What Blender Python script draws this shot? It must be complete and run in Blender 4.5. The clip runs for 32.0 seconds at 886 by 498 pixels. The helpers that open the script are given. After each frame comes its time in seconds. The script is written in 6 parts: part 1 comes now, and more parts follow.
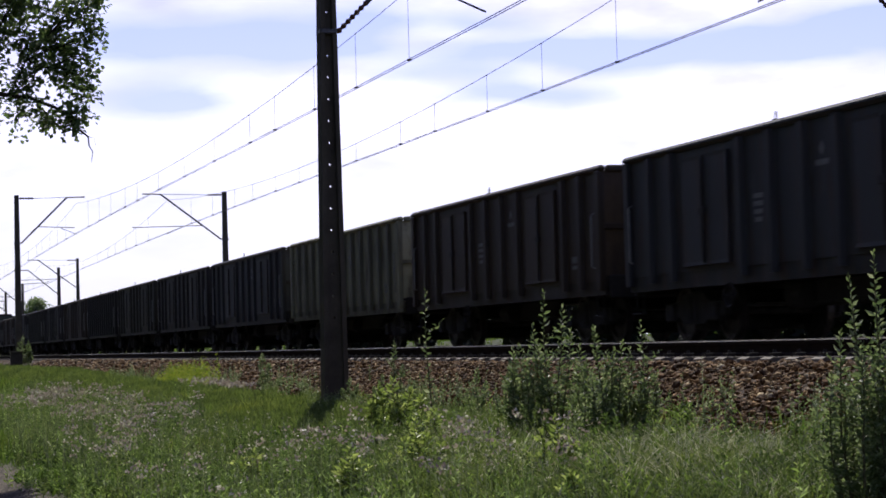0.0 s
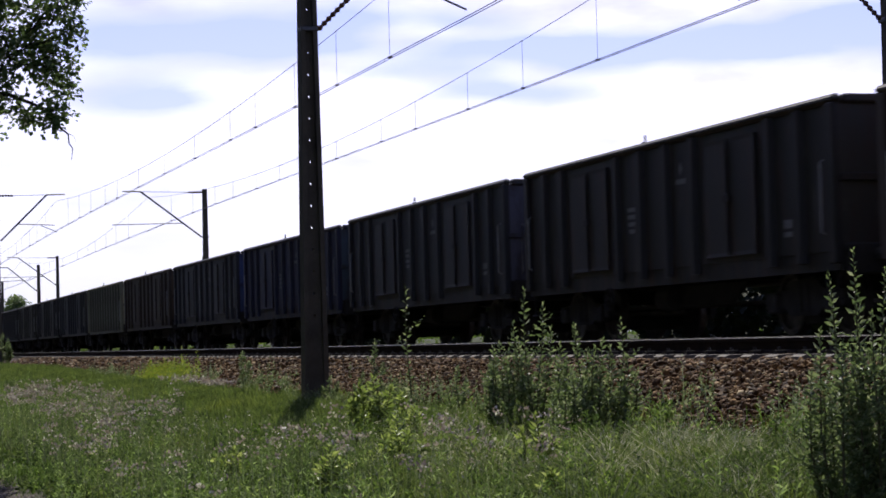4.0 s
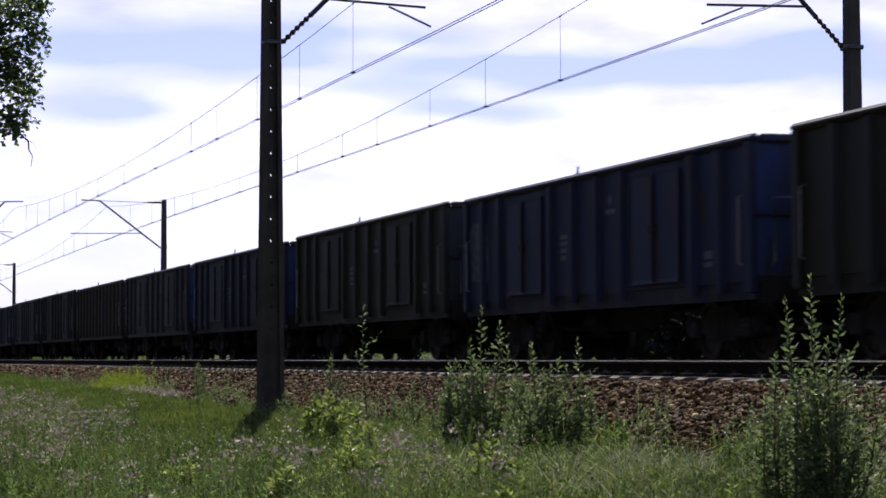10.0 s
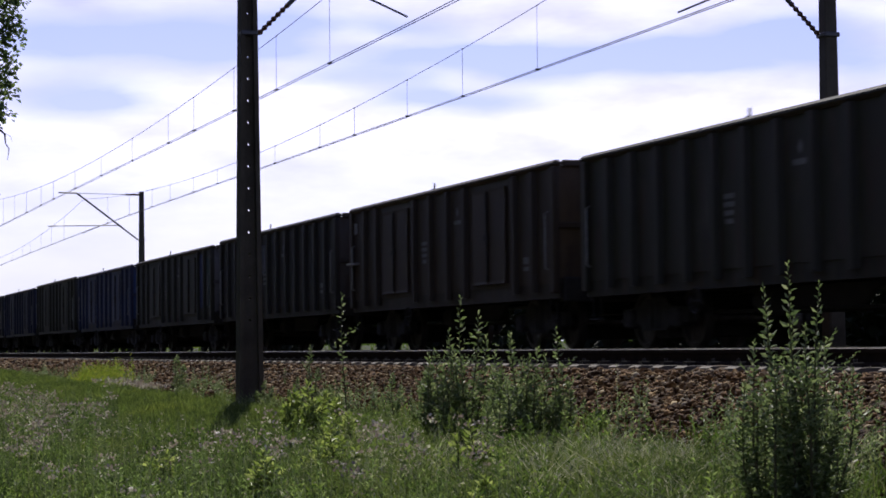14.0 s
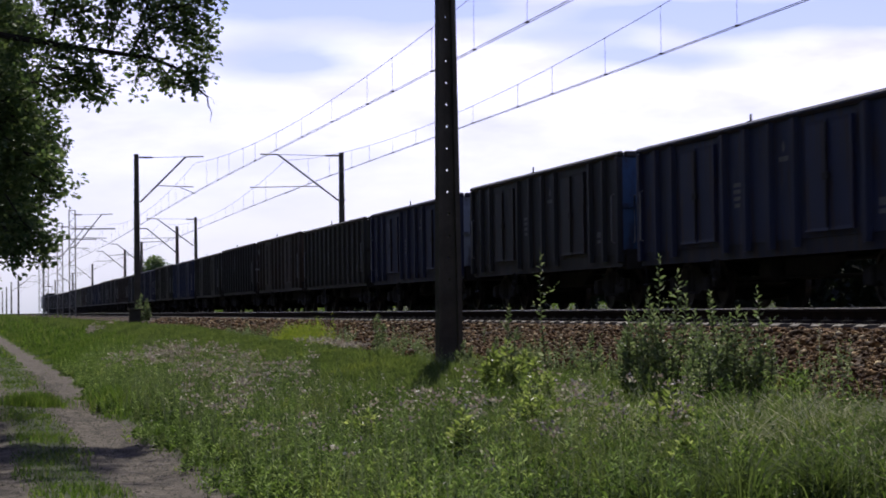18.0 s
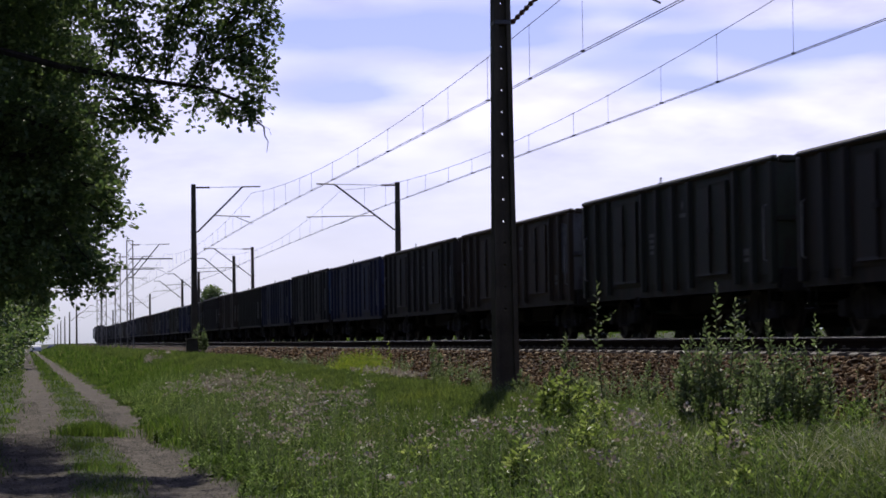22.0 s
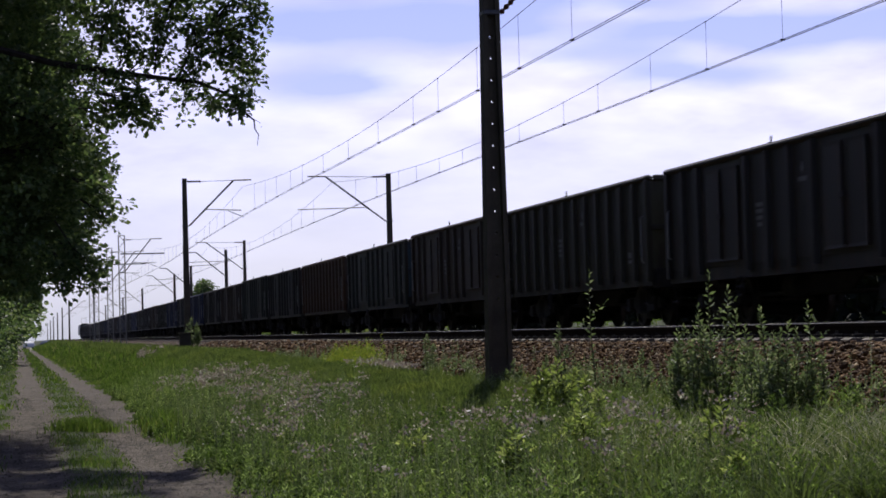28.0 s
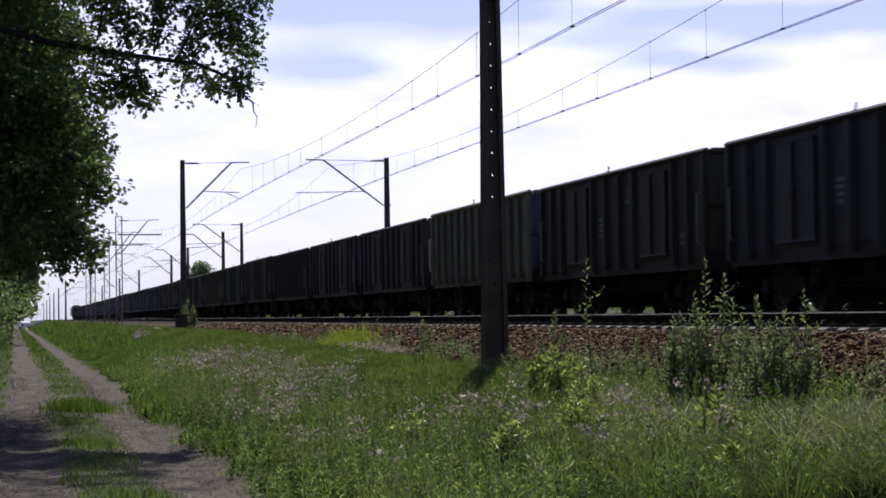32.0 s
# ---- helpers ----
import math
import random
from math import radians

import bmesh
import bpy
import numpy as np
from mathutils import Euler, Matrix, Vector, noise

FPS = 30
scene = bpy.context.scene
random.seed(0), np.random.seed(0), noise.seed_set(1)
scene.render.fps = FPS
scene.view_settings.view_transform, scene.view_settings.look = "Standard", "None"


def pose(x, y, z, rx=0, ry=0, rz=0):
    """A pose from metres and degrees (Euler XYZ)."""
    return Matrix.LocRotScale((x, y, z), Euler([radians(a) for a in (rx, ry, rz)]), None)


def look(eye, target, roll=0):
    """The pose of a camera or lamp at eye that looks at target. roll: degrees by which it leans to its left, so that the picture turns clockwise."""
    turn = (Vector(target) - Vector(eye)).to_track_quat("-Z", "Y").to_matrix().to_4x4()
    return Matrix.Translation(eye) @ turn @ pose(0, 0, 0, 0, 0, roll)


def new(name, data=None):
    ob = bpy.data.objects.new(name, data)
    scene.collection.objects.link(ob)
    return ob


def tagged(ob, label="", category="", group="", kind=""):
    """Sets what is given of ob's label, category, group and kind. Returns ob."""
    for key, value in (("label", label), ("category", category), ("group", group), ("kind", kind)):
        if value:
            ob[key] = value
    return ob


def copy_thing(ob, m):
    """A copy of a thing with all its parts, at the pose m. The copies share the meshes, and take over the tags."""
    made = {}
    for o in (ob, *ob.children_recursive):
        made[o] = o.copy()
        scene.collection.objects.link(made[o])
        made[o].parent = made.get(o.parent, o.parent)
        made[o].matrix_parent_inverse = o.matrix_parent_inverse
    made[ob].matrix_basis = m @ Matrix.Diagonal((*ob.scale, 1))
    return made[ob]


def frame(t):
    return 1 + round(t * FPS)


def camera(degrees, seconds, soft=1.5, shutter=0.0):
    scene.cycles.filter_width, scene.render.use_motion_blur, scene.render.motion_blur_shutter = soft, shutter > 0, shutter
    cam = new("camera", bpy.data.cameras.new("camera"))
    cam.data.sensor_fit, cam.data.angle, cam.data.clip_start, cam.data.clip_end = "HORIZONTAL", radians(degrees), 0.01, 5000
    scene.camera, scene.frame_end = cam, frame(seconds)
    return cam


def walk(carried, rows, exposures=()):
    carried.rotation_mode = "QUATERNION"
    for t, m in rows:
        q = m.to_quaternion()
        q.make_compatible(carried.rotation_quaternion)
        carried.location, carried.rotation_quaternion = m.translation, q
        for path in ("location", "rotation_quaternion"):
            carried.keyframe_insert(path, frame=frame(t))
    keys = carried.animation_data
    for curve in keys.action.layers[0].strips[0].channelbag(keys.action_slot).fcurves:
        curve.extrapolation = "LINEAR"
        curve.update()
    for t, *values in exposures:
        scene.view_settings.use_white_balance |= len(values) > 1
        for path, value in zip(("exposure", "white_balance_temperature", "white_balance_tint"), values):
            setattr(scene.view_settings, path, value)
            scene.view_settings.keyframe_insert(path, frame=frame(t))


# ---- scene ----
# ================= camera and its way =================
EYE = (0.0, 0.0, 1.60)                      # just over the height of the rails, which is 1.55
RAIL_Z = 1.55
NEAR_AXIS, FAR_AXIS = 10.6, 14.6            # axes of the two tracks; the train runs on the far one
NEAR_MAST_X, FAR_MAST_X = 7.8, 17.4


def aim(yaw, pitch, roll):
    """Pose at EYE: yaw in degrees to the right of the line's direction (+y), pitch up, roll as in look()."""
    a, b = radians(yaw), radians(pitch)
    way = Vector((math.sin(a) * math.cos(b), math.cos(a) * math.cos(b), math.sin(b)))
    return look(EYE, Vector(EYE) + way * 10, roll)


cam = camera(24.24, 32.0, soft=1.68, shutter=0.35)
walk(cam, [(t, aim(a, b, c)) for t, a, b, c in (
    (0, 16.26, 2.64, -1.48), (0.5, 16.38, 2.61, -1.20), (1, 16.40, 2.57, -1.06), (1.5, 16.49, 2.48, -1.19),
    (2, 16.53, 2.55, -1.06), (2.5, 16.58, 2.66, -0.88), (3, 16.70, 2.66, -0.87), (3.5, 16.71, 2.58, -1.40),
    (5.5, 17.04, 2.56, -1.37), (6, 17.18, 2.69, -0.65), (6.5, 17.37, 2.66, -0.43), (7, 17.51, 2.70, -0.76),
    (7.5, 17.57, 2.71, -0.85), (8, 17.68, 2.72, -0.76), (8.5, 17.70, 2.83, -0.99), (9, 17.70, 2.95, -0.53),
    (9.5, 17.78, 3.02, -0.28), (10, 17.95, 3.01, -0.18), (10.5, 18.08, 2.97, -0.17), (11, 18.26, 3.04, -0.33),
    (11.5, 18.31, 3.08, -0.48), (12, 18.31, 3.13, -0.46), (12.5, 18.35, 3.08, -0.21), (13, 18.48, 2.94, -0.37),
    (13.5, 18.52, 2.80, -0.63), (15.5, 18.66, 2.55, -0.54), (16, 18.74, 2.39, -0.90), (16.5, 17.57, 2.10, -1.58),
    (17, 15.75, 1.69, -1.17), (17.5, 14.17, 1.44, -0.95), (18, 13.03, 1.66, -0.69), (18.5, 11.97, 1.93, -0.55),
    (19, 11.46, 2.09, -0.93), (19.5, 11.32, 2.10, -0.97), (20, 11.15, 2.01, -0.80), (20.5, 11.16, 1.98, -0.66),
    (21, 11.45, 2.03, -0.88), (21.5, 11.57, 2.21, -1.03), (22, 11.48, 2.49, -0.77), (22.5, 11.22, 2.49, -1.18),
    (23, 10.85, 2.31, -1.32), (23.5, 10.79, 2.14, -1.42), (24, 10.89, 2.27, -1.53), (24.5, 11.18, 2.31, -1.37),
    (25, 11.35, 2.29, -1.55), (25.5, 11.41, 2.30, -1.71), (27.5, 11.65, 2.40, -1.35), (28, 11.70, 2.23, -1.54),
    (28.5, 11.75, 2.13, -1.38), (29, 11.86, 2.13, -1.49), (29.5, 11.98, 2.10, -1.57), (30, 11.93, 2.05, -1.41),
    (30.5, 11.93, 2.01, -1.03), (31, 11.85, 1.95, -0.93), (31.5, 11.83, 1.87, -1.02), (32, 11.77, 1.81, -0.82),)], exposures=[(0.0, 0.15), (4.5, 0.17), (7.0, 0.24), (9.0, 0.17), (11.5, 0.06), (13.5, 0.0), (15.5, 0.10), (17.5, 0.13), (18.8, -0.2), (21.0, -0.12), (22.5, -0.2), (24.5, -0.22), (28.0, -0.17), (30.0, 0.02), (32.0, 0.06)])

# ================= sky and sun =================
SUN_AZ, SUN_EL = 16.0, 47.0                 # degrees right of +y, above the horizon
scene.view_settings.exposure = 0.0
world = bpy.data.worlds.new("sky")
scene.world = world
world.use_nodes = True
wt = world.node_tree
wt.nodes.clear()


w_out, w_bg = wt.nodes.new("ShaderNodeOutputWorld"), wt.nodes.new("ShaderNodeBackground")
w_sky = wt.nodes.new("ShaderNodeTexSky")
w_sky.sky_type, w_sky.sun_disc = "NISHITA", False
w_sky.sun_elevation, w_sky.sun_rotation = radians(SUN_EL), radians(SUN_AZ)
w_sky.air_density, w_sky.dust_density, w_sky.ozone_density = 1.0, 0.6, 3.0
w_co, w_sep = wt.nodes.new("ShaderNodeTexCoord"), wt.nodes.new("ShaderNodeSeparateXYZ")
wt.links.new(w_co.outputs["Generated"], w_sep.inputs[0])


def wmath(op, a, b=None):
    n = wt.nodes.new("ShaderNodeMath")
    n.operation = op
    for i, v in enumerate((a, b)):
        if v is None:
            continue
        if isinstance(v, (int, float)):
            n.inputs[i].default_value = v
        else:
            wt.links.new(v, n.inputs[i])
    return n.outputs[0]


# cloud deck: directions projected on a flat layer, so that clouds flatten towards the horizon
w_h = wmath("ADD", wmath("MAXIMUM", w_sep.outputs[2], 0.0), 0.09)
w_px, w_py = wmath("DIVIDE", w_sep.outputs[0], w_h), wmath("DIVIDE", w_sep.outputs[1], w_h)
w_vec = wt.nodes.new("ShaderNodeCombineXYZ")
wt.links.new(w_px, w_vec.inputs[0])
wt.links.new(w_py, w_vec.inputs[1])
w_n = wt.nodes.new("ShaderNodeTexNoise")
w_n.inputs["Scale"].default_value, w_n.inputs["Detail"].default_value = 1.7, 5.0
w_n.inputs["Roughness"].default_value, w_n.inputs["Distortion"].default_value = 0.52, 0.35
wt.links.new(w_vec.outputs[0], w_n.inputs["Vector"])
w_ramp = wt.nodes.new("ShaderNodeValToRGB")
w_ramp.color_ramp.elements[0].position, w_ramp.color_ramp.elements[1].position = 0.45, 0.63
wt.links.new(w_n.outputs["Fac"], w_ramp.inputs[0])

# over the railway the deck is nearly closed; blue shows through these breaks:
# degrees right of +y, degrees up, half width, half height, how clear
BREAKS = ((9.0, 8.55, 2.9, 0.62, 0.85), (12.0, 8.50, 1.1, 0.55, 0.60), (8.5, 6.92, 1.6, 0.42, 0.90), (26.1, 8.05, 2.3, 0.42, 1.00), (23.2, 7.95, 2.0, 0.36, 0.80),
          (20.8, 7.68, 1.2, 0.32, 0.75), (28.3, 8.50, 1.4, 0.45, 0.90), (17.7, 7.05, 1.0, 0.32, 0.50), (19.6, 6.76, 1.5, 0.26, 0.75), (14.3, 9.05, 1.2, 0.40, 0.70),
          (14.2, 8.30, 0.9, 0.30, 0.55), (17.7, 8.90, 1.4, 0.25, 0.60), (17.3, 8.00, 1.8, 0.30, 0.60), (19.6, 8.20, 1.4, 0.28, 0.70), (30.1, 7.70, 1.1, 0.60, 0.60),
          (16.2, 7.50, 1.6, 0.22, 0.50), (5.6, 5.60, 1.3, 0.28, 0.25))
w_az = wmath("MULTIPLY", wmath("ARCTAN2", w_sep.outputs[0], w_sep.outputs[1]), 57.2958)
w_el = wmath("MULTIPLY", wmath("ARCSINE", w_sep.outputs[2]), 57.2958)
w_deg = wt.nodes.new("ShaderNodeCombineXYZ")
wt.links.new(wmath("MULTIPLY", w_az, 0.42), w_deg.inputs[0])
wt.links.new(wmath("MULTIPLY", w_el, 1.3), w_deg.inputs[1])
w_ragged = wt.nodes.new("ShaderNodeTexNoise")
w_ragged.inputs["Scale"].default_value, w_ragged.inputs["Detail"].default_value, w_ragged.inputs["Roughness"].default_value = 0.8, 4.0, 0.5
wt.links.new(w_deg.outputs[0], w_ragged.inputs["Vector"])
w_rag = wt.nodes.new("ShaderNodeSeparateColor")
wt.links.new(w_ragged.outputs["Color"], w_rag.inputs[0])
w_azr = wmath("ADD", w_az, wmath("MULTIPLY", wmath("SUBTRACT", w_rag.outputs[0], 0.5), 2.4))
w_elr = wmath("ADD", w_el, wmath("MULTIPLY", wmath("SUBTRACT", w_rag.outputs[1], 0.5), 0.6))
w_clear = None
for ba, be, bw, bh, bs in BREAKS:
    u = wmath("MULTIPLY", wmath("SUBTRACT", w_azr, ba), 0.8 / bw)
    v = wmath("MULTIPLY", wmath("SUBTRACT", w_elr, be), 0.78 / bh)
    d = wmath("ADD", wmath("MULTIPLY", u, u), wmath("MULTIPLY", v, v))
    d = wmath("MULTIPLY", wmath("EXPONENT", wmath("MULTIPLY", d, -1.0)), bs * 1.4)
    w_clear = d if w_clear is None else wmath("ADD", w_clear, d)
w_clear = wmath("MULTIPLY", w_clear, wmath("ADD", 0.45, wmath("MULTIPLY", w_rag.outputs[2], 1.1)))
w_here = wmath("MULTIPLY", wmath("MINIMUM", wmath("MAXIMUM", wmath("MULTIPLY", wmath("SUBTRACT", 13.0, w_el), 0.4), 0.0), 1.0),
               wmath("MINIMUM", wmath("MAXIMUM", wmath("MULTIPLY", wmath("SUBTRACT", 30.0, wmath("ABSOLUTE", wmath("SUBTRACT", w_az, 14.0))), 0.15), 0.0), 1.0))
w_cover = wmath("ADD", wmath("MULTIPLY", w_here, wmath("SUBTRACT", 1.0, wmath("MINIMUM", w_clear, 1.0))), wmath("MULTIPLY", wmath("SUBTRACT", 1.0, w_here), w_ramp.outputs[0]))
w_bw = wt.nodes.new("ShaderNodeRGBToBW")
wt.links.new(w_sky.outputs[0], w_bw.inputs[0])
w_cl = wt.nodes.new("ShaderNodeMix")        # cloud colour: the sky's own light, whitened
w_cl.data_type = "RGBA"
w_cl.inputs[0].default_value = 0.72
wt.links.new(w_sky.outputs[0], w_cl.inputs[6])
wt.links.new(w_bw.outputs[0], w_cl.inputs[7])
w_gain = wt.nodes.new("ShaderNodeVectorMath")
w_gain.operation = "SCALE"
wt.links.new(wmath("ADD", 1.31, wmath("MULTIPLY", wmath("SUBTRACT", w_rag.outputs[2], 0.5), 1.2)), w_gain.inputs["Scale"])     # thin and thick cloud
wt.links.new(w_cl.outputs[2], w_gain.inputs[0])
w_tint = wt.nodes.new("ShaderNodeMix")
w_tint.data_type = "RGBA"
w_high = wmath("MULTIPLY", wmath("MAXIMUM", w_sep.outputs[2], 0.0), 9.0)
wt.links.new(wmath("MULTIPLY", w_cover, wmath("MINIMUM", w_high, 1.0)), w_tint.inputs[0])
w_base = wt.nodes.new("ShaderNodeMix")      # thin high haze whitens the blue
w_base.data_type = "RGBA"
w_base.inputs[0].default_value = 0.10
wt.links.new(w_sky.outputs[0], w_base.inputs[6])
wt.links.new(w_bw.outputs[0], w_base.inputs[7])
w_blue = wt.nodes.new("ShaderNodeMix")
w_blue.data_type, w_blue.blend_type = "RGBA", "MULTIPLY"
w_blue.inputs[0].default_value, w_blue.inputs[7].default_value = 1.0, (0.93, 0.895, 0.98, 1)
wt.links.new(w_base.outputs[2], w_blue.inputs[6])
wt.links.new(w_blue.outputs[2], w_tint.inputs[6])
wt.links.new(w_gain.outputs[0], w_tint.inputs[7])
w_bg.inputs["Strength"].default_value = 0.105
w_cast = wt.nodes.new("ShaderNodeMix")      # a faint lilac cast in the hazy air
w_cast.data_type, w_cast.blend_type = "RGBA", "MULTIPLY"
w_cast.inputs[0].default_value, w_cast.inputs[7].default_value = 1.0, (1.015, 0.94, 1.25, 1)
w_low = wt.nodes.new("ShaderNodeMix")       # pale even haze towards the horizon
w_low.data_type, w_low.blend_type = "RGBA", "MULTIPLY"
w_low.inputs[0].default_value, w_low.inputs[7].default_value = 1.0, (0.815, 0.945, 0.86, 1)
wt.links.new(w_bw.outputs[0], w_low.inputs[6])
w_haze = wt.nodes.new("ShaderNodeMix")
w_haze.data_type = "RGBA"
wt.links.new(wmath("MULTIPLY", wmath("SUBTRACT", 1.0, wmath("MINIMUM", w_high, 1.0)), 0.85), w_haze.inputs[0])
wt.links.new(w_tint.outputs[2], w_haze.inputs[6])
wt.links.new(w_low.outputs[2], w_haze.inputs[7])
wt.links.new(w_haze.outputs[2], w_cast.inputs[6])
wt.links.new(w_cast.outputs[2], w_bg.inputs["Color"])
wt.links.new(w_bg.outputs[0], w_out.inputs[0])

sun_data = bpy.data.lights.new("sun", "SUN")
sun_data.energy, sun_data.angle, sun_data.color = 4.6, radians(0.6), (1.0, 0.95, 0.87)
sun = new("sun", sun_data)
sa, se = radians(SUN_AZ), radians(SUN_EL)
sun.matrix_world = look((60 * math.sin(sa) * math.cos(se), 60 * math.cos(sa) * math.cos(se), 60 * math.sin(se)), (0, 0, 0))

# ================= materials =================


class Mat:
    """A small builder of node materials."""

    def __init__(self, name, rough=0.8, metal=0.0, spec=0.5):
        self.m = bpy.data.materials.new(name)
        self.m.use_nodes = True
        self.t = self.m.node_tree
        self.bsdf = self.t.nodes["Principled BSDF"]
        self.out = self.t.nodes["Material Output"]
        self.bsdf.inputs["Roughness"].default_value = rough
        self.bsdf.inputs["Metallic"].default_value = metal
        self.bsdf.inputs["Specular IOR Level"].default_value = spec
        self.co = self.t.nodes.new("ShaderNodeTexCoord")

    def link(self, a, b):
        self.t.links.new(a, b)

    def noise(self, scale, detail=4.0, rough=0.6, stretch=None, space="Object"):
        n = self.t.nodes.new("ShaderNodeTexNoise")
        n.inputs["Scale"].default_value, n.inputs["Detail"].default_value = scale, detail
        n.inputs["Roughness"].default_value = rough
        vec = self.co.outputs[space]
        if stretch:
            mp = self.t.nodes.new("ShaderNodeMapping")
            mp.inputs["Scale"].default_value = stretch
            self.link(vec, mp.inputs[0])
            vec = mp.outputs[0]
        self.link(vec, n.inputs["Vector"])
        return n.outputs["Fac"]

    def ramp(self, fac, stops):
        n = self.t.nodes.new("ShaderNodeValToRGB")
        el = n.color_ramp.elements
        while len(el) < len(stops):
            el.new(0.5)
        for e, (p, c) in zip(el, stops):
            e.position = p
            e.color = (*c, 1) if len(c) == 3 else c
        self.link(fac, n.inputs[0])
        return n.outputs[0]

    def mix(self, fac, a, b, mode="MIX"):
        n = self.t.nodes.new("ShaderNodeMix")
        n.data_type, n.blend_type = "RGBA", mode
        for sock, v in ((n.inputs[0], fac), (n.inputs[6], a), (n.inputs[7], b)):
            if isinstance(v, (int, float)):
                sock.default_value = v
            elif isinstance(v, tuple):
                sock.default_value = (*v, 1)
            else:
                self.link(v, sock)
        return n.outputs[2]

    def math(self, op, a, b=None, clamp=False):
        n = self.t.nodes.new("ShaderNodeMath")
        n.operation, n.use_clamp = op, clamp
        for sock, v in zip(n.inputs, (a, b)):
            if v is None:
                continue
            if isinstance(v, (int, float)):
                sock.default_value = v
            else:
                self.link(v, sock)
        return n.outputs[0]

    def colour(self, sock):
        self.link(sock, self.bsdf.inputs["Base Color"])
        return self

    def bump(self, height, strength=0.4, distance=0.01):
        n = self.t.nodes.new("ShaderNodeBump")
        n.inputs["Strength"].default_value, n.inputs["Distance"].default_value = strength, distance
        self.link(height, n.inputs["Height"])
        self.link(n.outputs[0], self.bsdf.inputs["Normal"])
        return self

    def random(self):
        return self.t.nodes.new("ShaderNodeObjectInfo").outputs["Random"]

    def island(self):
        return self.t.nodes.new("ShaderNodeNewGeometry").outputs["Random Per Island"]


def two_tone(name, a, b, scale=3.0, rough=0.8, metal=0.0, fine=40.0, bump=0.3, dist=0.01, spec=0.4, stretch=None):
    m = Mat(name, rough, metal, spec)
    big, small = m.noise(scale, stretch=stretch), m.noise(fine, 3.0)
    c = m.ramp(big, [(0.35, a), (0.68, b)])
    c = m.mix(0.35, c, m.ramp(small, [(0.3, (0.35, 0.35, 0.35)), (0.7, (1.0, 1.0, 1.0))]), "MULTIPLY")
    m.colour(c).bump(small, bump, dist)
    return m.m


def leafy(name, stops, trans=0.45, rough=0.5, patch=0.0, spec=0.22, glow=1.6, warmth=0.55):
    """Leaves and blades: colour varies piece by piece; light also comes through."""
    m = Mat(name, rough, 0.0, spec)
    c = m.ramp(m.island(), stops)
    if patch:
        drift = m.ramp(m.noise(patch, 4.0, 0.6), [(0.32, (0.42, 0.50, 0.42)), (0.5, (0.93, 1.0, 0.96)), (0.70, (1.22, 1.20, 0.95))])
        c = m.mix(1.0, c, drift, "MULTIPLY")
    m.colour(c)
    tr = m.t.nodes.new("ShaderNodeBsdfTranslucent")
    warm = m.mix(warmth, c, (0.92, 1.0, 0.42), "MULTIPLY")
    gain = m.t.nodes.new("ShaderNodeVectorMath")
    gain.operation = "SCALE"
    gain.inputs["Scale"].default_value = glow
    m.link(warm, gain.inputs[0])
    m.link(gain.outputs[0], tr.inputs["Color"])
    sh = m.t.nodes.new("ShaderNodeMixShader")
    sh.inputs[0].default_value = trans
    m.link(m.bsdf.outputs[0], sh.inputs[1])
    m.link(tr.outputs[0], sh.inputs[2])
    m.link(sh.outputs[0], m.out.inputs[0])
    return m.m


def paint_material():
    """Old wagon paint: its colour is the object's own, with rust runs, dust and grime."""
    m = Mat("wagon_paint", 0.62, 0.0, 0.4)
    info = m.t.nodes.new("ShaderNodeObjectInfo")
    base = info.outputs["Color"]
    runs = m.noise(2.2, 5.0, 0.65, (1.0, 2.2, 0.35))
    blotch = m.noise(0.9, 5.0, 0.6)
    fine = m.noise(55.0, 2.0)
    c = m.mix(m.ramp(runs, [(0.48, (0, 0, 0)), (0.64, (0.85, 0.85, 0.85))]), base, (0.040, 0.021, 0.012))
    c = m.mix(m.ramp(blotch, [(0.45, (0, 0, 0)), (0.75, (0.6, 0.6, 0.6))]), c, (0.020, 0.019, 0.018))
    dusty = m.noise(1.3, 6.0, 0.7, (1.0, 1.4, 0.55), "Object")
    scuff = m.mix(0.6, base, (0.125, 0.112, 0.096))
    c = m.mix(m.ramp(dusty, [(0.54, (0, 0, 0)), (0.72, (0.5, 0.5, 0.5))]), c, scuff)
    c = m.mix(0.25, c, m.ramp(fine, [(0.3, (0.4, 0.4, 0.4)), (0.7, (1, 1, 1))]), "MULTIPLY")
    m.colour(c).bump(fine, 0.2, 0.004)
    return m.m


M_PAINT = paint_material()
M_UNDER = two_tone("brake_dust_steel", (0.020, 0.018, 0.015), (0.040, 0.034, 0.028), 4.0, 0.85)
M_WHEEL = two_tone("worn_wheel_steel", (0.05, 0.042, 0.038), (0.12, 0.1, 0.09), 8.0, 0.5, 0.7)
M_MARK = two_tone("faded_white_lettering", (0.11, 0.11, 0.105), (0.24, 0.24, 0.23), 30.0, 0.7)
M_YELLOW = two_tone("yellow_step_paint", (0.12, 0.095, 0.02), (0.20, 0.16, 0.035), 12.0, 0.6)
M_RAILTOP = two_tone("polished_rail_head", (0.17, 0.155, 0.11), (0.27, 0.245, 0.18), 3.0, 0.5, 1.0, 60, 0.05)
M_RAIL = two_tone("rusty_rail_web", (0.010, 0.006, 0.004), (0.024, 0.014, 0.009), 6.0, 0.95, spec=0.12)
M_CONC = two_tone("weathered_concrete", (0.20, 0.185, 0.165), (0.33, 0.31, 0.28), 2.5, 0.9, 0, 60, 0.5, 0.006)
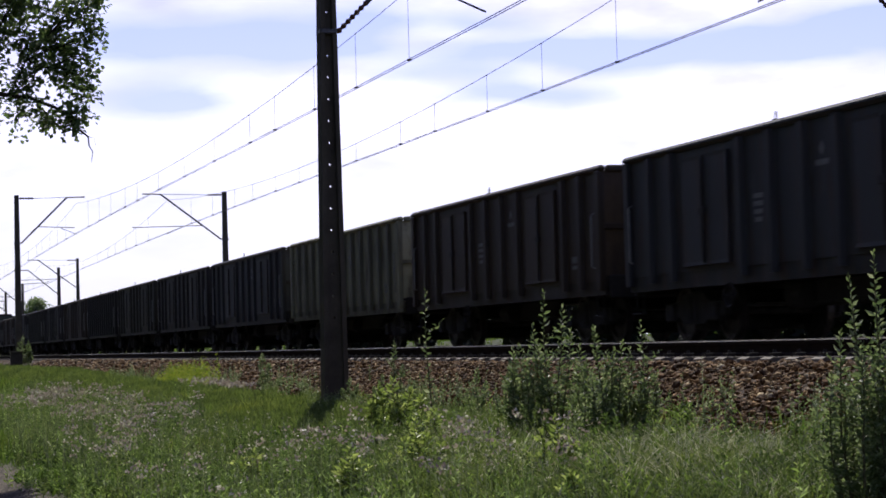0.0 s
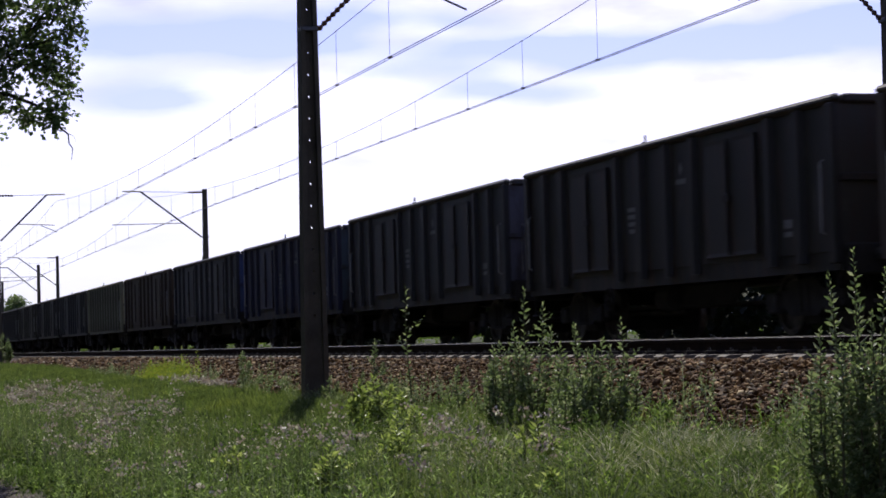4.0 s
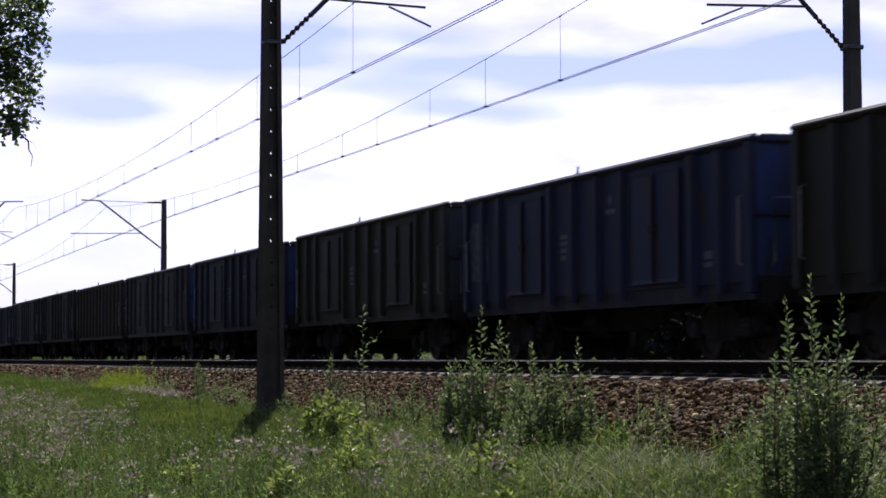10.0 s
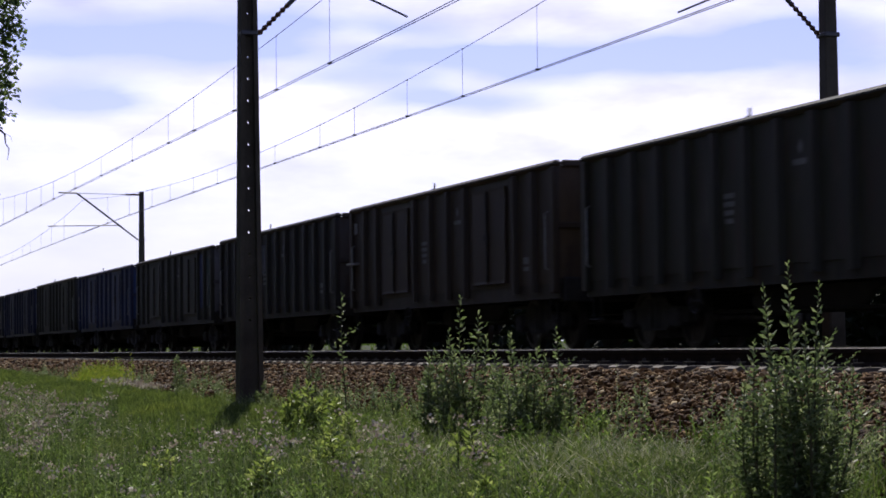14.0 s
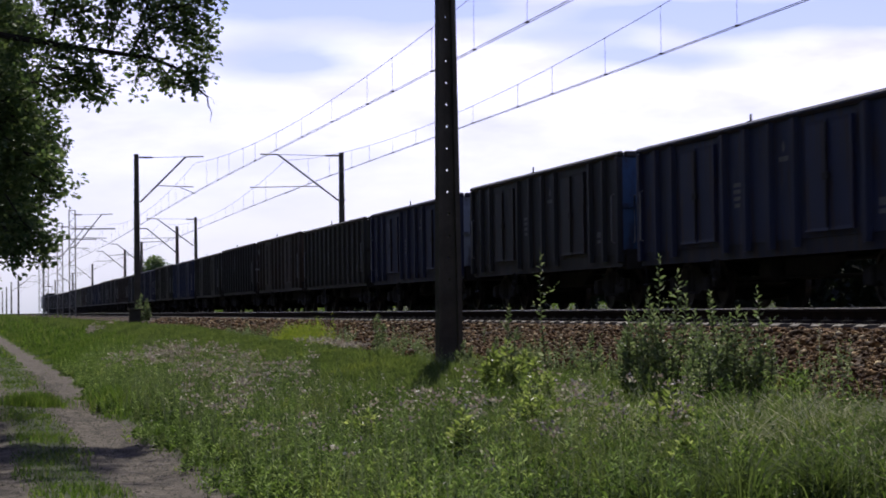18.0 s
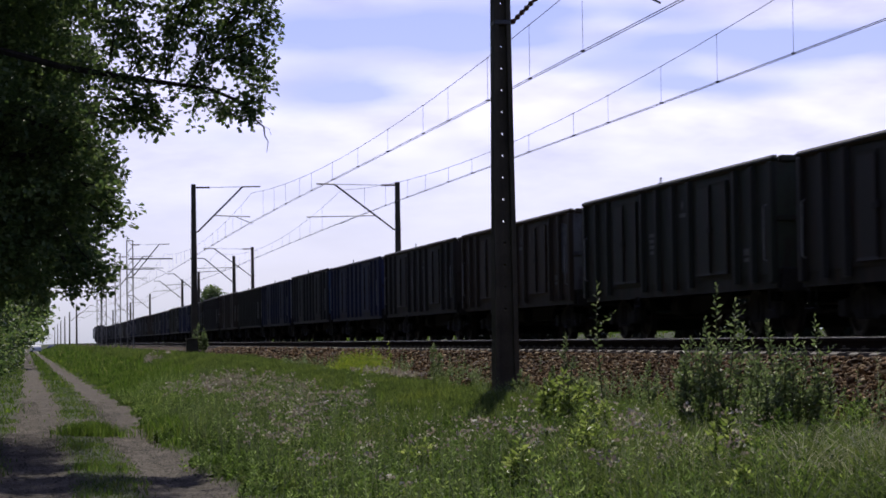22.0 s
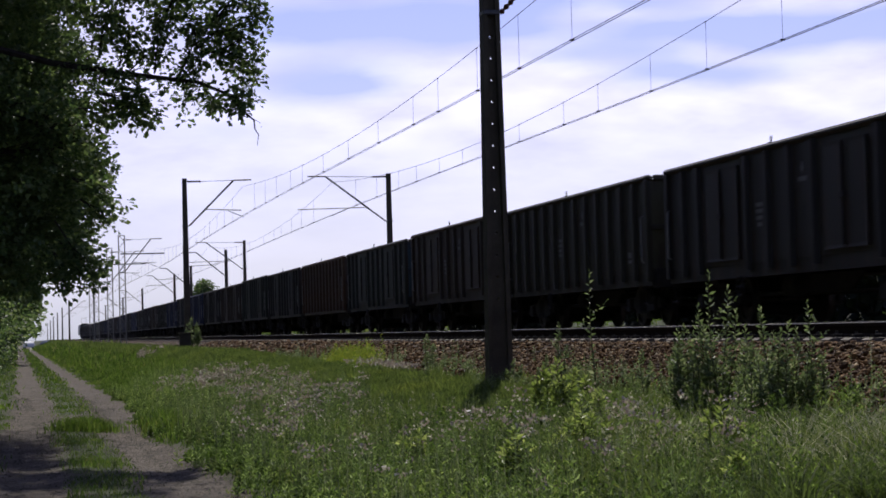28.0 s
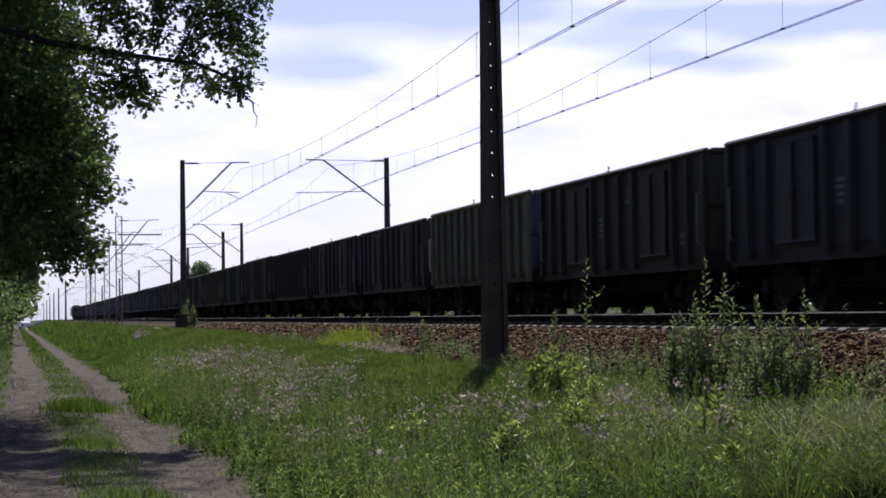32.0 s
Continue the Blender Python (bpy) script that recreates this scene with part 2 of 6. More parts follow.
M_SLEEPER = two_tone("old_sleeper_concrete", (0.11, 0.095, 0.075), (0.22, 0.195, 0.16), 5.0, 0.9, 0, 50, 0.5, 0.006)
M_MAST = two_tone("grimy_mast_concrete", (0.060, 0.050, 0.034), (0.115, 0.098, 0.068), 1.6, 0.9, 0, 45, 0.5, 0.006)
M_STEEL = two_tone("dark_galvanised_steel", (0.06, 0.06, 0.065), (0.12, 0.12, 0.125), 6.0, 0.5, 0.6)
M_WIRE = two_tone("oxidised_copper_wire", (0.09, 0.08, 0.09), (0.16, 0.14, 0.15), 2.0, 0.5, 0.7)
M_INSUL = two_tone("brown_glazed_insulator", (0.06, 0.025, 0.015), (0.10, 0.04, 0.02), 10.0, 0.2)
M_WHITE = two_tone("whitewashed_concrete", (0.62, 0.62, 0.60), (0.80, 0.80, 0.78), 6.0, 0.85)
M_BARK = two_tone("furrowed_bark", (0.022, 0.018, 0.015), (0.055, 0.046, 0.038), 5.0, 0.95, 0, 30, 0.8, 0.03, 0.2, (3, 3, 0.5))
M_STEM = two_tone("green_brown_stem", (0.05, 0.055, 0.02), (0.12, 0.10, 0.05), 12.0, 0.8)
M_GLASS_DARK = two_tone("dark_window_glass", (0.01, 0.012, 0.014), (0.02, 0.022, 0.026), 1.0, 0.08, 0, 10, 0.0)
M_CAR_WHITE = two_tone("white_car_paint", (0.70, 0.70, 0.70), (0.78, 0.78, 0.78), 1.0, 0.3, 0, 30, 0.0)
M_CAR_DARK = two_tone("dark_blue_car_paint", (0.02, 0.025, 0.04), (0.03, 0.035, 0.06), 1.0, 0.3, 0, 30, 0.0)
M_PALE = two_tone("chalky_white_paint", (0.22, 0.22, 0.21), (0.34, 0.34, 0.32), 14.0, 0.6)
M_SPRAY_BLUE = two_tone("faded_blue_spray_paint", (0.014, 0.020, 0.075), (0.035, 0.045, 0.13), 5.0, 0.6)
M_SPRAY_TEAL = two_tone("faded_teal_spray_paint", (0.014, 0.035, 0.032), (0.03, 0.06, 0.055), 5.0, 0.6)
M_SPRAY_GREY = two_tone("faded_silver_spray_paint", (0.045, 0.048, 0.06), (0.15, 0.155, 0.17), 7.0, 0.6)
M_CLOD = two_tone("dry_soil_crumbs", (0.022, 0.019, 0.015), (0.11, 0.098, 0.082), 9.0, 0.95)
M_TYRE = two_tone("tyre_rubber", (0.015, 0.015, 0.015), (0.03, 0.03, 0.03), 8.0, 0.9)
M_LOCO = two_tone("dark_green_loco_paint", (0.02, 0.035, 0.025), (0.04, 0.05, 0.035), 2.0, 0.5)

M_GRASS = leafy("meadow_grass", [(0.0, (0.039, 0.064, 0.014)), (0.4, (0.073, 0.113, 0.025)), (0.78, (0.113, 0.161, 0.037)),
                                 (0.92, (0.137, 0.158, 0.055)), (1.0, (0.207, 0.20, 0.105))], 0.42, 0.5, 0.55)
M_TURF = leafy("fresh_green_grass", [(0.0, (0.056, 0.076, 0.024)), (0.5, (0.096, 0.122, 0.040)), (1.0, (0.148, 0.174, 0.064))], 0.42, 0.5, 0.9)
M_WILLOW = leafy("bright_willow_leaves", [(0.0, (0.08, 0.115, 0.03)), (0.5, (0.17, 0.22, 0.06)), (1.0, (0.36, 0.40, 0.16))], 0.45, 0.42, 0.0, 0.4)
# near-black: the shade of the woods is put into the leaf colour
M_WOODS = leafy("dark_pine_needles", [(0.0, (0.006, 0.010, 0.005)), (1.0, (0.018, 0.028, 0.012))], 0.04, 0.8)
M_WEED = leafy("weed_leaves", [(0.0, (0.028, 0.048, 0.012)), (0.45, (0.071, 0.108, 0.028)), (0.8, (0.133, 0.182, 0.053)), (1.0, (0.250, 0.31, 0.121))], 0.42, 0.55, 0.8, 0.26)
M_WEED_PALE = leafy("pale_herb_leaves", [(0.0, (0.071, 0.108, 0.032)), (0.5, (0.136, 0.186, 0.056)), (1.0, (0.301, 0.36, 0.17))], 0.42, 0.6, 0.9)
M_WEED_GREY = leafy("grey_green_herbs", [(0.0, (0.046, 0.068, 0.020)), (0.6, (0.093, 0.124, 0.039)), (1.0, (0.190, 0.21, 0.094))], 0.35, 0.65, 0.9)
M_YGRASS = leafy("yellow_green_spurge", [(0.0, (0.10, 0.15, 0.02)), (0.6, (0.17, 0.215, 0.03)), (1.0, (0.27, 0.28, 0.05))])
M_DRY = leafy("dry_grass", [(0.0, (0.20, 0.20, 0.16)), (0.6, (0.34, 0.33, 0.28)), (1.0, (0.50, 0.48, 0.42))], 0.3)
M_SAPLING = leafy("sapling_leaves", [(0.0, (0.072, 0.104, 0.046)), (0.55, (0.130, 0.172, 0.076)), (0.85, (0.20, 0.24, 0.125)), (1.0, (0.33, 0.35, 0.23))], 0.44, 0.5, 0.0, 0.30, 1.45, 0.4)
M_OAK = leafy("oak_leaves", [(0.0, (0.052, 0.085, 0.037)), (0.55, (0.098, 0.146, 0.060)), (1.0, (0.178, 0.218, 0.100))], 0.47, 0.52, 0.0, 0.26, 1.5)
M_FLOWER = leafy("pale_pink_flowers", [(0.0, (0.20, 0.15, 0.165)), (0.6, (0.27, 0.22, 0.235)), (0.88, (0.36, 0.32, 0.33)), (1.0, (0.54, 0.53, 0.50))], 0.3)


def ground_material():
    m = Mat("meadow_soil_and_dirt_track", 0.95, 0, 0.2)
    sep = m.t.nodes.new("ShaderNodeSeparateXYZ")
    m.link(m.co.outputs["Object"], sep.inputs[0])
    wob, ragged = m.noise(0.6, 5.0, 0.65), m.noise(5.5, 4.0, 0.7)
    x = m.math("ADD", sep.outputs[0], m.math("MULTIPLY", m.math("SUBTRACT", wob, 0.5), 0.7))
    x = m.math("ADD", x, m.math("MULTIPLY", m.math("SUBTRACT", ragged, 0.5), 0.55))
    far = m.math("MULTIPLY", m.math("SUBTRACT", sep.outputs[1], 36.0), 0.0714, True)       # the ruts shift aside further on

    def rut(centre, half, shift):
        d = m.math("ABSOLUTE", m.math("SUBTRACT", m.math("SUBTRACT", x, m.math("MULTIPLY", far, shift)), centre))
        return m.math("SUBTRACT", 1.0, m.math("MULTIPLY", m.math("SUBTRACT", d, half), 4.0, True), True)
    across = m.math("ABSOLUTE", m.math("SUBTRACT", m.math("ADD", sep.outputs[1], m.math("MULTIPLY", m.math("SUBTRACT", wob, 0.5), 6.0)), 41.5))
    bare = m.math("MULTIPLY", rut(1.1, 0.7, 0.0), m.math("SUBTRACT", 1.0, m.math("MULTIPLY", m.math("SUBTRACT", across, 1.8), 0.8, True), True))
    mask = m.math("MAXIMUM", m.math("MAXIMUM", rut(0.10, 0.40, 0.25), rut(1.76, 0.36, 0.3)), bare)
    sand = m.ramp(m.noise(1.4, 5.0), [(0.3, (0.054, 0.046, 0.038)), (0.5, (0.104, 0.089, 0.074)), (0.75, (0.170, 0.148, 0.126))])
    fine = m.noise(38.0, 4.0, 0.7)
    sand = m.mix(0.75, sand, m.ramp(fine, [(0.35, (0.40, 0.40, 0.40)), (0.65, (1.15, 1.12, 1.08))]), "MULTIPLY")
    sand = m.mix(0.8, sand, m.ramp(m.noise(6.0, 5.0, 0.75), [(0.36, (0.42, 0.40, 0.38)), (0.55, (1.1, 1.06, 1.0))]), "MULTIPLY")
    turf = m.ramp(m.noise(2.6, 5.0), [(0.3, (0.022, 0.030, 0.011)), (0.6, (0.042, 0.056, 0.018)), (0.8, (0.080, 0.080, 0.040))])
    m.colour(m.mix(mask, turf, sand)).bump(m.noise(9.0, 6.0, 0.7), 0.6, 0.05)
    return m.m


def ballast_material(name, object_random):
    m = Mat(name, 0.9, 0, 0.25)
    r = m.random() if object_random else m.island()
    c = m.ramp(r, [(0.0, (0.031, 0.015, 0.005)), (0.3, (0.077, 0.036, 0.011)), (0.6, (0.143, 0.070, 0.022)), (0.82, (0.230, 0.132, 0.049)), (0.93, (0.350, 0.255, 0.133)), (1.0, (0.478, 0.405, 0.266))])
    c = m.mix(0.4, c, m.ramp(m.noise(25.0, 3.0), [(0.3, (0.4, 0.4, 0.4)), (0.7, (1, 1, 1))]), "MULTIPLY")
    m.colour(c).bump(m.noise(60.0, 3.0), 0.4, 0.005)
    return m.m


def bed_material():
    m = Mat("rusty_ballast_bed", 0.95, 0, 0.2)
    v = m.t.nodes.new("ShaderNodeTexVoronoi")
    v.inputs["Scale"].default_value = 14.0
    m.link(m.co.outputs["Object"], v.inputs["Vector"])
    c = m.ramp(v.outputs["Color"], [(0.2, (0.036, 0.020, 0.010)), (0.5, (0.08, 0.045, 0.022)), (0.8, (0.14, 0.09, 0.05))])
    # shade in the crevices between stones is put into the colour
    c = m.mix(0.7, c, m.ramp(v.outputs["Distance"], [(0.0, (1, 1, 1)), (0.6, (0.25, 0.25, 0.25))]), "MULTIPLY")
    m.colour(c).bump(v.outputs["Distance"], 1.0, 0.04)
    return m.m


M_GROUND, M_BED = ground_material(), bed_material()
M_STONE, M_STONES = ballast_material("rusty_ballast_stone", True), ballast_material("rusty_ballast_stones", False)

# ================= mesh helpers =================


def mesh_of(name, verts, faces, material):
    me = bpy.data.meshes.new(name)
    me.from_pydata([tuple(v) for v in verts], [], [tuple(f) for f in faces])
    me.materials.append(material)
    return me


def fast_mesh(name, verts, quads, tris, material):
    """Large meshes from numpy arrays of quads and triangles."""
    me = bpy.data.meshes.new(name)
    nq, nt = len(quads), len(tris)
    me.vertices.add(len(verts))
    me.vertices.foreach_set("co", np.asarray(verts, np.float32).ravel())
    loops = np.concatenate([np.asarray(quads, np.int32).ravel(), np.asarray(tris, np.int32).ravel()])
    me.loops.add(len(loops))
    me.loops.foreach_set("vertex_index", loops)
    me.polygons.add(nq + nt)
    me.polygons.foreach_set("loop_start", np.concatenate([np.arange(nq) * 4, nq * 4 + np.arange(nt) * 3]).astype(np.int32))
    me.update(calc_edges=True)
    me.validate()
    me.materials.append(material)
    return me


def smooth(me, angle=35):
    me.polygons.foreach_set("use_smooth", [True] * len(me.polygons))
    me.set_sharp_from_angle(angle=radians(angle))
    return me


def part(name, me, parent, label=""):
    ob = new(name, me)
    ob.parent = parent
    if label:
        ob["label"] = label
    return ob


class Geo:
    """Collects simple solids into one mesh."""

    def __init__(self):
        self.v, self.f = [], []

    def add(self, verts, faces):
        n = len(self.v)
        self.v += [tuple(p) for p in verts]
        self.f += [tuple(i + n for i in f) for f in faces]
        return self

    def box(self, a, b, bevel=0.0):
        (x0, y0, z0), (x1, y1, z1) = a, b
        if bevel <= 0:
            v = [(x, y, z) for x in (x0, x1) for y in (y0, y1) for z in (z0, z1)]
            return self.add(v, [(0, 1, 3, 2), (4, 6, 7, 5), (0, 4, 5, 1), (2, 3, 7, 6), (0, 2, 6, 4), (1, 5, 7, 3)])
        bm = bmesh.new()
        bmesh.ops.create_cube(bm, size=1.0)
        for v in bm.verts:
            v.co = Vector(((x0 + x1) / 2 + v.co.x * (x1 - x0), (y0 + y1) / 2 + v.co.y * (y1 - y0), (z0 + z1) / 2 + v.co.z * (z1 - z0)))
        bmesh.ops.bevel(bm, geom=bm.edges[:], offset=bevel, segments=1, affect="EDGES")
        bm.verts.index_update()
        self.add([v.co[:] for v in bm.verts], [[v.index for v in f.verts] for f in bm.faces])
        bm.free()
        return self

    def tube(self, pts, radii, n=8, cap=True):
        """A round bar along points; radii: one number or one a point."""
        pts = [Vector(p) for p in pts]
        if isinstance(radii, (int, float)):
            radii = [radii] * len(pts)
        v, f = [], []
        for i, p in enumerate(pts):
            d = (pts[min(i + 1, len(pts) - 1)] - pts[max(i - 1, 0)]).normalized()
            a = d.cross(Vector((0, 0, 1)) if abs(d.z) < 0.9 else Vector((1, 0, 0))).normalized()
            b = d.cross(a)
            for k in range(n):
                t = 2 * math.pi * k / n
                v.append(p + (a * math.cos(t) + b * math.sin(t)) * radii[i])
        for i in range(len(pts) - 1):
            for k in range(n):
                f.append((i * n + k, i * n + (k + 1) % n, (i + 1) * n + (k + 1) % n, (i + 1) * n + k))
        if cap:
            f.append(tuple(range(n))[::-1])
            f.append(tuple((len(pts) - 1) * n + k for k in range(n)))
        return self.add(v, f)

    def prism(self, outline, axis, a, b):
        """An outline of (u, v) pushed along axis from a to b: x: (y, z), y: (x, z), z: (x, y)."""
        def at(u, v, w):
            return {"x": (w, u, v), "y": (u, w, v), "z": (u, v, w)}[axis]
        n = len(outline)
        v = [at(p, q, w) for w in (a, b) for p, q in outline]
        f = [tuple(range(n))[::-1], tuple(range(n, 2 * n))] + [(i, (i + 1) % n, n + (i + 1) % n, n + i) for i in range(n)]
        return self.add(v, f)

    def mesh(self, name, material, angle=35):
        me = mesh_of(name, self.v, self.f, material)
        bm = bmesh.new()
        bm.from_mesh(me)
        bmesh.ops.recalc_face_normals(bm, faces=bm.faces[:])
        bm.to_mesh(me)
        bm.free()
        return smooth(me, angle)


def thing(name, m, label, category, group="", kind=""):
    ob = new(name)
    ob.empty_display_size = 0.3
    ob.matrix_world = m
    return tagged(ob, label, category, group, kind)


def sway(y):
    """The line bends slightly to the right in the distance."""
    return 0.0062 * (math.sqrt((y - 90) ** 2 + 1600) + (y - 90)) / 2 - 0.024


def sstep(a, b, x):
    t = np.clip((x - a) / (b - a), 0, 1)
    return t * t * (3 - 2 * t)


def ground_z(x, y):
    """Height of the natural ground; arrays or numbers."""
    foot = 0.34 + 0.30 * sstep(12, 36, y) + 0.30 * sstep(36, 70, y)
    z = foot * sstep(2.6, 7.0, x)
    z = z - 0.05 * np.exp(-((x - 0.12 - 0.25 * sstep(36, 50, y)) / 0.32) ** 2) - 0.06 * np.exp(-((x - 1.76 - 0.3 * sstep(36, 50, y)) / 0.36) ** 2)
    z = z + 0.12 * sstep(-0.6, -3.0, x)
    u = x - 0.0062 * (np.sqrt((y - 90) ** 2 + 1600) + (y - 90)) / 2          # beyond the railway the ground rises to a low grassy bank
    rise = sstep(18.2, 22.0, u)
    z = z * (1 - rise) + rise * (1.70 + 0.04 * np.sin(y * 0.37) * np.sin(y * 0.11 + 1)) - 1.0 * sstep(29.0, 38.0, u)
    return z + 0.03 * np.sin(x * 1.7 + y * 0.31) * np.sin(y * 0.53 - x * 0.4)


# ================= ground =================
gx = np.concatenate([[-1500, -600, -250, -120, -60, -30, -15], np.arange(-9, 9.01, 0.3), [10, 12, 14, 16, 18, 19, 20, 21, 22, 24, 26, 29, 32, 35, 38, 45, 60, 150, 400, 900, 2000]])
gy = np.concatenate([[-900, -300, -100, -40, -15], np.arange(-5, 70, 0.5), np.arange(70, 200, 3), [200, 240, 300, 400, 550, 800, 1200, 1900, 3200]])
GX, GY = np.meshgrid(gx, gy)
gv = np.stack([GX, GY, ground_z(GX, GY)], -1).reshape(-1, 3)
nx, ny = len(gx), len(gy)
gi = (np.arange(ny - 1)[:, None] * nx + np.arange(nx - 1)[None]).ravel()
ground = new("ground", fast_mesh("ground", gv, np.stack([gi, gi + 1, gi + nx + 1, gi + nx], 1), np.zeros((0, 3), int), M_GROUND))
smooth(ground.data, 60)
tagged(ground, "meadow soil with two worn sandy wheel ruts along a dirt track", "ground", kind="structure")

# ================= railway =================
ys = np.concatenate([np.arange(-440, -10, 43), np.arange(-10, 70, 0.6), np.arange(70, 300, 6), np.arange(300, 701, 25)])
prof = [(7.15, 0.30), (7.6, 0.56), (8.1, 0.86), (8.6, 1.12), (9.0, 1.275), (9.3, 1.30), (9.5, 1.35), (9.85, 1.36), (10.6, 1.34), (11.4, 1.35), (12.6, 1.30), (13.8, 1.35),
        (14.6, 1.34), (15.35, 1.36), (15.9, 1.35), (16.4, 1.22), (17.2, 0.75), (18.1, 0.15)]
rng = np.random.default_rng(5)
bv = np.array([[px + sway(y), y, pz] for y in ys for px, pz in prof])
bv[:, 2] += rng.normal(0, 0.012, len(bv))
np_, nb = len(prof), len(ys)
bi = (np.arange(nb - 1)[:, None] * np_ + np.arange(np_ - 1)[None]).ravel()
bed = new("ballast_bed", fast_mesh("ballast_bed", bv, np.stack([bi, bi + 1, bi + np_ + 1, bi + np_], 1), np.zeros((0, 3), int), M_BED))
tagged(bed, "rust-brown crushed stone ballast bank carrying two tracks", "ballast", kind="structure")

rail_section = [(-0.032, 0.0), (-0.036, -0.005), (-0.036, -0.040), (-0.012, -0.05), (-0.009, -0.13), (-0.065, -0.155), (-0.07, -0.17),
                (0.07, -0.17), (0.065, -0.155), (0.009, -0.13), (0.012, -0.05), (0.036, -0.040), (0.036, -0.005), (0.032, 0.0)]
rail_ys = [-440, -100] + list(range(-40, 60, 20)) + list(range(60, 300, 12)) + list(range(300, 701, 40))


def rail_mesh(x):
    v, f, n = [], [], len(rail_section)
    for y in rail_ys:
        v += [(x + u + sway(y), y, RAIL_Z + w) for u, w in rail_section]
    for i in range(len(rail_ys) - 1):
        f += [(i * n + k, i * n + (k + 1) % n, (i + 1) * n + (k + 1) % n, (i + 1) * n + k) for k in range(n)]
    me = mesh_of("rail", v, f, M_RAIL)
    me.materials.append(M_RAILTOP)
    for p in me.polygons:
        if p.index % n in (n - 1, 0, n - 2):
            p.material_index = 1
    return me


sleeper_me = Geo().prism([(-1.27, -0.20), (1.27, -0.20), (1.27, -0.02), (1.22, 0.0), (0.45, 0.0), (0.3, -0.05), (-0.3, -0.05), (-0.45, 0.0), (-1.22, 0.0), (-1.27, -0.02)],
                         "y", -0.12, 0.12).mesh("sleeper", M_SLEEPER)
fast_geo = Geo()
for s in (-1, 1):
    for x in (-0.7525, 0.7525):
        fast_geo.box((x + s * 0.07, -0.06, 0.0), (x + s * 0.16, 0.06, 0.035), 0.01)
        fast_geo.tube([(x + s * 0.115, 0, 0.03), (x + s * 0.115, 0, 0.075)], 0.022, 6)
fasten_me = fast_geo.mesh("rail_fastening", M_UNDER)

for axis, tname in ((NEAR_AXIS, "near"), (FAR_AXIS, "far")):
    track = thing("railway_track", Matrix(), "straight track with worn steel rails on concrete sleepers", "railway track", "two parallel tracks", "structure")
    for s in (-0.7525, 0.7525):
        part("rail", rail_mesh(axis + s), track, "rusty rail with a polished head")
    far_v, far_f = [], []
    y = 8.0
    while y < 330:
        m = Matrix.Translation((axis + sway(y), y, RAIL_Z - 0.175))
        if y < 98 and (axis == NEAR_AXIS or y < 40):
            ob = part("sleeper", sleeper_me, track)
            ob.matrix_basis = m
            if axis == NEAR_AXIS and y < 60:
                part("rail_fastening", fasten_me, ob)
        else:
            n = len(far_v)
            far_v += [(m @ v.co)[:] for v in sleeper_me.vertices]
            far_f += [[i + n for i in p.vertices] for p in sleeper_me.polygons]
        y += 0.6
    tagged(part("sleeper_row", mesh_of("sleeper_row", far_v, far_f, M_SLEEPER), track), kind="stuff")

# ================= ballast stones =================


def stone_bank(rng, n, y0, y1, size):
    """Low-poly stones strewn over the near flank and shoulder; returns verts and triangles."""
    ico_v = np.array([(0, 0, 1), (0.9, 0, 0.25), (0.28, 0.85, 0.3), (-0.75, 0.5, 0.25), (-0.7, -0.55, 0.3), (0.3, -0.85, 0.25), (0.5, 0.4, -0.7), (-0.5, 0.0, -0.75), (0.4, -0.5, -0.7)])
    ico_f = np.array([(0, 1, 2), (0, 2, 3), (0, 3, 4), (0, 4, 5), (0, 5, 1), (1, 6, 2), (2, 6, 3), (3, 6, 7), (3, 7, 4), (4, 7, 5), (5, 7, 8), (5, 8, 1), (1, 8, 6), (6, 8, 7)])
    u, y = rng.uniform(7.5, 9.30, n), rng.uniform(y0, y1, n)
    px, pz = np.array([p[0] for p in prof]), np.array([p[1] for p in prof])
    z = np.interp(u, px, pz) + rng.uniform(-0.01, 0.03, n)
    s = rng.uniform(0.6, 1.25, (n, 1, 1)) * size
    v = ico_v[None] * (1 + rng.uniform(-0.28, 0.28, (n, 9, 1))) * s * rng.uniform(0.6, 1.25, (n, 1, 3)) * np.array([1.15, 1.0, 0.62])
    a = rng.uniform(0, 6.28, n)
    b = rng.uniform(-0.8, 0.8, n)
    ca, sa_, cb, sb = np.cos(a), np.sin(a), np.cos(b), np.sin(b)
    x1, z1 = v[..., 0] * cb[:, None] + v[..., 2] * sb[:, None], -v[..., 0] * sb[:, None] + v[..., 2] * cb[:, None]
    x2, y2 = x1 * ca[:, None] - v[..., 1] * sa_[:, None], x1 * sa_[:, None] + v[..., 1] * ca[:, None]
    sw = np.array([sway(q) for q in y])
    out = np.stack([x2 + (u + sw)[:, None], y2 + y[:, None], z1 + z[:, None]], -1).reshape(-1, 3)
    tri = (ico_f[None] + (np.arange(n) * 9)[:, None, None]).reshape(-1, 3)
    return out, tri


rng = np.random.default_rng(11)
sv1, st1 = stone_bank(rng, 19000, 10.0, 34.0, 0.038)
sv2, st2 = stone_bank(rng, 8500, 34.0, 62.0, 0.048)
sv3, st3 = stone_bank(rng, 3500, 62.0, 100.0, 0.08)
stv = np.concatenate([sv1, sv2, sv3])
stt = np.concatenate([st1, st2 + len(sv1), st3 + len(sv1) + len(sv2)])
tagged(part("ballast_stones", fast_mesh("ballast_stones", stv, np.zeros((0, 4), int), stt, M_STONES), bed), kind="stuff")
sv4, st4 = stone_bank(np.random.default_rng(12), 12, 0, 0.6, 0.055)
stone_meshes = []
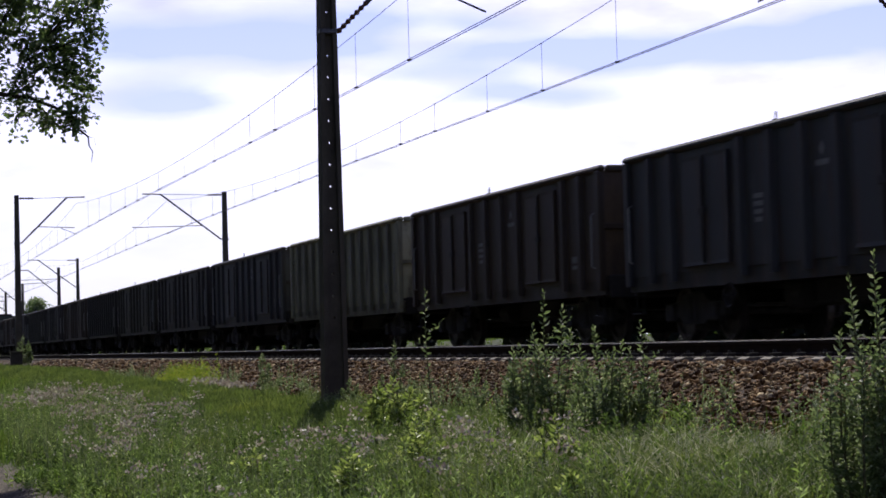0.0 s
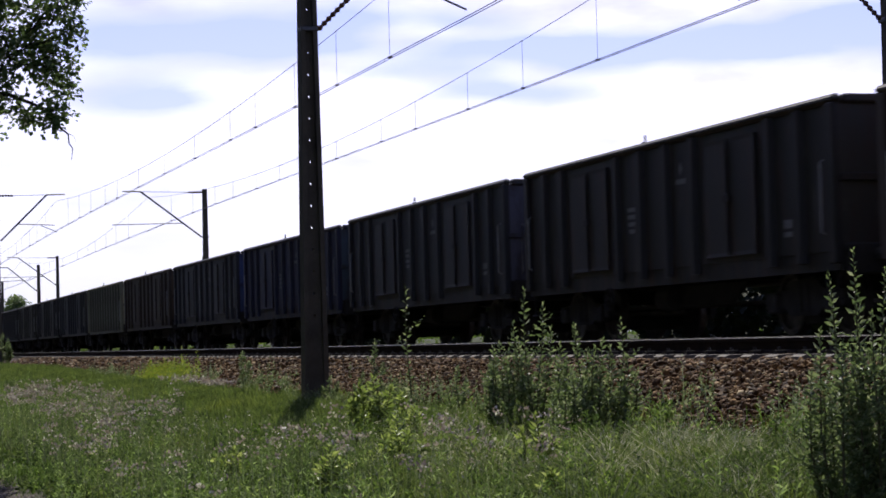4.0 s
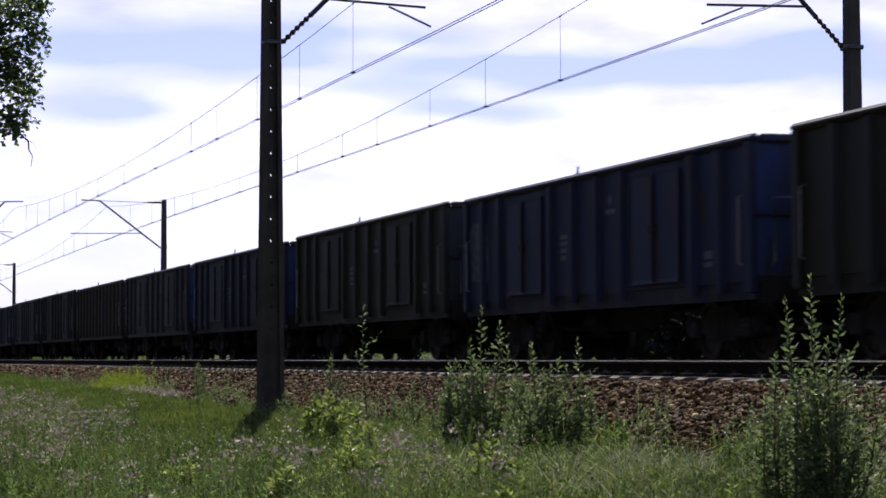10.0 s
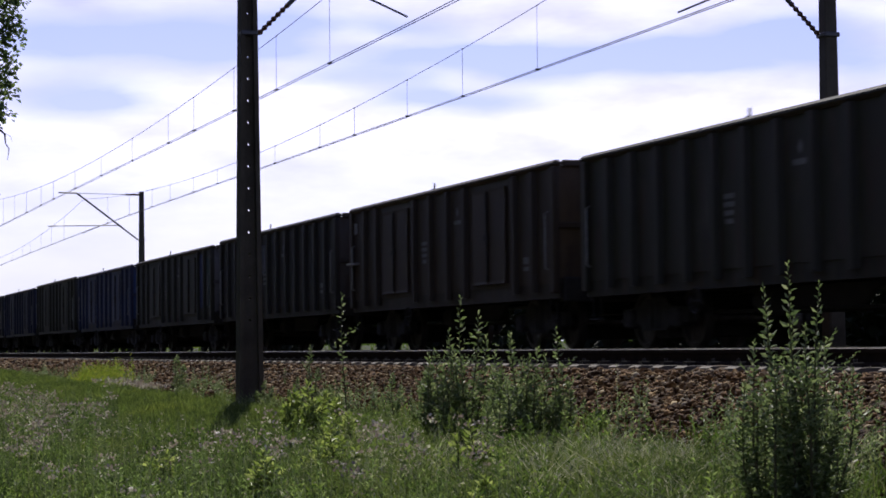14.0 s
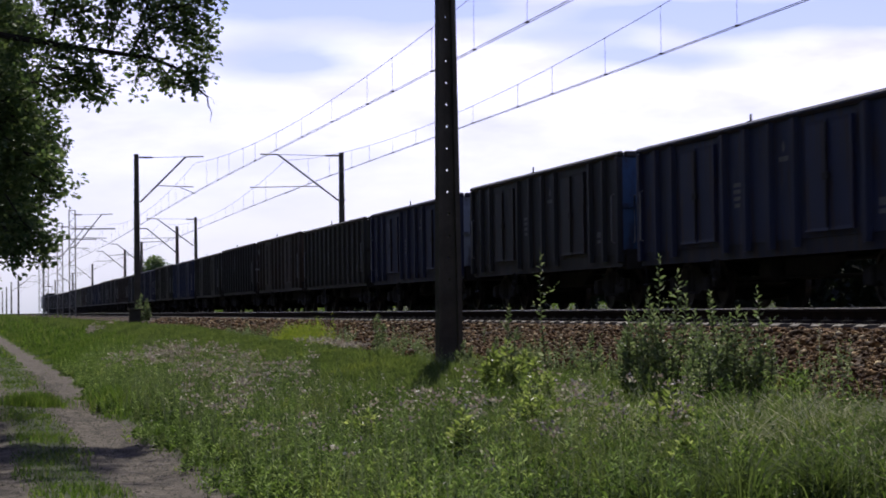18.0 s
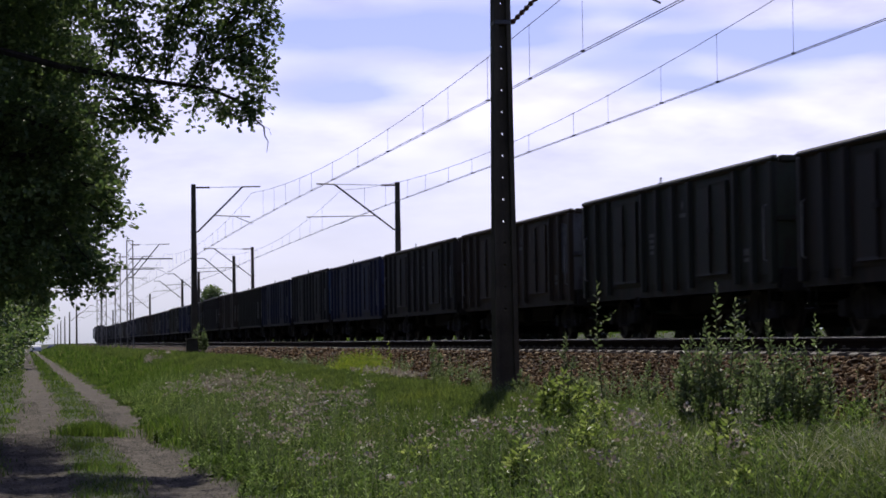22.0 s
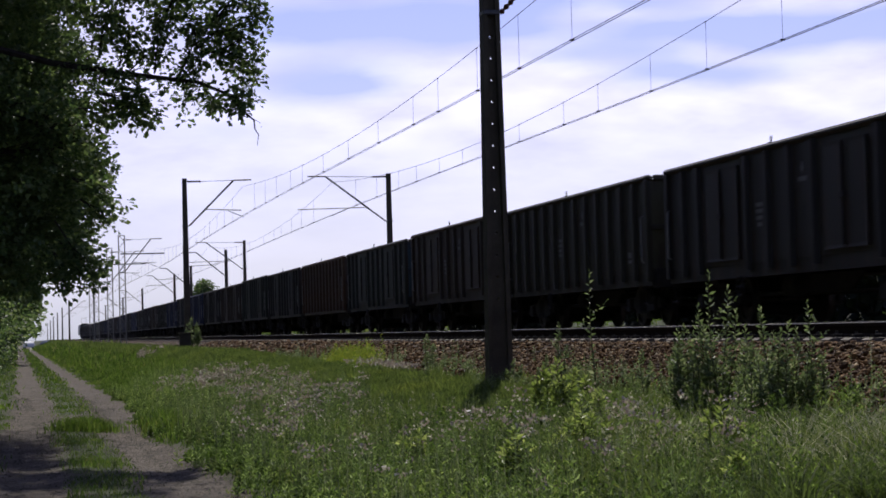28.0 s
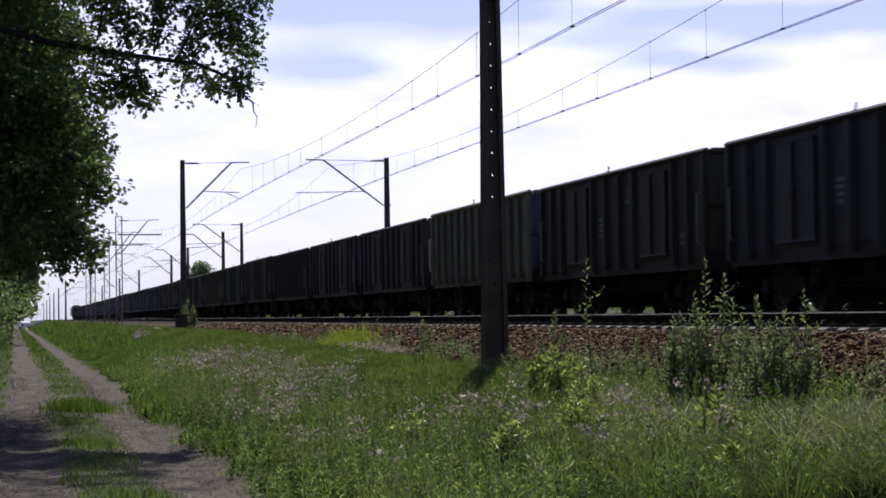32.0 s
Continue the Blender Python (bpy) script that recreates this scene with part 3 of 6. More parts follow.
for k in range(8):
    c = sv4[k * 9:(k + 1) * 9]
    stone_meshes.append(mesh_of("stone", c - c.mean(0), st4[:14], M_STONE))
for k in range(280):
    ob = part("stone", stone_meshes[k % 8], bed)
    u, y = rng.uniform(7.7, 9.1), rng.uniform(15.5, 23.0)
    ob.matrix_basis = pose(u, y, float(np.interp(u, [p[0] for p in prof], [p[1] for p in prof])) + 0.035, rng.uniform(0, 40), rng.uniform(0, 40), rng.uniform(0, 360))

# ================= masts and wires =================


def apparent(x, a):
    """Distance along the bent line at which something x from the path is seen in the same direction as on a straight line at a."""
    y = a
    for _ in range(30):
        y = a * (x + sway(y)) / x
    return y


def mast_mesh(height, w0, w1, deep=0.30):
    """A concrete mast: two flanges and a web pierced by a row of round holes."""
    g = Geo()
    fl = 0.075
    for s in (-1, 1):
        a, b = w0 / 2, w1 / 2
        v = []
        for z, h in ((-0.6, a), (height, b)):
            v += [(s * h, -deep / 2, z), (s * h, deep / 2, z), (s * (h - fl), deep / 2, z), (s * (h - fl), -deep / 2, z)]
        g.add(v, [(0, 1, 2, 3), (4, 5, 6, 7), (0, 4, 5, 1), (1, 5, 6, 2), (2, 6, 7, 3), (3, 7, 4, 0)])
    z, pitch = -0.8075, 0.365
    ring = [(math.cos(t), math.sin(t)) for t in [math.pi / 8 + k * math.pi / 4 for k in range(8)]]
    sq = [(1, 0.41), (0.41, 1), (-0.41, 1), (-1, 0.41), (-1, -0.41), (-0.41, -1), (0.41, -1), (1, -0.41)]
    while z + pitch <= height:
        half = (w0 + (w1 - w0) * (z + pitch / 2) / height) / 2 - fl + 0.004
        zc, hh = z + pitch / 2, pitch / 2
        hole = 0.026 if 1.2 < zc < height - 0.4 else 0.0005
        v = []
        for y in (-0.06, 0.06):
            v += [(p * hole, y, zc + q * hole) for p, q in ring]
            v += [(math.copysign(half, p) if abs(p) > 0.9 else p * half, y, zc + (math.copysign(hh, q) if abs(q) > 0.9 else q * hh)) for p, q in sq]
        f = []
        for k in range(8):
            j = (k + 1) % 8
            f += [(k, j, 8 + j, 8 + k), (16 + k, 24 + k, 24 + j, 16 + j), (k, 16 + k, 16 + j, j)]
        # square corners
        for k in (0, 2, 4, 6):
            j = k + 1
            for o in (0, 16):
                pa, pb = v[8 + k + o], v[8 + j + o]
                cx = pa[0] if abs(pa[0]) > abs(pb[0]) else pb[0]
                cz = pa[2] if abs(pa[2] - zc) > abs(pb[2] - zc) else pb[2]
                v.append((cx, pa[1], cz))
                f.append((8 + k + o, 8 + j + o, len(v) - 1))
        g.add(v, f)
        z += pitch
    g.box((-w1 / 2 - 0.01, -deep / 2 - 0.01, height - 0.02), (w1 / 2 + 0.01, deep / 2 + 0.01, height + 0.03), 0.01)
    return g.mesh("pole", M_MAST, 30)


def wavy(g, a, b, r, n=7):
    """A string of insulator sheds between two points."""
    a, b = Vector(a), Vector(b)
    pts, rad = [], []
    for k in range(n * 2 + 1):
        pts.append(a.lerp(b, k / (n * 2)))
        rad.append(r if k % 2 else r * 0.45)
    return g.tube(pts, rad, 8)


def cantilever(parent, side, reach, low, top, wire_z, over=0.0):
    """Bracket on a mast at x = 0 that reaches towards side; heights above the mast's base."""
    s = side
    root, tip = Vector((s * 0.18, 0, low)), Vector((s * (reach - 0.45 + 0.7 * over), 0, top - 0.08))
    d = (tip - root)
    arm = part("cantilever", Geo().tube([root + d * 0.24, tip], 0.042, 8).tube([tip, tip + Vector((s * 0.85, 0, 0.02))], 0.035, 8).mesh("cantilever", M_STEEL), parent)
    part("insulator", wavy(Geo(), root, root + d * 0.25, 0.052).mesh("insulator", M_INSUL), arm)
    part("bracket", Geo().box((-0.145, -0.165, low - 0.04), (0.145, 0.165, low + 0.04), 0.015).mesh("bracket", M_STEEL), arm)
    tie = Geo().tube([(s * 0.75, 0, top - 0.12), tip + Vector((s * 0.1, 0, 0))], 0.014, 6)
    part("tie_rod", tie.mesh("tie_rod", M_STEEL), arm)
    part("tie_insulator", wavy(Geo(), (s * 0.12, 0, top - 0.12), (s * 0.78, 0, top - 0.12), 0.06, 5).mesh("tie_insulator", M_INSUL), arm)
    mid = root + d * ((wire_z + 0.42 - low) / (top - 0.08 - low))
    steady = Geo().tube([mid, (s * (reach - 0.1 + 1.7 * over), 0, wire_z + 0.36)], 0.024, 8)
    steady.tube([(s * (reach - 0.75), 0, wire_z + 0.34), (s * (reach - 0.55), 0, wire_z + 0.26), (s * reach, 0, wire_z + 0.03)], 0.018, 6)
    part("steady_arm", steady.mesh("steady_arm", M_STEEL), arm)
    return arm


pole_me = mast_mesh(8.25, 0.42, 0.235)
MAST_Z = 0.88                                # foot of the masts on the bank
WIRE_Z, MESS_Z = 7.22, 8.98


plain_me = Geo().add([(sx * w, sy * w, z) for z, w in ((-0.6, 0.165), (8.25, 0.105)) for sx, sy in ((-1, -0.8), (-0.8, -1), (0.8, -1), (1, -0.8), (1, 0.8), (0.8, 1), (-0.8, 1), (-1, 0.8))],
                     [tuple(range(8)), tuple(range(8, 16))] + [(k, (k + 1) % 8, 8 + (k + 1) % 8, 8 + k) for k in range(8)]).mesh("pole", M_MAST)


def concrete_mast(x, y, side, axis, label, pierced=False):
    m = thing("catenary_mast", Matrix.Translation((x + sway(y), y, MAST_Z)), label, "catenary mast", "masts along the railway")
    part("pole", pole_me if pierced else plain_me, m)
    part("foundation", Geo().box((-0.30, -0.28, -0.85), (0.30, 0.28, -0.23), 0.05).mesh("foundation", M_CONC), m)
    cantilever(m, side, abs(axis - x), 6.85 - MAST_Z, 9.10 - MAST_Z, WIRE_Z - MAST_Z - (0.12 if side < 0 else 0), 1.0 if side < 0 and y > 60 else 0.0)
    return m


NEAR_Y = [-31.8, 33.4, 98.8]
FAR_Y = [-34.0, 31.1, 96.4, 160.3]
for y in NEAR_Y:
    concrete_mast(NEAR_MAST_X, y, 1, NEAR_AXIS, "grimy concrete mast with steel bracket on the bank", y < 90)
for y in FAR_Y:
    y = apparent(FAR_MAST_X, y) if y > 90 else y
    concrete_mast(FAR_MAST_X, y, -1, FAR_AXIS, "concrete mast behind the far track with a steel bracket")


def lattice_mast(x, y, side, axis, height, arms):
    m = thing("lattice_mast", Matrix.Translation((x + sway(y), y, MAST_Z)), "tall pale steel lattice mast with brackets", "catenary mast", "masts along the railway")
    for s in (-1, 1):
        part("leg", Geo().box((s * 0.24 - 0.045, -0.05, -0.5), (s * 0.24 + 0.045, 0.05, height), 0.01).mesh("leg", M_CONC), m)
    z, k = 0.2, 1
    while z < height - 0.3:
        part("brace", Geo().tube([(-0.24 * k, 0, z), (0.24 * k, 0, z + 0.55)], 0.022, 5).mesh("brace", M_CONC), m)
        z, k = z + 0.55, -k
    part("cap_plate", Geo().box((-0.27, -0.06, height), (0.27, 0.06, height + 0.06), 0.01).mesh("cap_plate", M_CONC), m)
    if arms:
        cantilever(m, side, abs(axis - x), 6.85 - MAST_Z, height - 0.2, WIRE_Z - MAST_Z)
        part("cross_arm", Geo().box((-0.1, -0.05, height - 1.5), (3.4 * side, 0.05, height - 1.4), 0.01).mesh("cross_arm", M_STEEL), m)
    return m


for a, h in ((157.3, 8.9), (178.4, 9.0), (209.7, 8.9), (224.1, 9.0)):
    y = apparent(NEAR_MAST_X, a)
    lattice_mast(NEAR_MAST_X, y, 1, NEAR_AXIS, h, a in (157.3, 178.4))


def plain_mast(x, y, side, axis, arms=True):
    m = thing("railway_mast", Matrix.Translation((x + sway(y), y, MAST_Z)), "distant dark concrete mast beside the tracks", "catenary mast", "masts along the railway")
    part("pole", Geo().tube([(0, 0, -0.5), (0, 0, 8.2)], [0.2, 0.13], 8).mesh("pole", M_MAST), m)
    if arms:
        g = Geo().tube([(side * 0.1, 0, 5.9), (side * 2.6, 0, 8.0), (side * 3.3, 0, 8.0)], 0.05, 6)
        g.tube([(side * 1.2, 0, 6.9), (side * 3.4, 0, 6.8)], 0.03, 5)
        part("cantilever", g.mesh("cantilever", M_STEEL), m)
    return m


for a in (321.9, 372.7, 417.6, 465.0, 510.0, 560.0):
    plain_mast(NEAR_MAST_X, apparent(NEAR_MAST_X, a), 1, NEAR_AXIS, a < 380)
for a in (174.8, 211.0, 233.6, 295.0, 350.0, 420.0):
    plain_mast(FAR_MAST_X, apparent(FAR_MAST_X, a), -1, FAR_AXIS)


def line_wires(axis, spans, label, mess, low, wire, drops):
    """Twin contact wire in a slight zigzag, with the messenger wire straight above it."""
    th = thing("overhead_line", Matrix(), label, "overhead wire", "overhead lines of the two tracks")
    first = spans[1][0]

    def zig(y):
        return 0.1 * math.cos(math.pi * (y - first) / 65.4)

    def contact(y):
        return Vector((axis + sway(y) + zig(y), y, wire - (wire - EYE[2]) * zig(y) / axis))

    def messenger(a, b, t):
        y, z = a + (b - a) * t, low + (mess - low) * (2 * t - 1) ** 2
        return Vector((axis + sway(y) + zig(y), y * (1 + zig(y) / axis), z + (z - EYE[2]) * zig(y) / axis))
    for s in (-0.04, 0.04):
        pts = [contact(a + (b - a) * k / 4) + Vector((s, 0, 0)) for a, b in spans for k in range(4)]
        part("contact_wire", Geo().tube(pts, 0.0085, 5).mesh("contact_wire", M_WIRE), th)
    for i, (a, b) in enumerate(spans):
        part("messenger_wire", Geo().tube([messenger(a, b, k / 16) for k in range(17)], 0.0075, 5).mesh("messenger_wire", M_WIRE), th)
        for t in drops if i < 5 else ():
            top = messenger(a, b, t / 65.3)
            foot = contact(top.y)
            g = Geo().tube([top, foot], 0.0045, 4).box(foot - Vector((0.045, 0.012, 0.008)), foot + Vector((0.045, 0.012, 0.03)))
            g.box(top - Vector((0.012, 0.03, 0.012)), top + Vector((0.012, 0.03, 0.012)))
            part("dropper", g.mesh("dropper", M_WIRE), th)
    return th


near_m = NEAR_Y + [apparent(NEAR_MAST_X, a) for a in (157.3, 224.1, 321.9, 417.6)]
far_m = FAR_Y[:3] + [apparent(FAR_MAST_X, a) for a in (160.3, 233.6, 295.0, 350.0)]
line_wires(NEAR_AXIS, list(zip(near_m, near_m[1:])), "twin copper contact wire hung from a sagging messenger wire", 8.73, 7.83, 7.22, (5.0, 9.3, 13.4, 18.0, 21.4, 27.0, 32.7, 38.4, 43.9, 47.4, 52.0, 56.1, 60.4))
line_wires(FAR_AXIS, list(zip(far_m, far_m[1:])), "twin copper contact wire over the far track", 8.70, 7.565, 7.09, (6.5, 11.0, 15.0, 19.5, 22.9, 28.0, 36.0, 39.9, 44.2, 47.9, 53.0, 58.5))

# ================= the goods train =================
HALF = 1.42                                   # sheet of the side walls from the wagon's middle
L = 6.40                                      # half body length


def wagon_parts():
    """Meshes of one open goods wagon in its own space: rail top at z = 0, length along y."""
    d = {}
    d["side_wall"] = Geo().box((-0.02, -L, 1.12), (0.02, L, 3.12)).mesh("side_wall", M_PAINT)
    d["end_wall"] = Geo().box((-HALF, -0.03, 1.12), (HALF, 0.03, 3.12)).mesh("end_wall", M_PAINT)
    d["end_post"] = Geo().box((-0.05, -0.09, 1.12), (0.05, 0.09, 3.1), 0.01).mesh("end_post", M_PAINT)
    d["end_beam"] = Geo().box((-HALF, -0.08, 2.05), (HALF, 0.08, 2.15), 0.01).mesh("end_beam", M_PAINT)
    d["side_rim"] = Geo().box((-0.075, -L - 0.06, 3.09), (0.075, L + 0.06, 3.21), 0.045).mesh("side_rim", M_PAINT)
    d["end_rim"] = Geo().box((-HALF + 0.07, -0.07, 3.09), (HALF - 0.07, 0.07, 3.21), 0.025).mesh("end_rim", M_PAINT)
    d["post"] = Geo().prism([(0.0, -0.12), (-0.085, -0.075), (-0.085, 0.075), (0.0, 0.12)], "z", 0.98, 3.09).mesh("post", M_PAINT)
    d["corner_post"] = Geo().box((-0.08, -0.10, 0.95), (0.03, 0.10, 3.1), 0.015).mesh("corner_post", M_PAINT)
    d["side_sill"] = Geo().prism([(0.0, 0.86), (0.12, 0.86), (0.12, 0.89), (0.04, 0.90), (0.04, 1.10), (0.12, 1.12), (0.12, 1.15), (0.0, 1.15)], "y", -L, L).mesh("side_sill", M_PAINT)
    d["floor"] = Geo().box((-HALF, -L, 1.14), (HALF, L, 1.20)).mesh("floor", M_UNDER)
    d["centre_sill"] = Geo().box((-0.30, -6.35, 0.82), (0.30, 6.35, 1.13), 0.02).mesh("centre_sill", M_UNDER)
    d["headstock"] = Geo().box((-1.35, -0.1, 0.80), (1.35, 0.1, 1.22), 0.02).mesh("headstock", M_UNDER)
    bm = bmesh.new()                          # a door leaf: raised border round a sunk sheet
    bmesh.ops.create_cube(bm, size=1.0, matrix=Matrix.Translation((-0.03, 0, 2.075)) @ Matrix.Diagonal((0.06, 0.90, 1.75, 1)))
    outer = [f for f in bm.faces if f.normal.x < -0.9]
    bmesh.ops.inset_region(bm, faces=outer, thickness=0.085)
    bmesh.ops.translate(bm, verts=list({v for f in outer for v in f.verts}), vec=(0.009, 0, 0))
    d["door"] = bpy.data.meshes.new("door")
    bm.to_mesh(d["door"])
    bm.free()
    d["door"].materials.append(M_PAINT)
    d["door_latch"] = Geo().tube([(-0.08, -0.0, 1.25), (-0.08, 0.0, 2.9)], 0.018, 6).box((-0.11, -0.1, 2.0), (-0.06, 0.1, 2.12), 0.01).mesh("door_latch", M_UNDER)
    d["hand_rail"] = Geo().tube([(0.0, 0, 1.35), (-0.06, 0, 1.38), (-0.06, 0, 2.32), (0.0, 0, 2.35)], 0.016, 6).mesh("hand_rail", M_PALE)
    d["step"] = Geo().tube([(0, -0.16, 0.86), (0, -0.16, 0.48), (0, 0.16, 0.48), (0, 0.16, 0.86)], 0.016, 6).box((-0.07, -0.17, 0.47), (0.07, 0.17, 0.5), 0.005).mesh("step", M_UNDER)
    d["rim_hook"] = Geo().tube([(0, 0, 3.2), (0, 0, 3.34)], 0.018, 6).box((-0.05, -0.03, 3.2), (0.05, 0.03, 3.225)).mesh("rim_hook", M_UNDER)
    buf = Geo().tube([(0, 0.0, 1.06), (0, 0.36, 1.06)], 0.10, 10).tube([(0, 0.34, 1.06), (0, 0.60, 1.06)], 0.06, 10).tube([(0, 0.57, 1.06), (0, 0.60, 1.06), (0, 0.615, 1.06)], [0.22, 0.225, 0.19], 14)
    d["buffer"] = buf.mesh("buffer", M_UNDER)
    d["coupling"] = Geo().tube([(0, 0, 1.02), (0, 0.35, 1.02), (0, 0.55, 0.92), (0, 0.62, 0.78)], 0.035, 6).box((-0.05, 0.1, 0.96), (0.05, 0.4, 1.1), 0.01).mesh("coupling", M_UNDER)
    d["air_tank"] = Geo().tube([(-0.55, 0, 0.70), (-0.5, 0, 0.70), (0.5, 0, 0.70), (0.55, 0, 0.70)], [0.1, 0.19, 0.19, 0.1], 12).mesh("air_tank", M_UNDER)
    d["crossbearer"] = Geo().box((-1.38, -0.07, 0.86), (1.38, 0.07, 1.13), 0.01).mesh("crossbearer", M_UNDER)
    d["brake_rod"] = Geo().tube([(0, -3.4, 0.52), (0.04, 3.4, 0.54)], 0.03, 6).mesh("brake_rod", M_UNDER)
    d["brake_cylinder"] = Geo().tube([(0, -0.32, 0.66), (0, -0.28, 0.66), (0, 0.25, 0.66), (0, 0.33, 0.66)], [0.12, 0.21, 0.21, 0.10], 12).mesh("brake_cylinder", M_UNDER)
    d["truss"] = Geo().prism([(-1.9, 0.86), (1.9, 0.86), (1.3, 0.52), (-1.3, 0.52)], "x", -0.03, 0.03).mesh("truss", M_UNDER)
    wheel = Geo()
    ring = [(math.cos(k * math.pi / 10), math.sin(k * math.pi / 10)) for k in range(20)]
    for s in (-1, 1):
        x = s * 0.75
        pts = [(x - s * 0.065, 0.47), (x - s * 0.06, 0.49), (x - s * 0.035, 0.49), (x - s * 0.03, 0.462), (x + s * 0.07, 0.455), (x + s * 0.07, 0.39), (x + s * 0.02, 0.36), (x, 0.15), (x + s * 0.08, 0.11)]
        v = [(px, r * c, r * q) for px, r in pts for c, q in ring]
        wheel.add(v, [(i * 20 + k, i * 20 + (k + 1) % 20, (i + 1) * 20 + (k + 1) % 20, (i + 1) * 20 + k) for i in range(len(pts) - 1) for k in range(20)] +
                  [tuple(range(20)), tuple(len(v) - 20 + k for k in range(20))])
    wheel.tube([(-1.02, 0, 0), (1.02, 0, 0)], 0.08, 10)
    d["wheelset"] = wheel.mesh("wheelset", M_WHEEL)
    fr = Geo().prism([(-1.25, 0.40), (-1.25, 0.62), (-0.6, 0.66), (-0.4, 0.78), (0.4, 0.78), (0.6, 0.66), (1.25, 0.62), (1.25, 0.40), (0.62, 0.40), (0.45, 0.28), (-0.45, 0.28), (-0.62, 0.40)], "x", -0.06, 0.06)
    for y in (-0.9, 0.9):
        fr.box((-0.14, y - 0.16, 0.32), (0.10, y + 0.16, 0.62), 0.03)
    for y in (-0.12, 0.12):
        fr.tube([(-0.02, y, 0.33), (-0.02, y, 0.74)], 0.085, 8)
    d["side_frame"] = fr.mesh("side_frame", M_UNDER)
    d["bolster"] = Geo().box((-1.0, -0.2, 0.62), (1.0, 0.2, 0.84), 0.03).mesh("bolster", M_UNDER)
    d["spring_plank"] = Geo().box((-0.92, -0.27, 0.16), (0.92, 0.27, 0.58), 0.03).mesh("spring_plank", M_UNDER)
    d["brake_beam"] = Geo().prism([(-0.86, 0.62), (-0.70, 0.62), (-0.70, 0.47), (0.70, 0.47), (0.70, 0.62), (0.86, 0.62), (0.86, 0.24), (0.70, 0.24), (0.70, 0.36), (-0.70, 0.36), (-0.70, 0.24), (-0.86, 0.24)], "y", -0.05, 0.05).mesh("brake_beam", M_UNDER)
    marks = {}
    g = Geo()
    for i, w in enumerate((0.34, 0.34, 0.30, 0.26)):
        g.box((-0.006, -w / 2, 2.12 - i * 0.12), (0.0, w / 2, 2.19 - i * 0.12))
    marks["data"] = g.mesh("lettering", M_MARK)
    g = Geo().box((-0.006, -0.20, 2.42), (0.0, 0.20, 2.50)).prism([(-0.07, 2.66), (0.0, 2.56), (0.07, 2.66), (0.0, 2.76)], "x", -0.006, 0.0)
    marks["emblem"] = g.mesh("lettering", M_MARK)
    g = Geo().box((-0.006, -0.13, 1.50), (0.0, 0.13, 1.62)).box((-0.006, -0.13, 1.38), (0.0, 0.13, 1.45))
    marks["plate"] = g.mesh("lettering", M_MARK)
    d["marks"] = marks
    d["brake_wheel"] = Geo().tube([(0, 0.19 * c, 0.70 + 0.19 * q) for c, q in ring + ring[:1]], 0.018, 6, False).tube([(0, -0.18, 0.70), (0, 0.18, 0.70)], 0.012, 5).tube([(0, 0, 0.52), (0, 0, 0.88)], 0.012, 5).mesh("brake_wheel", M_UNDER)
    d["yellow_panel"] = Geo().box((-0.012, -0.19, 1.25), (0.0, 0.19, 2.26), 0.003).mesh("step_panel", M_YELLOW)
    return d


WP = wagon_parts()


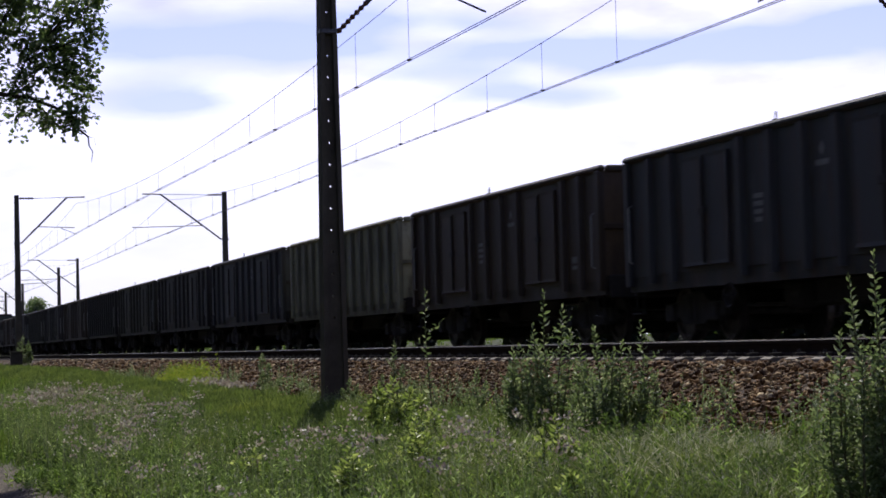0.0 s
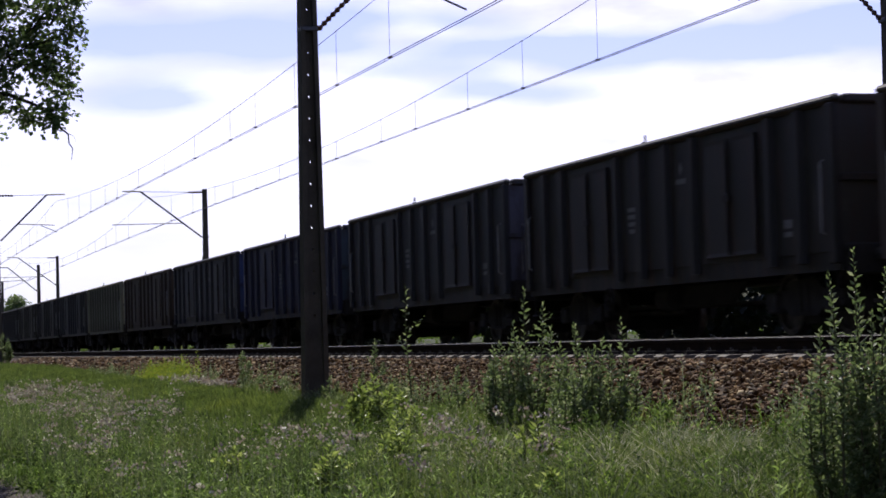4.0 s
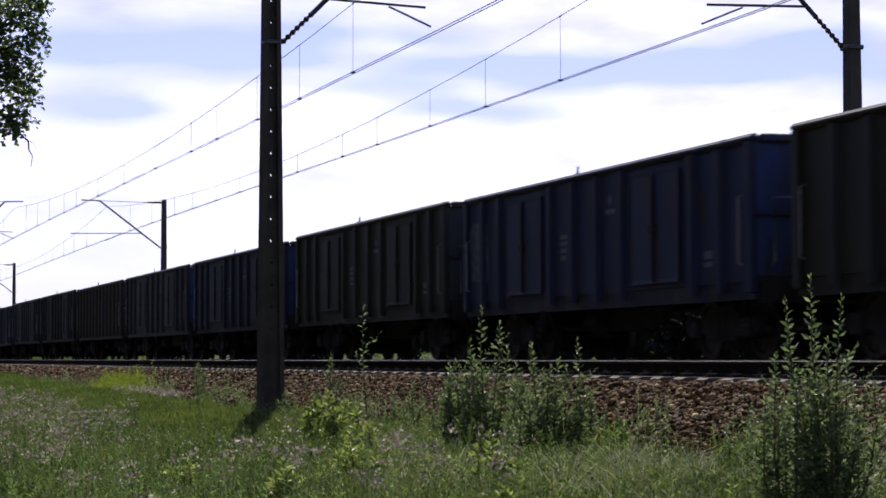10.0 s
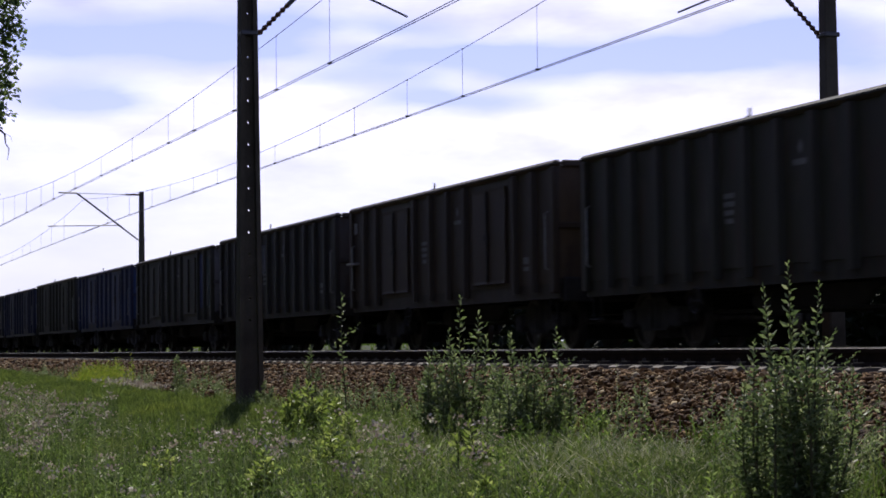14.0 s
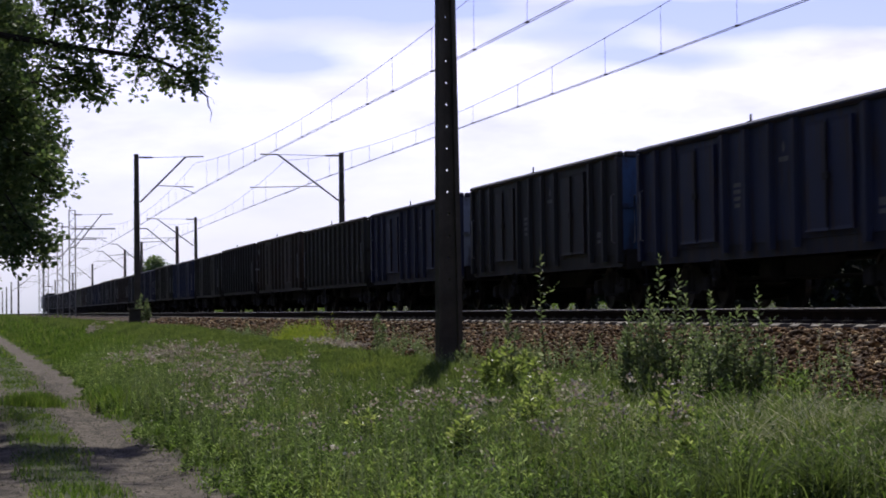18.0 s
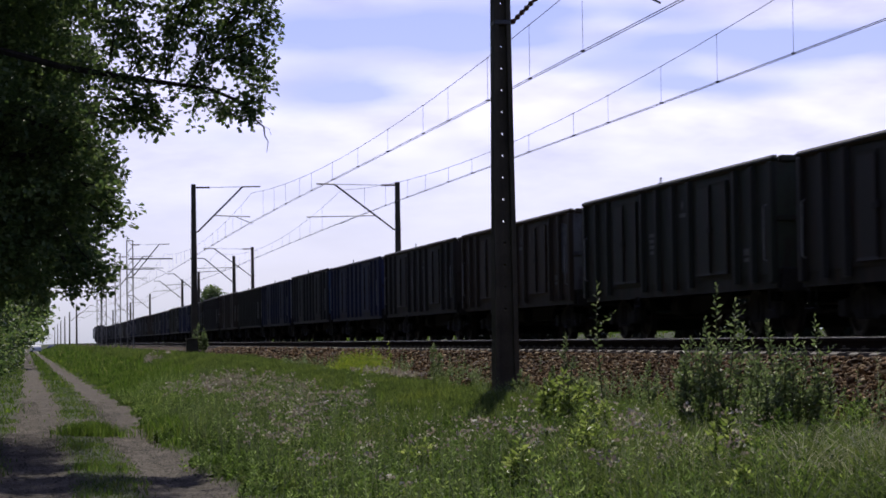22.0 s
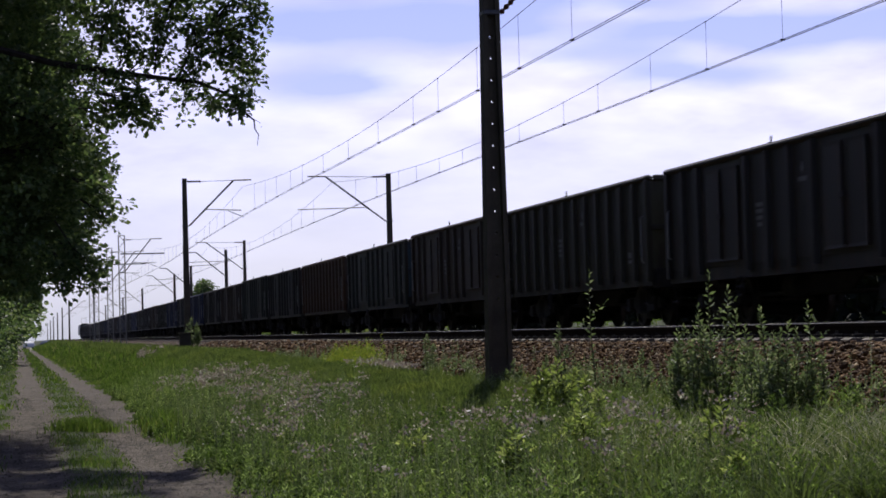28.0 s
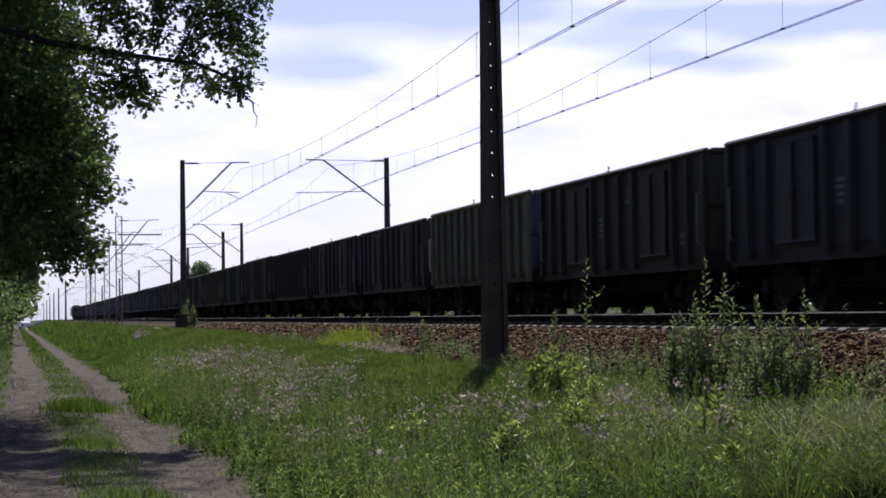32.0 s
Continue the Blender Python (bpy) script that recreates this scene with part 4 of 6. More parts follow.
def build_wagon(kind):
    """kind 'doors': two double doors a side; 'ribs': plain closely ribbed sides."""
    w = thing("gondola_wagon", Matrix(), "grimy open goods wagon with ribbed steel sides, running on rails", "railway wagon", "wagons of the goods train")

    def put(name, me, x=0, y=0, z=0, rz=0, parent=None, label=""):
        ob = part(name, me, parent or w, label)
        ob.matrix_basis = pose(x, y, z, 0, 0, rz)
        return ob
    for s, rz in ((-1, 0), (1, 180)):
        put("side_wall", WP["side_wall"], s * HALF)
        put("side_rim", WP["side_rim"], s * (HALF + 0.02), label="")
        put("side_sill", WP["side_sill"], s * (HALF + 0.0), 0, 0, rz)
        put("rim_hook", WP["rim_hook"], s * HALF, 0.4)
        face = s * (HALF + 0.02)
        if kind == "doors":
            posts = (5.3, 4.35, 1.62, 0.55)
            for y in (-2.98, 2.98):
                for q in (-0.47, 0.47):
                    door = put("door", WP["door"], face, y + q, 0, rz)
                    if q > 0:
                        part("door_latch", WP["door_latch"], door).matrix_basis = pose(0, -0.47 * (1 if s < 0 else -1), 0)
        else:
            posts = (5.35, 4.38, 3.41, 2.44, 1.47, 0.49)
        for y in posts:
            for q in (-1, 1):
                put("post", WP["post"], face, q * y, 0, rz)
        for q in (-1, 1):
            put("corner_post", WP["corner_post"], face, q * (L - 0.1), 0, rz)
            put("hand_rail", WP["hand_rail"], face + s * 0.05, q * (L - 0.32), 0, rz, label="pale steel hand rail")
            put("step", WP["step"], face - s * 0.05, q * (L - 0.35), 0, rz)
        put("lettering", WP["marks"]["data"], face, 1.05 * -s, 0, rz, label="faded white lettering")
        put("lettering", WP["marks"]["emblem"], face, 1.08 * s, 0, rz, label="faded white lettering")
        put("lettering", WP["marks"]["plate"], face, 4.85 * s, 0, rz, label="faded white lettering")
    put("brake_wheel", WP["brake_wheel"], -HALF - 0.02, 2.2)
    put("floor", WP["floor"])
    put("centre_sill", WP["centre_sill"])
    put("air_tank", WP["air_tank"], 0.2, 2.0)
    for y in (-2.4, -1.0, 0.2, 1.5, 2.6):
        put("crossbearer", WP["crossbearer"], 0, y)
    put("brake_rod", WP["brake_rod"], -0.74)
    put("brake_rod", WP["brake_rod"], 0.52)
    put("brake_cylinder", WP["brake_cylinder"], -0.78, 1.0)
    put("brake_cylinder", WP["brake_cylinder"], 0.55, -1.6)
    put("truss", WP["truss"], -0.69)
    for q, rz in ((1, 0), (-1, 180)):
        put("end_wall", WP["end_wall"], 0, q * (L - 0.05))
        put("end_beam", WP["end_beam"], 0, q * (L - 0.05))
        for x in (-0.45, 0.45):
            put("end_post", WP["end_post"], x, q * (L - 0.046))
        put("end_rim", WP["end_rim"], 0, q * (L - 0.0))
        put("headstock", WP["headstock"], 0, q * (L - 0.05))
        put("coupling", WP["coupling"], 0, q * (L + 0.02), 0, rz)
        for x in (-0.875, 0.875):
            put("buffer", WP["buffer"], x, q * (L + 0.02), 0, rz)
        bogie = put("bogie", WP["bolster"], 0, q * 4.5)
        for x in (-1.0, 1.0):
            put("side_frame", WP["side_frame"], x, 0, 0, 0, bogie)
        put("spring_plank", WP["spring_plank"], 0, 0, 0, 0, bogie)
        for y in (-0.35, 0.35):
            put("brake_beam", WP["brake_beam"], 0, y, 0, 0, bogie)
        for y in (-0.9, 0.9):
            put("wheelset", WP["wheelset"], 0, y, 0.46, 0, bogie)
    return w


# paint of the wagons from the engine to the tail, and which build each is
NAVY, BLUE, SLATE, OLIVE, BROWN, RUST, GREY, GREEN, SOOT, TEAL = ((0.014, 0.018, 0.054), (0.018, 0.028, 0.084), (0.026, 0.029, 0.040), (0.028, 0.028, 0.018), (0.042, 0.027, 0.017),
                                                                 (0.085, 0.042, 0.020), (0.225, 0.232, 0.188), (0.020, 0.027, 0.021), (0.019, 0.018, 0.018), (0.017, 0.024, 0.030))
PAINTS = {-12: SOOT, -11: BROWN, -10: SOOT, -9: OLIVE, -8: SOOT, -7: BROWN, -6: SOOT, -5: OLIVE, -4: SOOT, -3: SLATE, -2: GREY, -1: BROWN, 0: SLATE, 1: NAVY, 2: SLATE, 3: SOOT,
          4: BROWN, 5: SLATE, 6: NAVY, 7: OLIVE, 8: BLUE, 9: OLIVE, 10: SOOT, 11: BROWN, 12: OLIVE, 13: BLUE, 14: SLATE, 15: BLUE, 16: SOOT, 17: BROWN, 18: GREEN, 19: SOOT,
          20: RUST, 21: GREEN, 22: BROWN, 23: OLIVE, 24: SOOT, 25: SOOT, 26: GREY, 27: OLIVE, 28: TEAL, 29: SLATE, 30: SOOT, 31: OLIVE, 32: NAVY}
HUES = {NAVY: "navy blue", BLUE: "faded blue", SLATE: "slate grey", OLIVE: "dull olive", BROWN: "dirty brown", RUST: "rusty red-brown", GREY: "pale grey", GREEN: "dark green", SOOT: "sooty black", TEAL: "dark teal"}
RIBS = (-9, -6, -2, 4, 10, 12, 20, 23, 26, 30)
proto = {"doors": build_wagon("doors"), "ribs": build_wagon("ribs")}
SPRAYED = {4: ((-1.1, -0.1, 1.6, 2.6, M_SPRAY_BLUE),), 8: ((L - 1.4, L - 0.2, 1.5, 2.7, M_SPRAY_GREY),),
           9: ((-5.3, -4.4, 1.3, 3.0, M_SPRAY_BLUE), (-6.2, -5.45, 1.3, 2.9, M_SPRAY_TEAL)), 17: ((-L + 0.25, -L + 1.1, 1.6, 2.9, M_SPRAY_GREY), (-3.1, -2.5, 1.4, 2.1, M_SPRAY_GREY))}
# end wall colours shown at the wagon gaps, brightened in place of sky light
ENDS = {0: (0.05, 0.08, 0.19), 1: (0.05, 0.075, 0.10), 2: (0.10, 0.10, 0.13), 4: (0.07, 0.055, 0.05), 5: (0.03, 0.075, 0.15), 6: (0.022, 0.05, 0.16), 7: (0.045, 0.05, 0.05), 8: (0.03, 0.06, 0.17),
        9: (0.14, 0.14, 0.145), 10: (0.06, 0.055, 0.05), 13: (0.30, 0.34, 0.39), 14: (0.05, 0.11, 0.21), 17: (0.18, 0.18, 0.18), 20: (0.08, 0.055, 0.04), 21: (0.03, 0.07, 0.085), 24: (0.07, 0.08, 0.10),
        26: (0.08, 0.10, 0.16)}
end_rail = Geo().tube([(-1.18, 0, 1.35), (-1.18, -0.05, 1.38), (-1.18, -0.05, 2.30), (-0.55, -0.05, 2.32), (-0.55, 0, 2.33)], 0.017, 6).mesh("end_hand_rail", M_PALE)
hand_loop = Geo().tube([(0.0, 0, 1.40), (-0.07, 0, 1.42), (-0.07, 0, 2.40), (0.0, 0, 2.42)], 0.022, 6).mesh("hand_loop", M_WHITE)
rng = random.Random(3)
wagons, used = {}, set()
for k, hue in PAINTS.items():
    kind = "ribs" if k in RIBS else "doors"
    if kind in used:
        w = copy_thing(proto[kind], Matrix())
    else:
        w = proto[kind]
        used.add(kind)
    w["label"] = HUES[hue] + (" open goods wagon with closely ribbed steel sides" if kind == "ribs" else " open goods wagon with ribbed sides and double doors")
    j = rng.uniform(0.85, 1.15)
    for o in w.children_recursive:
        q = j * (1.9 if o.name.startswith("end_wall") else (0.42 if hue is GREY else 0.78) if o.name.startswith("post") else 0.5 if o.name.startswith("side_sill") else 1.0)      # end walls carry sky light in their colour; posts and sills are darker
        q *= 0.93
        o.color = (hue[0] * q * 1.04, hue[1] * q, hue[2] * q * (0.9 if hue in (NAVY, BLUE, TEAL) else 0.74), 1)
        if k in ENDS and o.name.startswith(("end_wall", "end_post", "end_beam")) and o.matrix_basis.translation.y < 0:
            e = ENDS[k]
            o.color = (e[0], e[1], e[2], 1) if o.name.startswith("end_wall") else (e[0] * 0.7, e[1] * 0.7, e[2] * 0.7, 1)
    if k in (0, 1, 2, 4, 6, 7, 8, 9, 13, 14, 17):
        part("end_hand_rail", end_rail, w, "pale steel hand rail on the end wall").matrix_basis = pose(0, -L - 0.04, 0)
    if k in (2, 3, 7, 10, 11, 14, 18, 22, 26):          # these stand a little taller
        w.scale = (1, 1, 1.017)
    if k == 26:
        part("step_panel", WP["yellow_panel"], w, "yellow step panel").matrix_basis = pose(-HALF - 0.022, L - 0.78, 0)
    if k in SPRAYED:
        for y0, y1, z0, z1, mat in SPRAYED[k]:
            g = Geo().prism([(y0, z0 + 0.1), (y0 + 0.15 * (y1 - y0), z0), (y1 - 0.1 * (y1 - y0), z0 + 0.06), (y1, z1 - 0.16), (y1 - 0.2 * (y1 - y0), z1), (y0 + 0.1 * (y1 - y0), z1 - 0.07)], "x", -HALF - 0.028, -HALF - 0.021)
            part("graffiti", g.mesh("graffiti", mat), w, "faded spray paint patch")
    if k == 4:
        part("end_graffiti", Geo().box((-1.36, -L - 0.085, 2.24), (-0.75, -L - 0.078, 2.66)).mesh("end_graffiti", M_SPRAY_BLUE), w, "faded blue spray paint patch")
        part("end_step", Geo().box((-1.40, -L - 0.22, 2.02), (-0.70, -L - 0.04, 2.07), 0.006).mesh("end_step", M_PALE), w, "pale steel step on the end wall")
    if k == 10:
        part("step_panel", WP["yellow_panel"], w, "yellow step panel").matrix_basis = pose(-HALF - 0.022, L - 1.92, 0)
        part("notice_board", Geo().box((-HALF - 0.035, 0.95, 2.05), (-HALF - 0.021, 1.62, 2.82), 0.004).mesh("notice_board", M_SPRAY_GREY), w, "faded pale notice board")
    if k == 11:
        part("sign_plate", Geo().box((-HALF - 0.04, L - 0.42, 2.62), (-HALF - 0.022, L - 0.20, 2.86), 0.004).mesh("sign_plate", M_PALE), w, "small pale sign plate")
        part("foot_bar", Geo().box((-HALF - 0.16, L - 0.55, 1.92), (-HALF - 0.022, L + 0.05, 1.97), 0.006).mesh("foot_bar", M_PALE), w, "pale steel foot bar")
    if k == 26:
        part("hand_rail", hand_loop, w, "white hand rail loop").matrix_basis = pose(-HALF - 0.09, L - 0.10, 0)
    wagons[k] = w


def build_loco():
    m = thing("locomotive", Matrix(), "dark green electric locomotive at the head of the train", "locomotive")
    part("body", Geo().prism([(-1.5, 1.1), (1.5, 1.1), (1.5, 3.3), (1.2, 3.85), (-1.2, 3.85), (-1.5, 3.3)], "y", -8.6, 8.6).mesh("body", M_LOCO), m)
    for q in (-1, 1):
        part("cab_window", Geo().box((-1.2, q * 8.61 - 0.02, 2.3), (1.2, q * 8.61 + 0.02, 3.0), 0.01).mesh("cab_window", M_GLASS_DARK), m)
        for s in (-1, 1):
            part("side_window", Geo().box((s * 1.51 - 0.01, q * 7.2 - 0.4, 2.3), (s * 1.51 + 0.01, q * 7.2 + 0.4, 3.0)).mesh("side_window", M_GLASS_DARK), m)
            part("buffer", WP["buffer"], m).matrix_basis = pose(s * 0.875, q * 8.6, 0, 0, 0, 0 if q > 0 else 180)
        bogie = part("bogie", Geo().box((-1.1, q * 5 - 2.2, 0.45), (1.1, q * 5 + 2.2, 0.95), 0.05).mesh("bogie_frame", M_UNDER), m)
        for y in (-1.6, 0, 1.6):
            part("wheelset", WP["wheelset"], bogie).matrix_basis = pose(0, q * 5 + y, 0.46)
    g = Geo().tube([(-0.6, 4.2, 3.9), (-0.6, 5.6, 4.6), (-0.6, 4.6, 5.6)], 0.03, 6).tube([(0.6, 4.2, 3.9), (0.6, 5.6, 4.6), (0.6, 4.6, 5.6)], 0.03, 6).box((-0.95, 4.45, 5.6), (0.95, 4.75, 5.66), 0.01)
    part("pantograph", g.mesh("pantograph", M_STEEL), m)
    part("roof_gear", Geo().box((-0.8, -3.0, 3.85), (0.8, 2.0, 4.15), 0.06).mesh("roof_gear", M_UNDER), m)
    return m


loco = build_loco()

# ================= vegetation =================


def blades(rng, x, y, h, w, lean=0.35, base=None, out=None):
    """Grass blades at the given places: bent strips of a quad and a triangle."""
    n = len(x)
    a, b = rng.uniform(0, 6.283, n), rng.uniform(0, 6.283, n)
    if out is not None:
        b = out + rng.normal(0, 0.35, n)
    l = h * lean * rng.uniform(0.2, 1.3, n)
    z = (ground_z(x, y) if base is None else base) - 0.02
    dx, dy = np.cos(a) * w / 2, np.sin(a) * w / 2
    lx, ly = np.cos(b) * l, np.sin(b) * l
    p = np.empty((n, 5, 3))
    p[:, 0] = np.stack([x - dx, y - dy, z], 1)
    p[:, 1] = np.stack([x + dx, y + dy, z], 1)
    p[:, 2] = np.stack([x + dx * 0.75 + lx * 0.35, y + dy * 0.75 + ly * 0.35, z + h * 0.6], 1)
    p[:, 3] = np.stack([x - dx * 0.75 + lx * 0.35, y - dy * 0.75 + ly * 0.35, z + h * 0.6], 1)
    p[:, 4] = np.stack([x + lx, y + ly, z + h * rng.uniform(0.85, 1.0, n)], 1)
    i = np.arange(n) * 5
    return p.reshape(-1, 3), np.stack([i, i + 1, i + 2, i + 3], 1), np.stack([i + 3, i + 2, i + 4], 1)


def leaves(rng, c, d, size, ratio=0.42, droop=0.25, flat=0.0, wide_at=0.5):
    """Leaves at c, growing along d: two triangles each, folded on the midrib; flat: how far they spread level."""
    n = len(c)
    d = d / np.maximum(np.linalg.norm(d, axis=1, keepdims=True), 1e-6)
    r = rng.normal(size=(n, 3)) + np.array([0, 0, flat])
    s = np.cross(d, r)
    s /= np.maximum(np.linalg.norm(s, axis=1, keepdims=True), 1e-6)
    u = np.cross(s, d)
    size = np.broadcast_to(size, (n,))[:, None]
    tip = c + d * size - u * size * droop
    mid = c + d * size * wide_at
    p = np.empty((n, 4, 3))
    p[:, 0], p[:, 2] = c, tip
    p[:, 1] = mid + s * size * ratio / 2 + u * size * 0.08
    p[:, 3] = mid - s * size * ratio / 2 + u * size * 0.08
    i = np.arange(n) * 4
    t = np.concatenate([np.stack([i, i + 1, i + 2], 1), np.stack([i, i + 2, i + 3], 1)])
    return p.reshape(-1, 3), t


def join(parts):
    """Joins (verts, quads, tris) sets."""
    v, q, t, n = [], [], [], 0
    for a, b, c in parts:
        v.append(a)
        q.append(np.asarray(b, int).reshape(-1, 4) + n)
        t.append(np.asarray(c, int).reshape(-1, 3) + n)
        n += len(a)
    return np.concatenate(v), np.concatenate(q), np.concatenate(t)


NOQ = np.zeros((0, 4), int)
rng = np.random.default_rng(21)


def patchy(x, y, f=0.6, s=0.0):
    return 0.5 + 0.25 * np.sin(x * f * 1.9 + s) * np.sin(y * f + 1.3 + s) + 0.25 * np.sin(x * f * 0.7 - y * f * 1.6 + 2 * s)


def on_rut(x, y):
    s = sstep(36, 50, y)
    w = 0.06 * np.sin(y * 0.5) + 0.05 * np.sin(y * 1.3 + 1) + rng.normal(0, 0.09, len(x))
    gap = (np.abs(y - 41.5 + rng.normal(0, 0.4, len(y))) < 2.4) & (x > -0.1) & (x < 2.2)
    return (np.abs(x - 0.10 - 0.25 * s - w) < 0.47) | (np.abs(x - 1.75 - 0.3 * s - w) < 0.42) | gap


def scatter(n, x0, x1, y0, y1):
    return rng.uniform(x0, x1, n), rng.uniform(y0, y1, n)


def edge_x(y):
    """Where the meadow begins beside the track."""
    return 2.10 + 0.40 * sstep(36, 50, y) + 0.10 * np.sin(y * 0.9) + 0.08 * np.sin(y * 2.3 + 1)


def lawn(x, y):
    """1 where smooth fresh grass grows below the bank, 0 among the herbs."""
    return sstep(4.9, 5.7, x + 0.3 * np.sin(y * 0.7)) * sstep(22.3, 24.5, y + 0.5 * np.sin(x * 3))


def bank_base(x, y):
    return np.where(x > 7.35, np.interp(x, [p[0] for p in prof], [p[1] for p in prof]), ground_z(x, y))


sets, fresh = [], []
for n, x0, x1, y0, y1, h0, h1, w in ((52000, 2.0, 8.0, 12, 30, 0.12, 0.34, 0.012), (50000, 2.0, 7.9, 30, 50, 0.14, 0.34, 0.017), (42000, 2.0, 8.0, 50, 90, 0.15, 0.32, 0.026),
                                     (22000, 2.0, 8.4, 90, 170, 0.18, 0.40, 0.05), (14000, 2.0, 8.0, -12, 12, 0.12, 0.34, 0.025), (10000, 2.0, 9.0, 170, 420, 0.3, 0.6, 0.15)):
    x, y = scatter(n, x0, x1, y0, y1)
    over = sstep(7.4, 8.1, x + 0.25 * np.sin(y * 1.9))
    herb = (1 - lawn(x, y)) * (1 - sstep(30, 42, y)) * (1 - sstep(6.2, 6.9, x))
    keep = (rng.uniform(size=n) > np.maximum(over * 0.95, herb * 0.72)) & (x > edge_x(y) + rng.normal(0, 0.08, n))
    x, y = x[keep], y[keep]
    edge = sstep(0, 0.9, x - edge_x(y))
    f = lawn(x, y) > rng.uniform(0.2, 0.8, len(x))
    lumps = 0.55 + 0.45 * patchy(x, y, 1.7, 0.4) + 0.45 * patchy(x, y, 3.9, 2.2)
    h = (h0 + (h1 - h0) * patchy(x, y)) * (0.25 + 0.75 * edge) * lumps * rng.uniform(0.6, 1.3, len(x))
    h = np.where(f, (0.10 + 0.10 * patchy(x, y, 0.8, 1.0) + 0.0012 * y) * rng.uniform(0.7, 1.25, len(x)), h)
    wd = w * rng.uniform(0.7, 1.4, len(x))
    base = bank_base(x, y)
    sets.append(blades(rng, x[~f], y[~f], h[~f], wd[~f], 0.45, base[~f]))
    fresh.append(blades(rng, x[f], y[f], h[f], wd[f], 0.4, base[f]))
# denser turf on the lawn, and taller soft tufts of the same grass
x, y = scatter(60000, 4.9, 7.9, 22.5, 60)
k = (lawn(x, y) > rng.uniform(0.2, 0.8, len(x))) & (rng.uniform(size=len(x)) > sstep(7.4, 8.0, x + 0.25 * np.sin(y * 1.9)))
x, y = x[k], y[k]
fresh.append(blades(rng, x, y, (0.10 + 0.12 * patchy(x, y, 1.1, 2.0) + 0.001 * y) * rng.uniform(0.6, 1.2, len(x)), 0.012 + 0.0003 * y, 0.5, bank_base(x, y)))
for cx, cy, rx, ry, n, h0, h1 in ((6.45, 14.2, 0.35, 0.9, 2600, 0.25, 0.55), (6.9, 15.8, 0.25, 0.8, 1500, 0.25, 0.5), (5.6, 15.4, 0.4, 0.8, 1500, 0.2, 0.42), (5.6, 23.6, 0.4, 0.9, 2200, 0.14, 0.32),
                                  (7.1, 25.2, 0.22, 1.6, 2600, 0.2, 0.42), (7.25, 22.6, 0.25, 1.2, 1800, 0.18, 0.36), (6.85, 23.2, 0.28, 0.9, 2600, 0.22, 0.46), (6.3, 13.0, 0.5, 0.6, 1600, 0.2, 0.4), (4.4, 14.2, 0.6, 1.0, 1500, 0.15, 0.35), (6.9, 17.4, 0.35, 0.8, 1500, 0.18, 0.36)):
    x, y = rng.normal(cx, rx, n), rng.normal(cy, ry, n)
    fresh.append(blades(rng, x, y, rng.uniform(h0, h1, n), 0.011, 0.8, bank_base(x, y)))


def tussocks(cx, cy, n, h0, h1, lean, w=0.013):
    """Separate tufts: blades that spring from one root and bend outwards."""
    a = rng.uniform(0, 6.283, (len(cx), n))
    r = 0.07 * rng.uniform(0, 1, a.shape)
    x, y = (cx[:, None] + r * np.cos(a)).ravel(), (cy[:, None] + r * np.sin(a)).ravel()
    h = (rng.uniform(h0, h1, (len(cx), 1)) * rng.uniform(0.55, 1.05, a.shape)).ravel()
    return blades(rng, x, y, h, w, lean, bank_base(x, y), a.ravel())


cx, cy = scatter(230, 4.2, 7.3, 12.6, 21)
fresh.append(tussocks(cx, cy, 70, 0.26, 0.56, 0.95))
cx, cy = scatter(60, 2.8, 5.0, 13, 30)
fresh.append(tussocks(cx, cy, 50, 0.2, 0.4, 0.6))
v, q, t = join(sets)
tagged(new("meadow_grass", fast_mesh("meadow_grass", v, q, t, M_GRASS)), "tall uncut summer grass on the meadow", "grass", kind="stuff")
v, q, t = join(fresh)
tagged(new("fresh_grass", fast_mesh("fresh_grass", v, q, t, M_TURF)), "soft fresh green grass below the ballast bank", "grass", kind="stuff")

sets = []
for n, x0, x1, y0, y1, h0, h1, w in ((9000, 0.45, 1.45, 12, 35, 0.03, 0.11, 0.013), (5000, 0.4, 2.0, 44, 75, 0.04, 0.13, 0.02), (6000, 0.4, 1.9, 75, 200, 0.08, 0.2, 0.04),
                                     (9000, -6.0, 1.6, -12, 12, 0.05, 0.2, 0.025), (26000, -5.0, 0.1, 12, 45, 0.04, 0.13, 0.016), (18000, -5.0, 0.2, 45, 160, 0.05, 0.17, 0.035), (4000, -4, 2.4, 160, 400, 0.1, 0.3, 0.12), (1500, 1.4, 2.4, 13, 60, 0.03, 0.09, 0.014)):
    x, y = scatter(n, x0, x1, y0, y1)
    keep = (~on_rut(x, y) | (rng.uniform(size=n) < 0.02)) & (rng.uniform(size=n) < 0.2 + 0.95 * patchy(x, y, 1.4, 2.0))
    x, y = x[keep], y[keep]
    h = (h0 + (h1 - h0) * patchy(x, y, 0.9, 1.0)) * rng.uniform(0.6, 1.4, len(x))
    sets.append(blades(rng, x, y, h, w * rng.uniform(0.7, 1.4, len(x)), 0.6))
x, y = rng.normal(1.15, 0.24, 1900), rng.normal(37.2, 0.55, 1900)
sets.append(blades(rng, x, y, rng.uniform(0.12, 0.28, 1900), 0.018, 0.5))
x, y = rng.normal(2.5, 0.2, 900), rng.normal(36.0, 0.9, 900)
sets.append(blades(rng, x, y, rng.uniform(0.2, 0.45, 900), 0.018, 0.5))
v, q, t = join(sets)
tagged(new("track_grass", fast_mesh("track_grass", v, q, t, M_GRASS)), "short trodden grass between and beside the wheel ruts", "grass", kind="stuff")


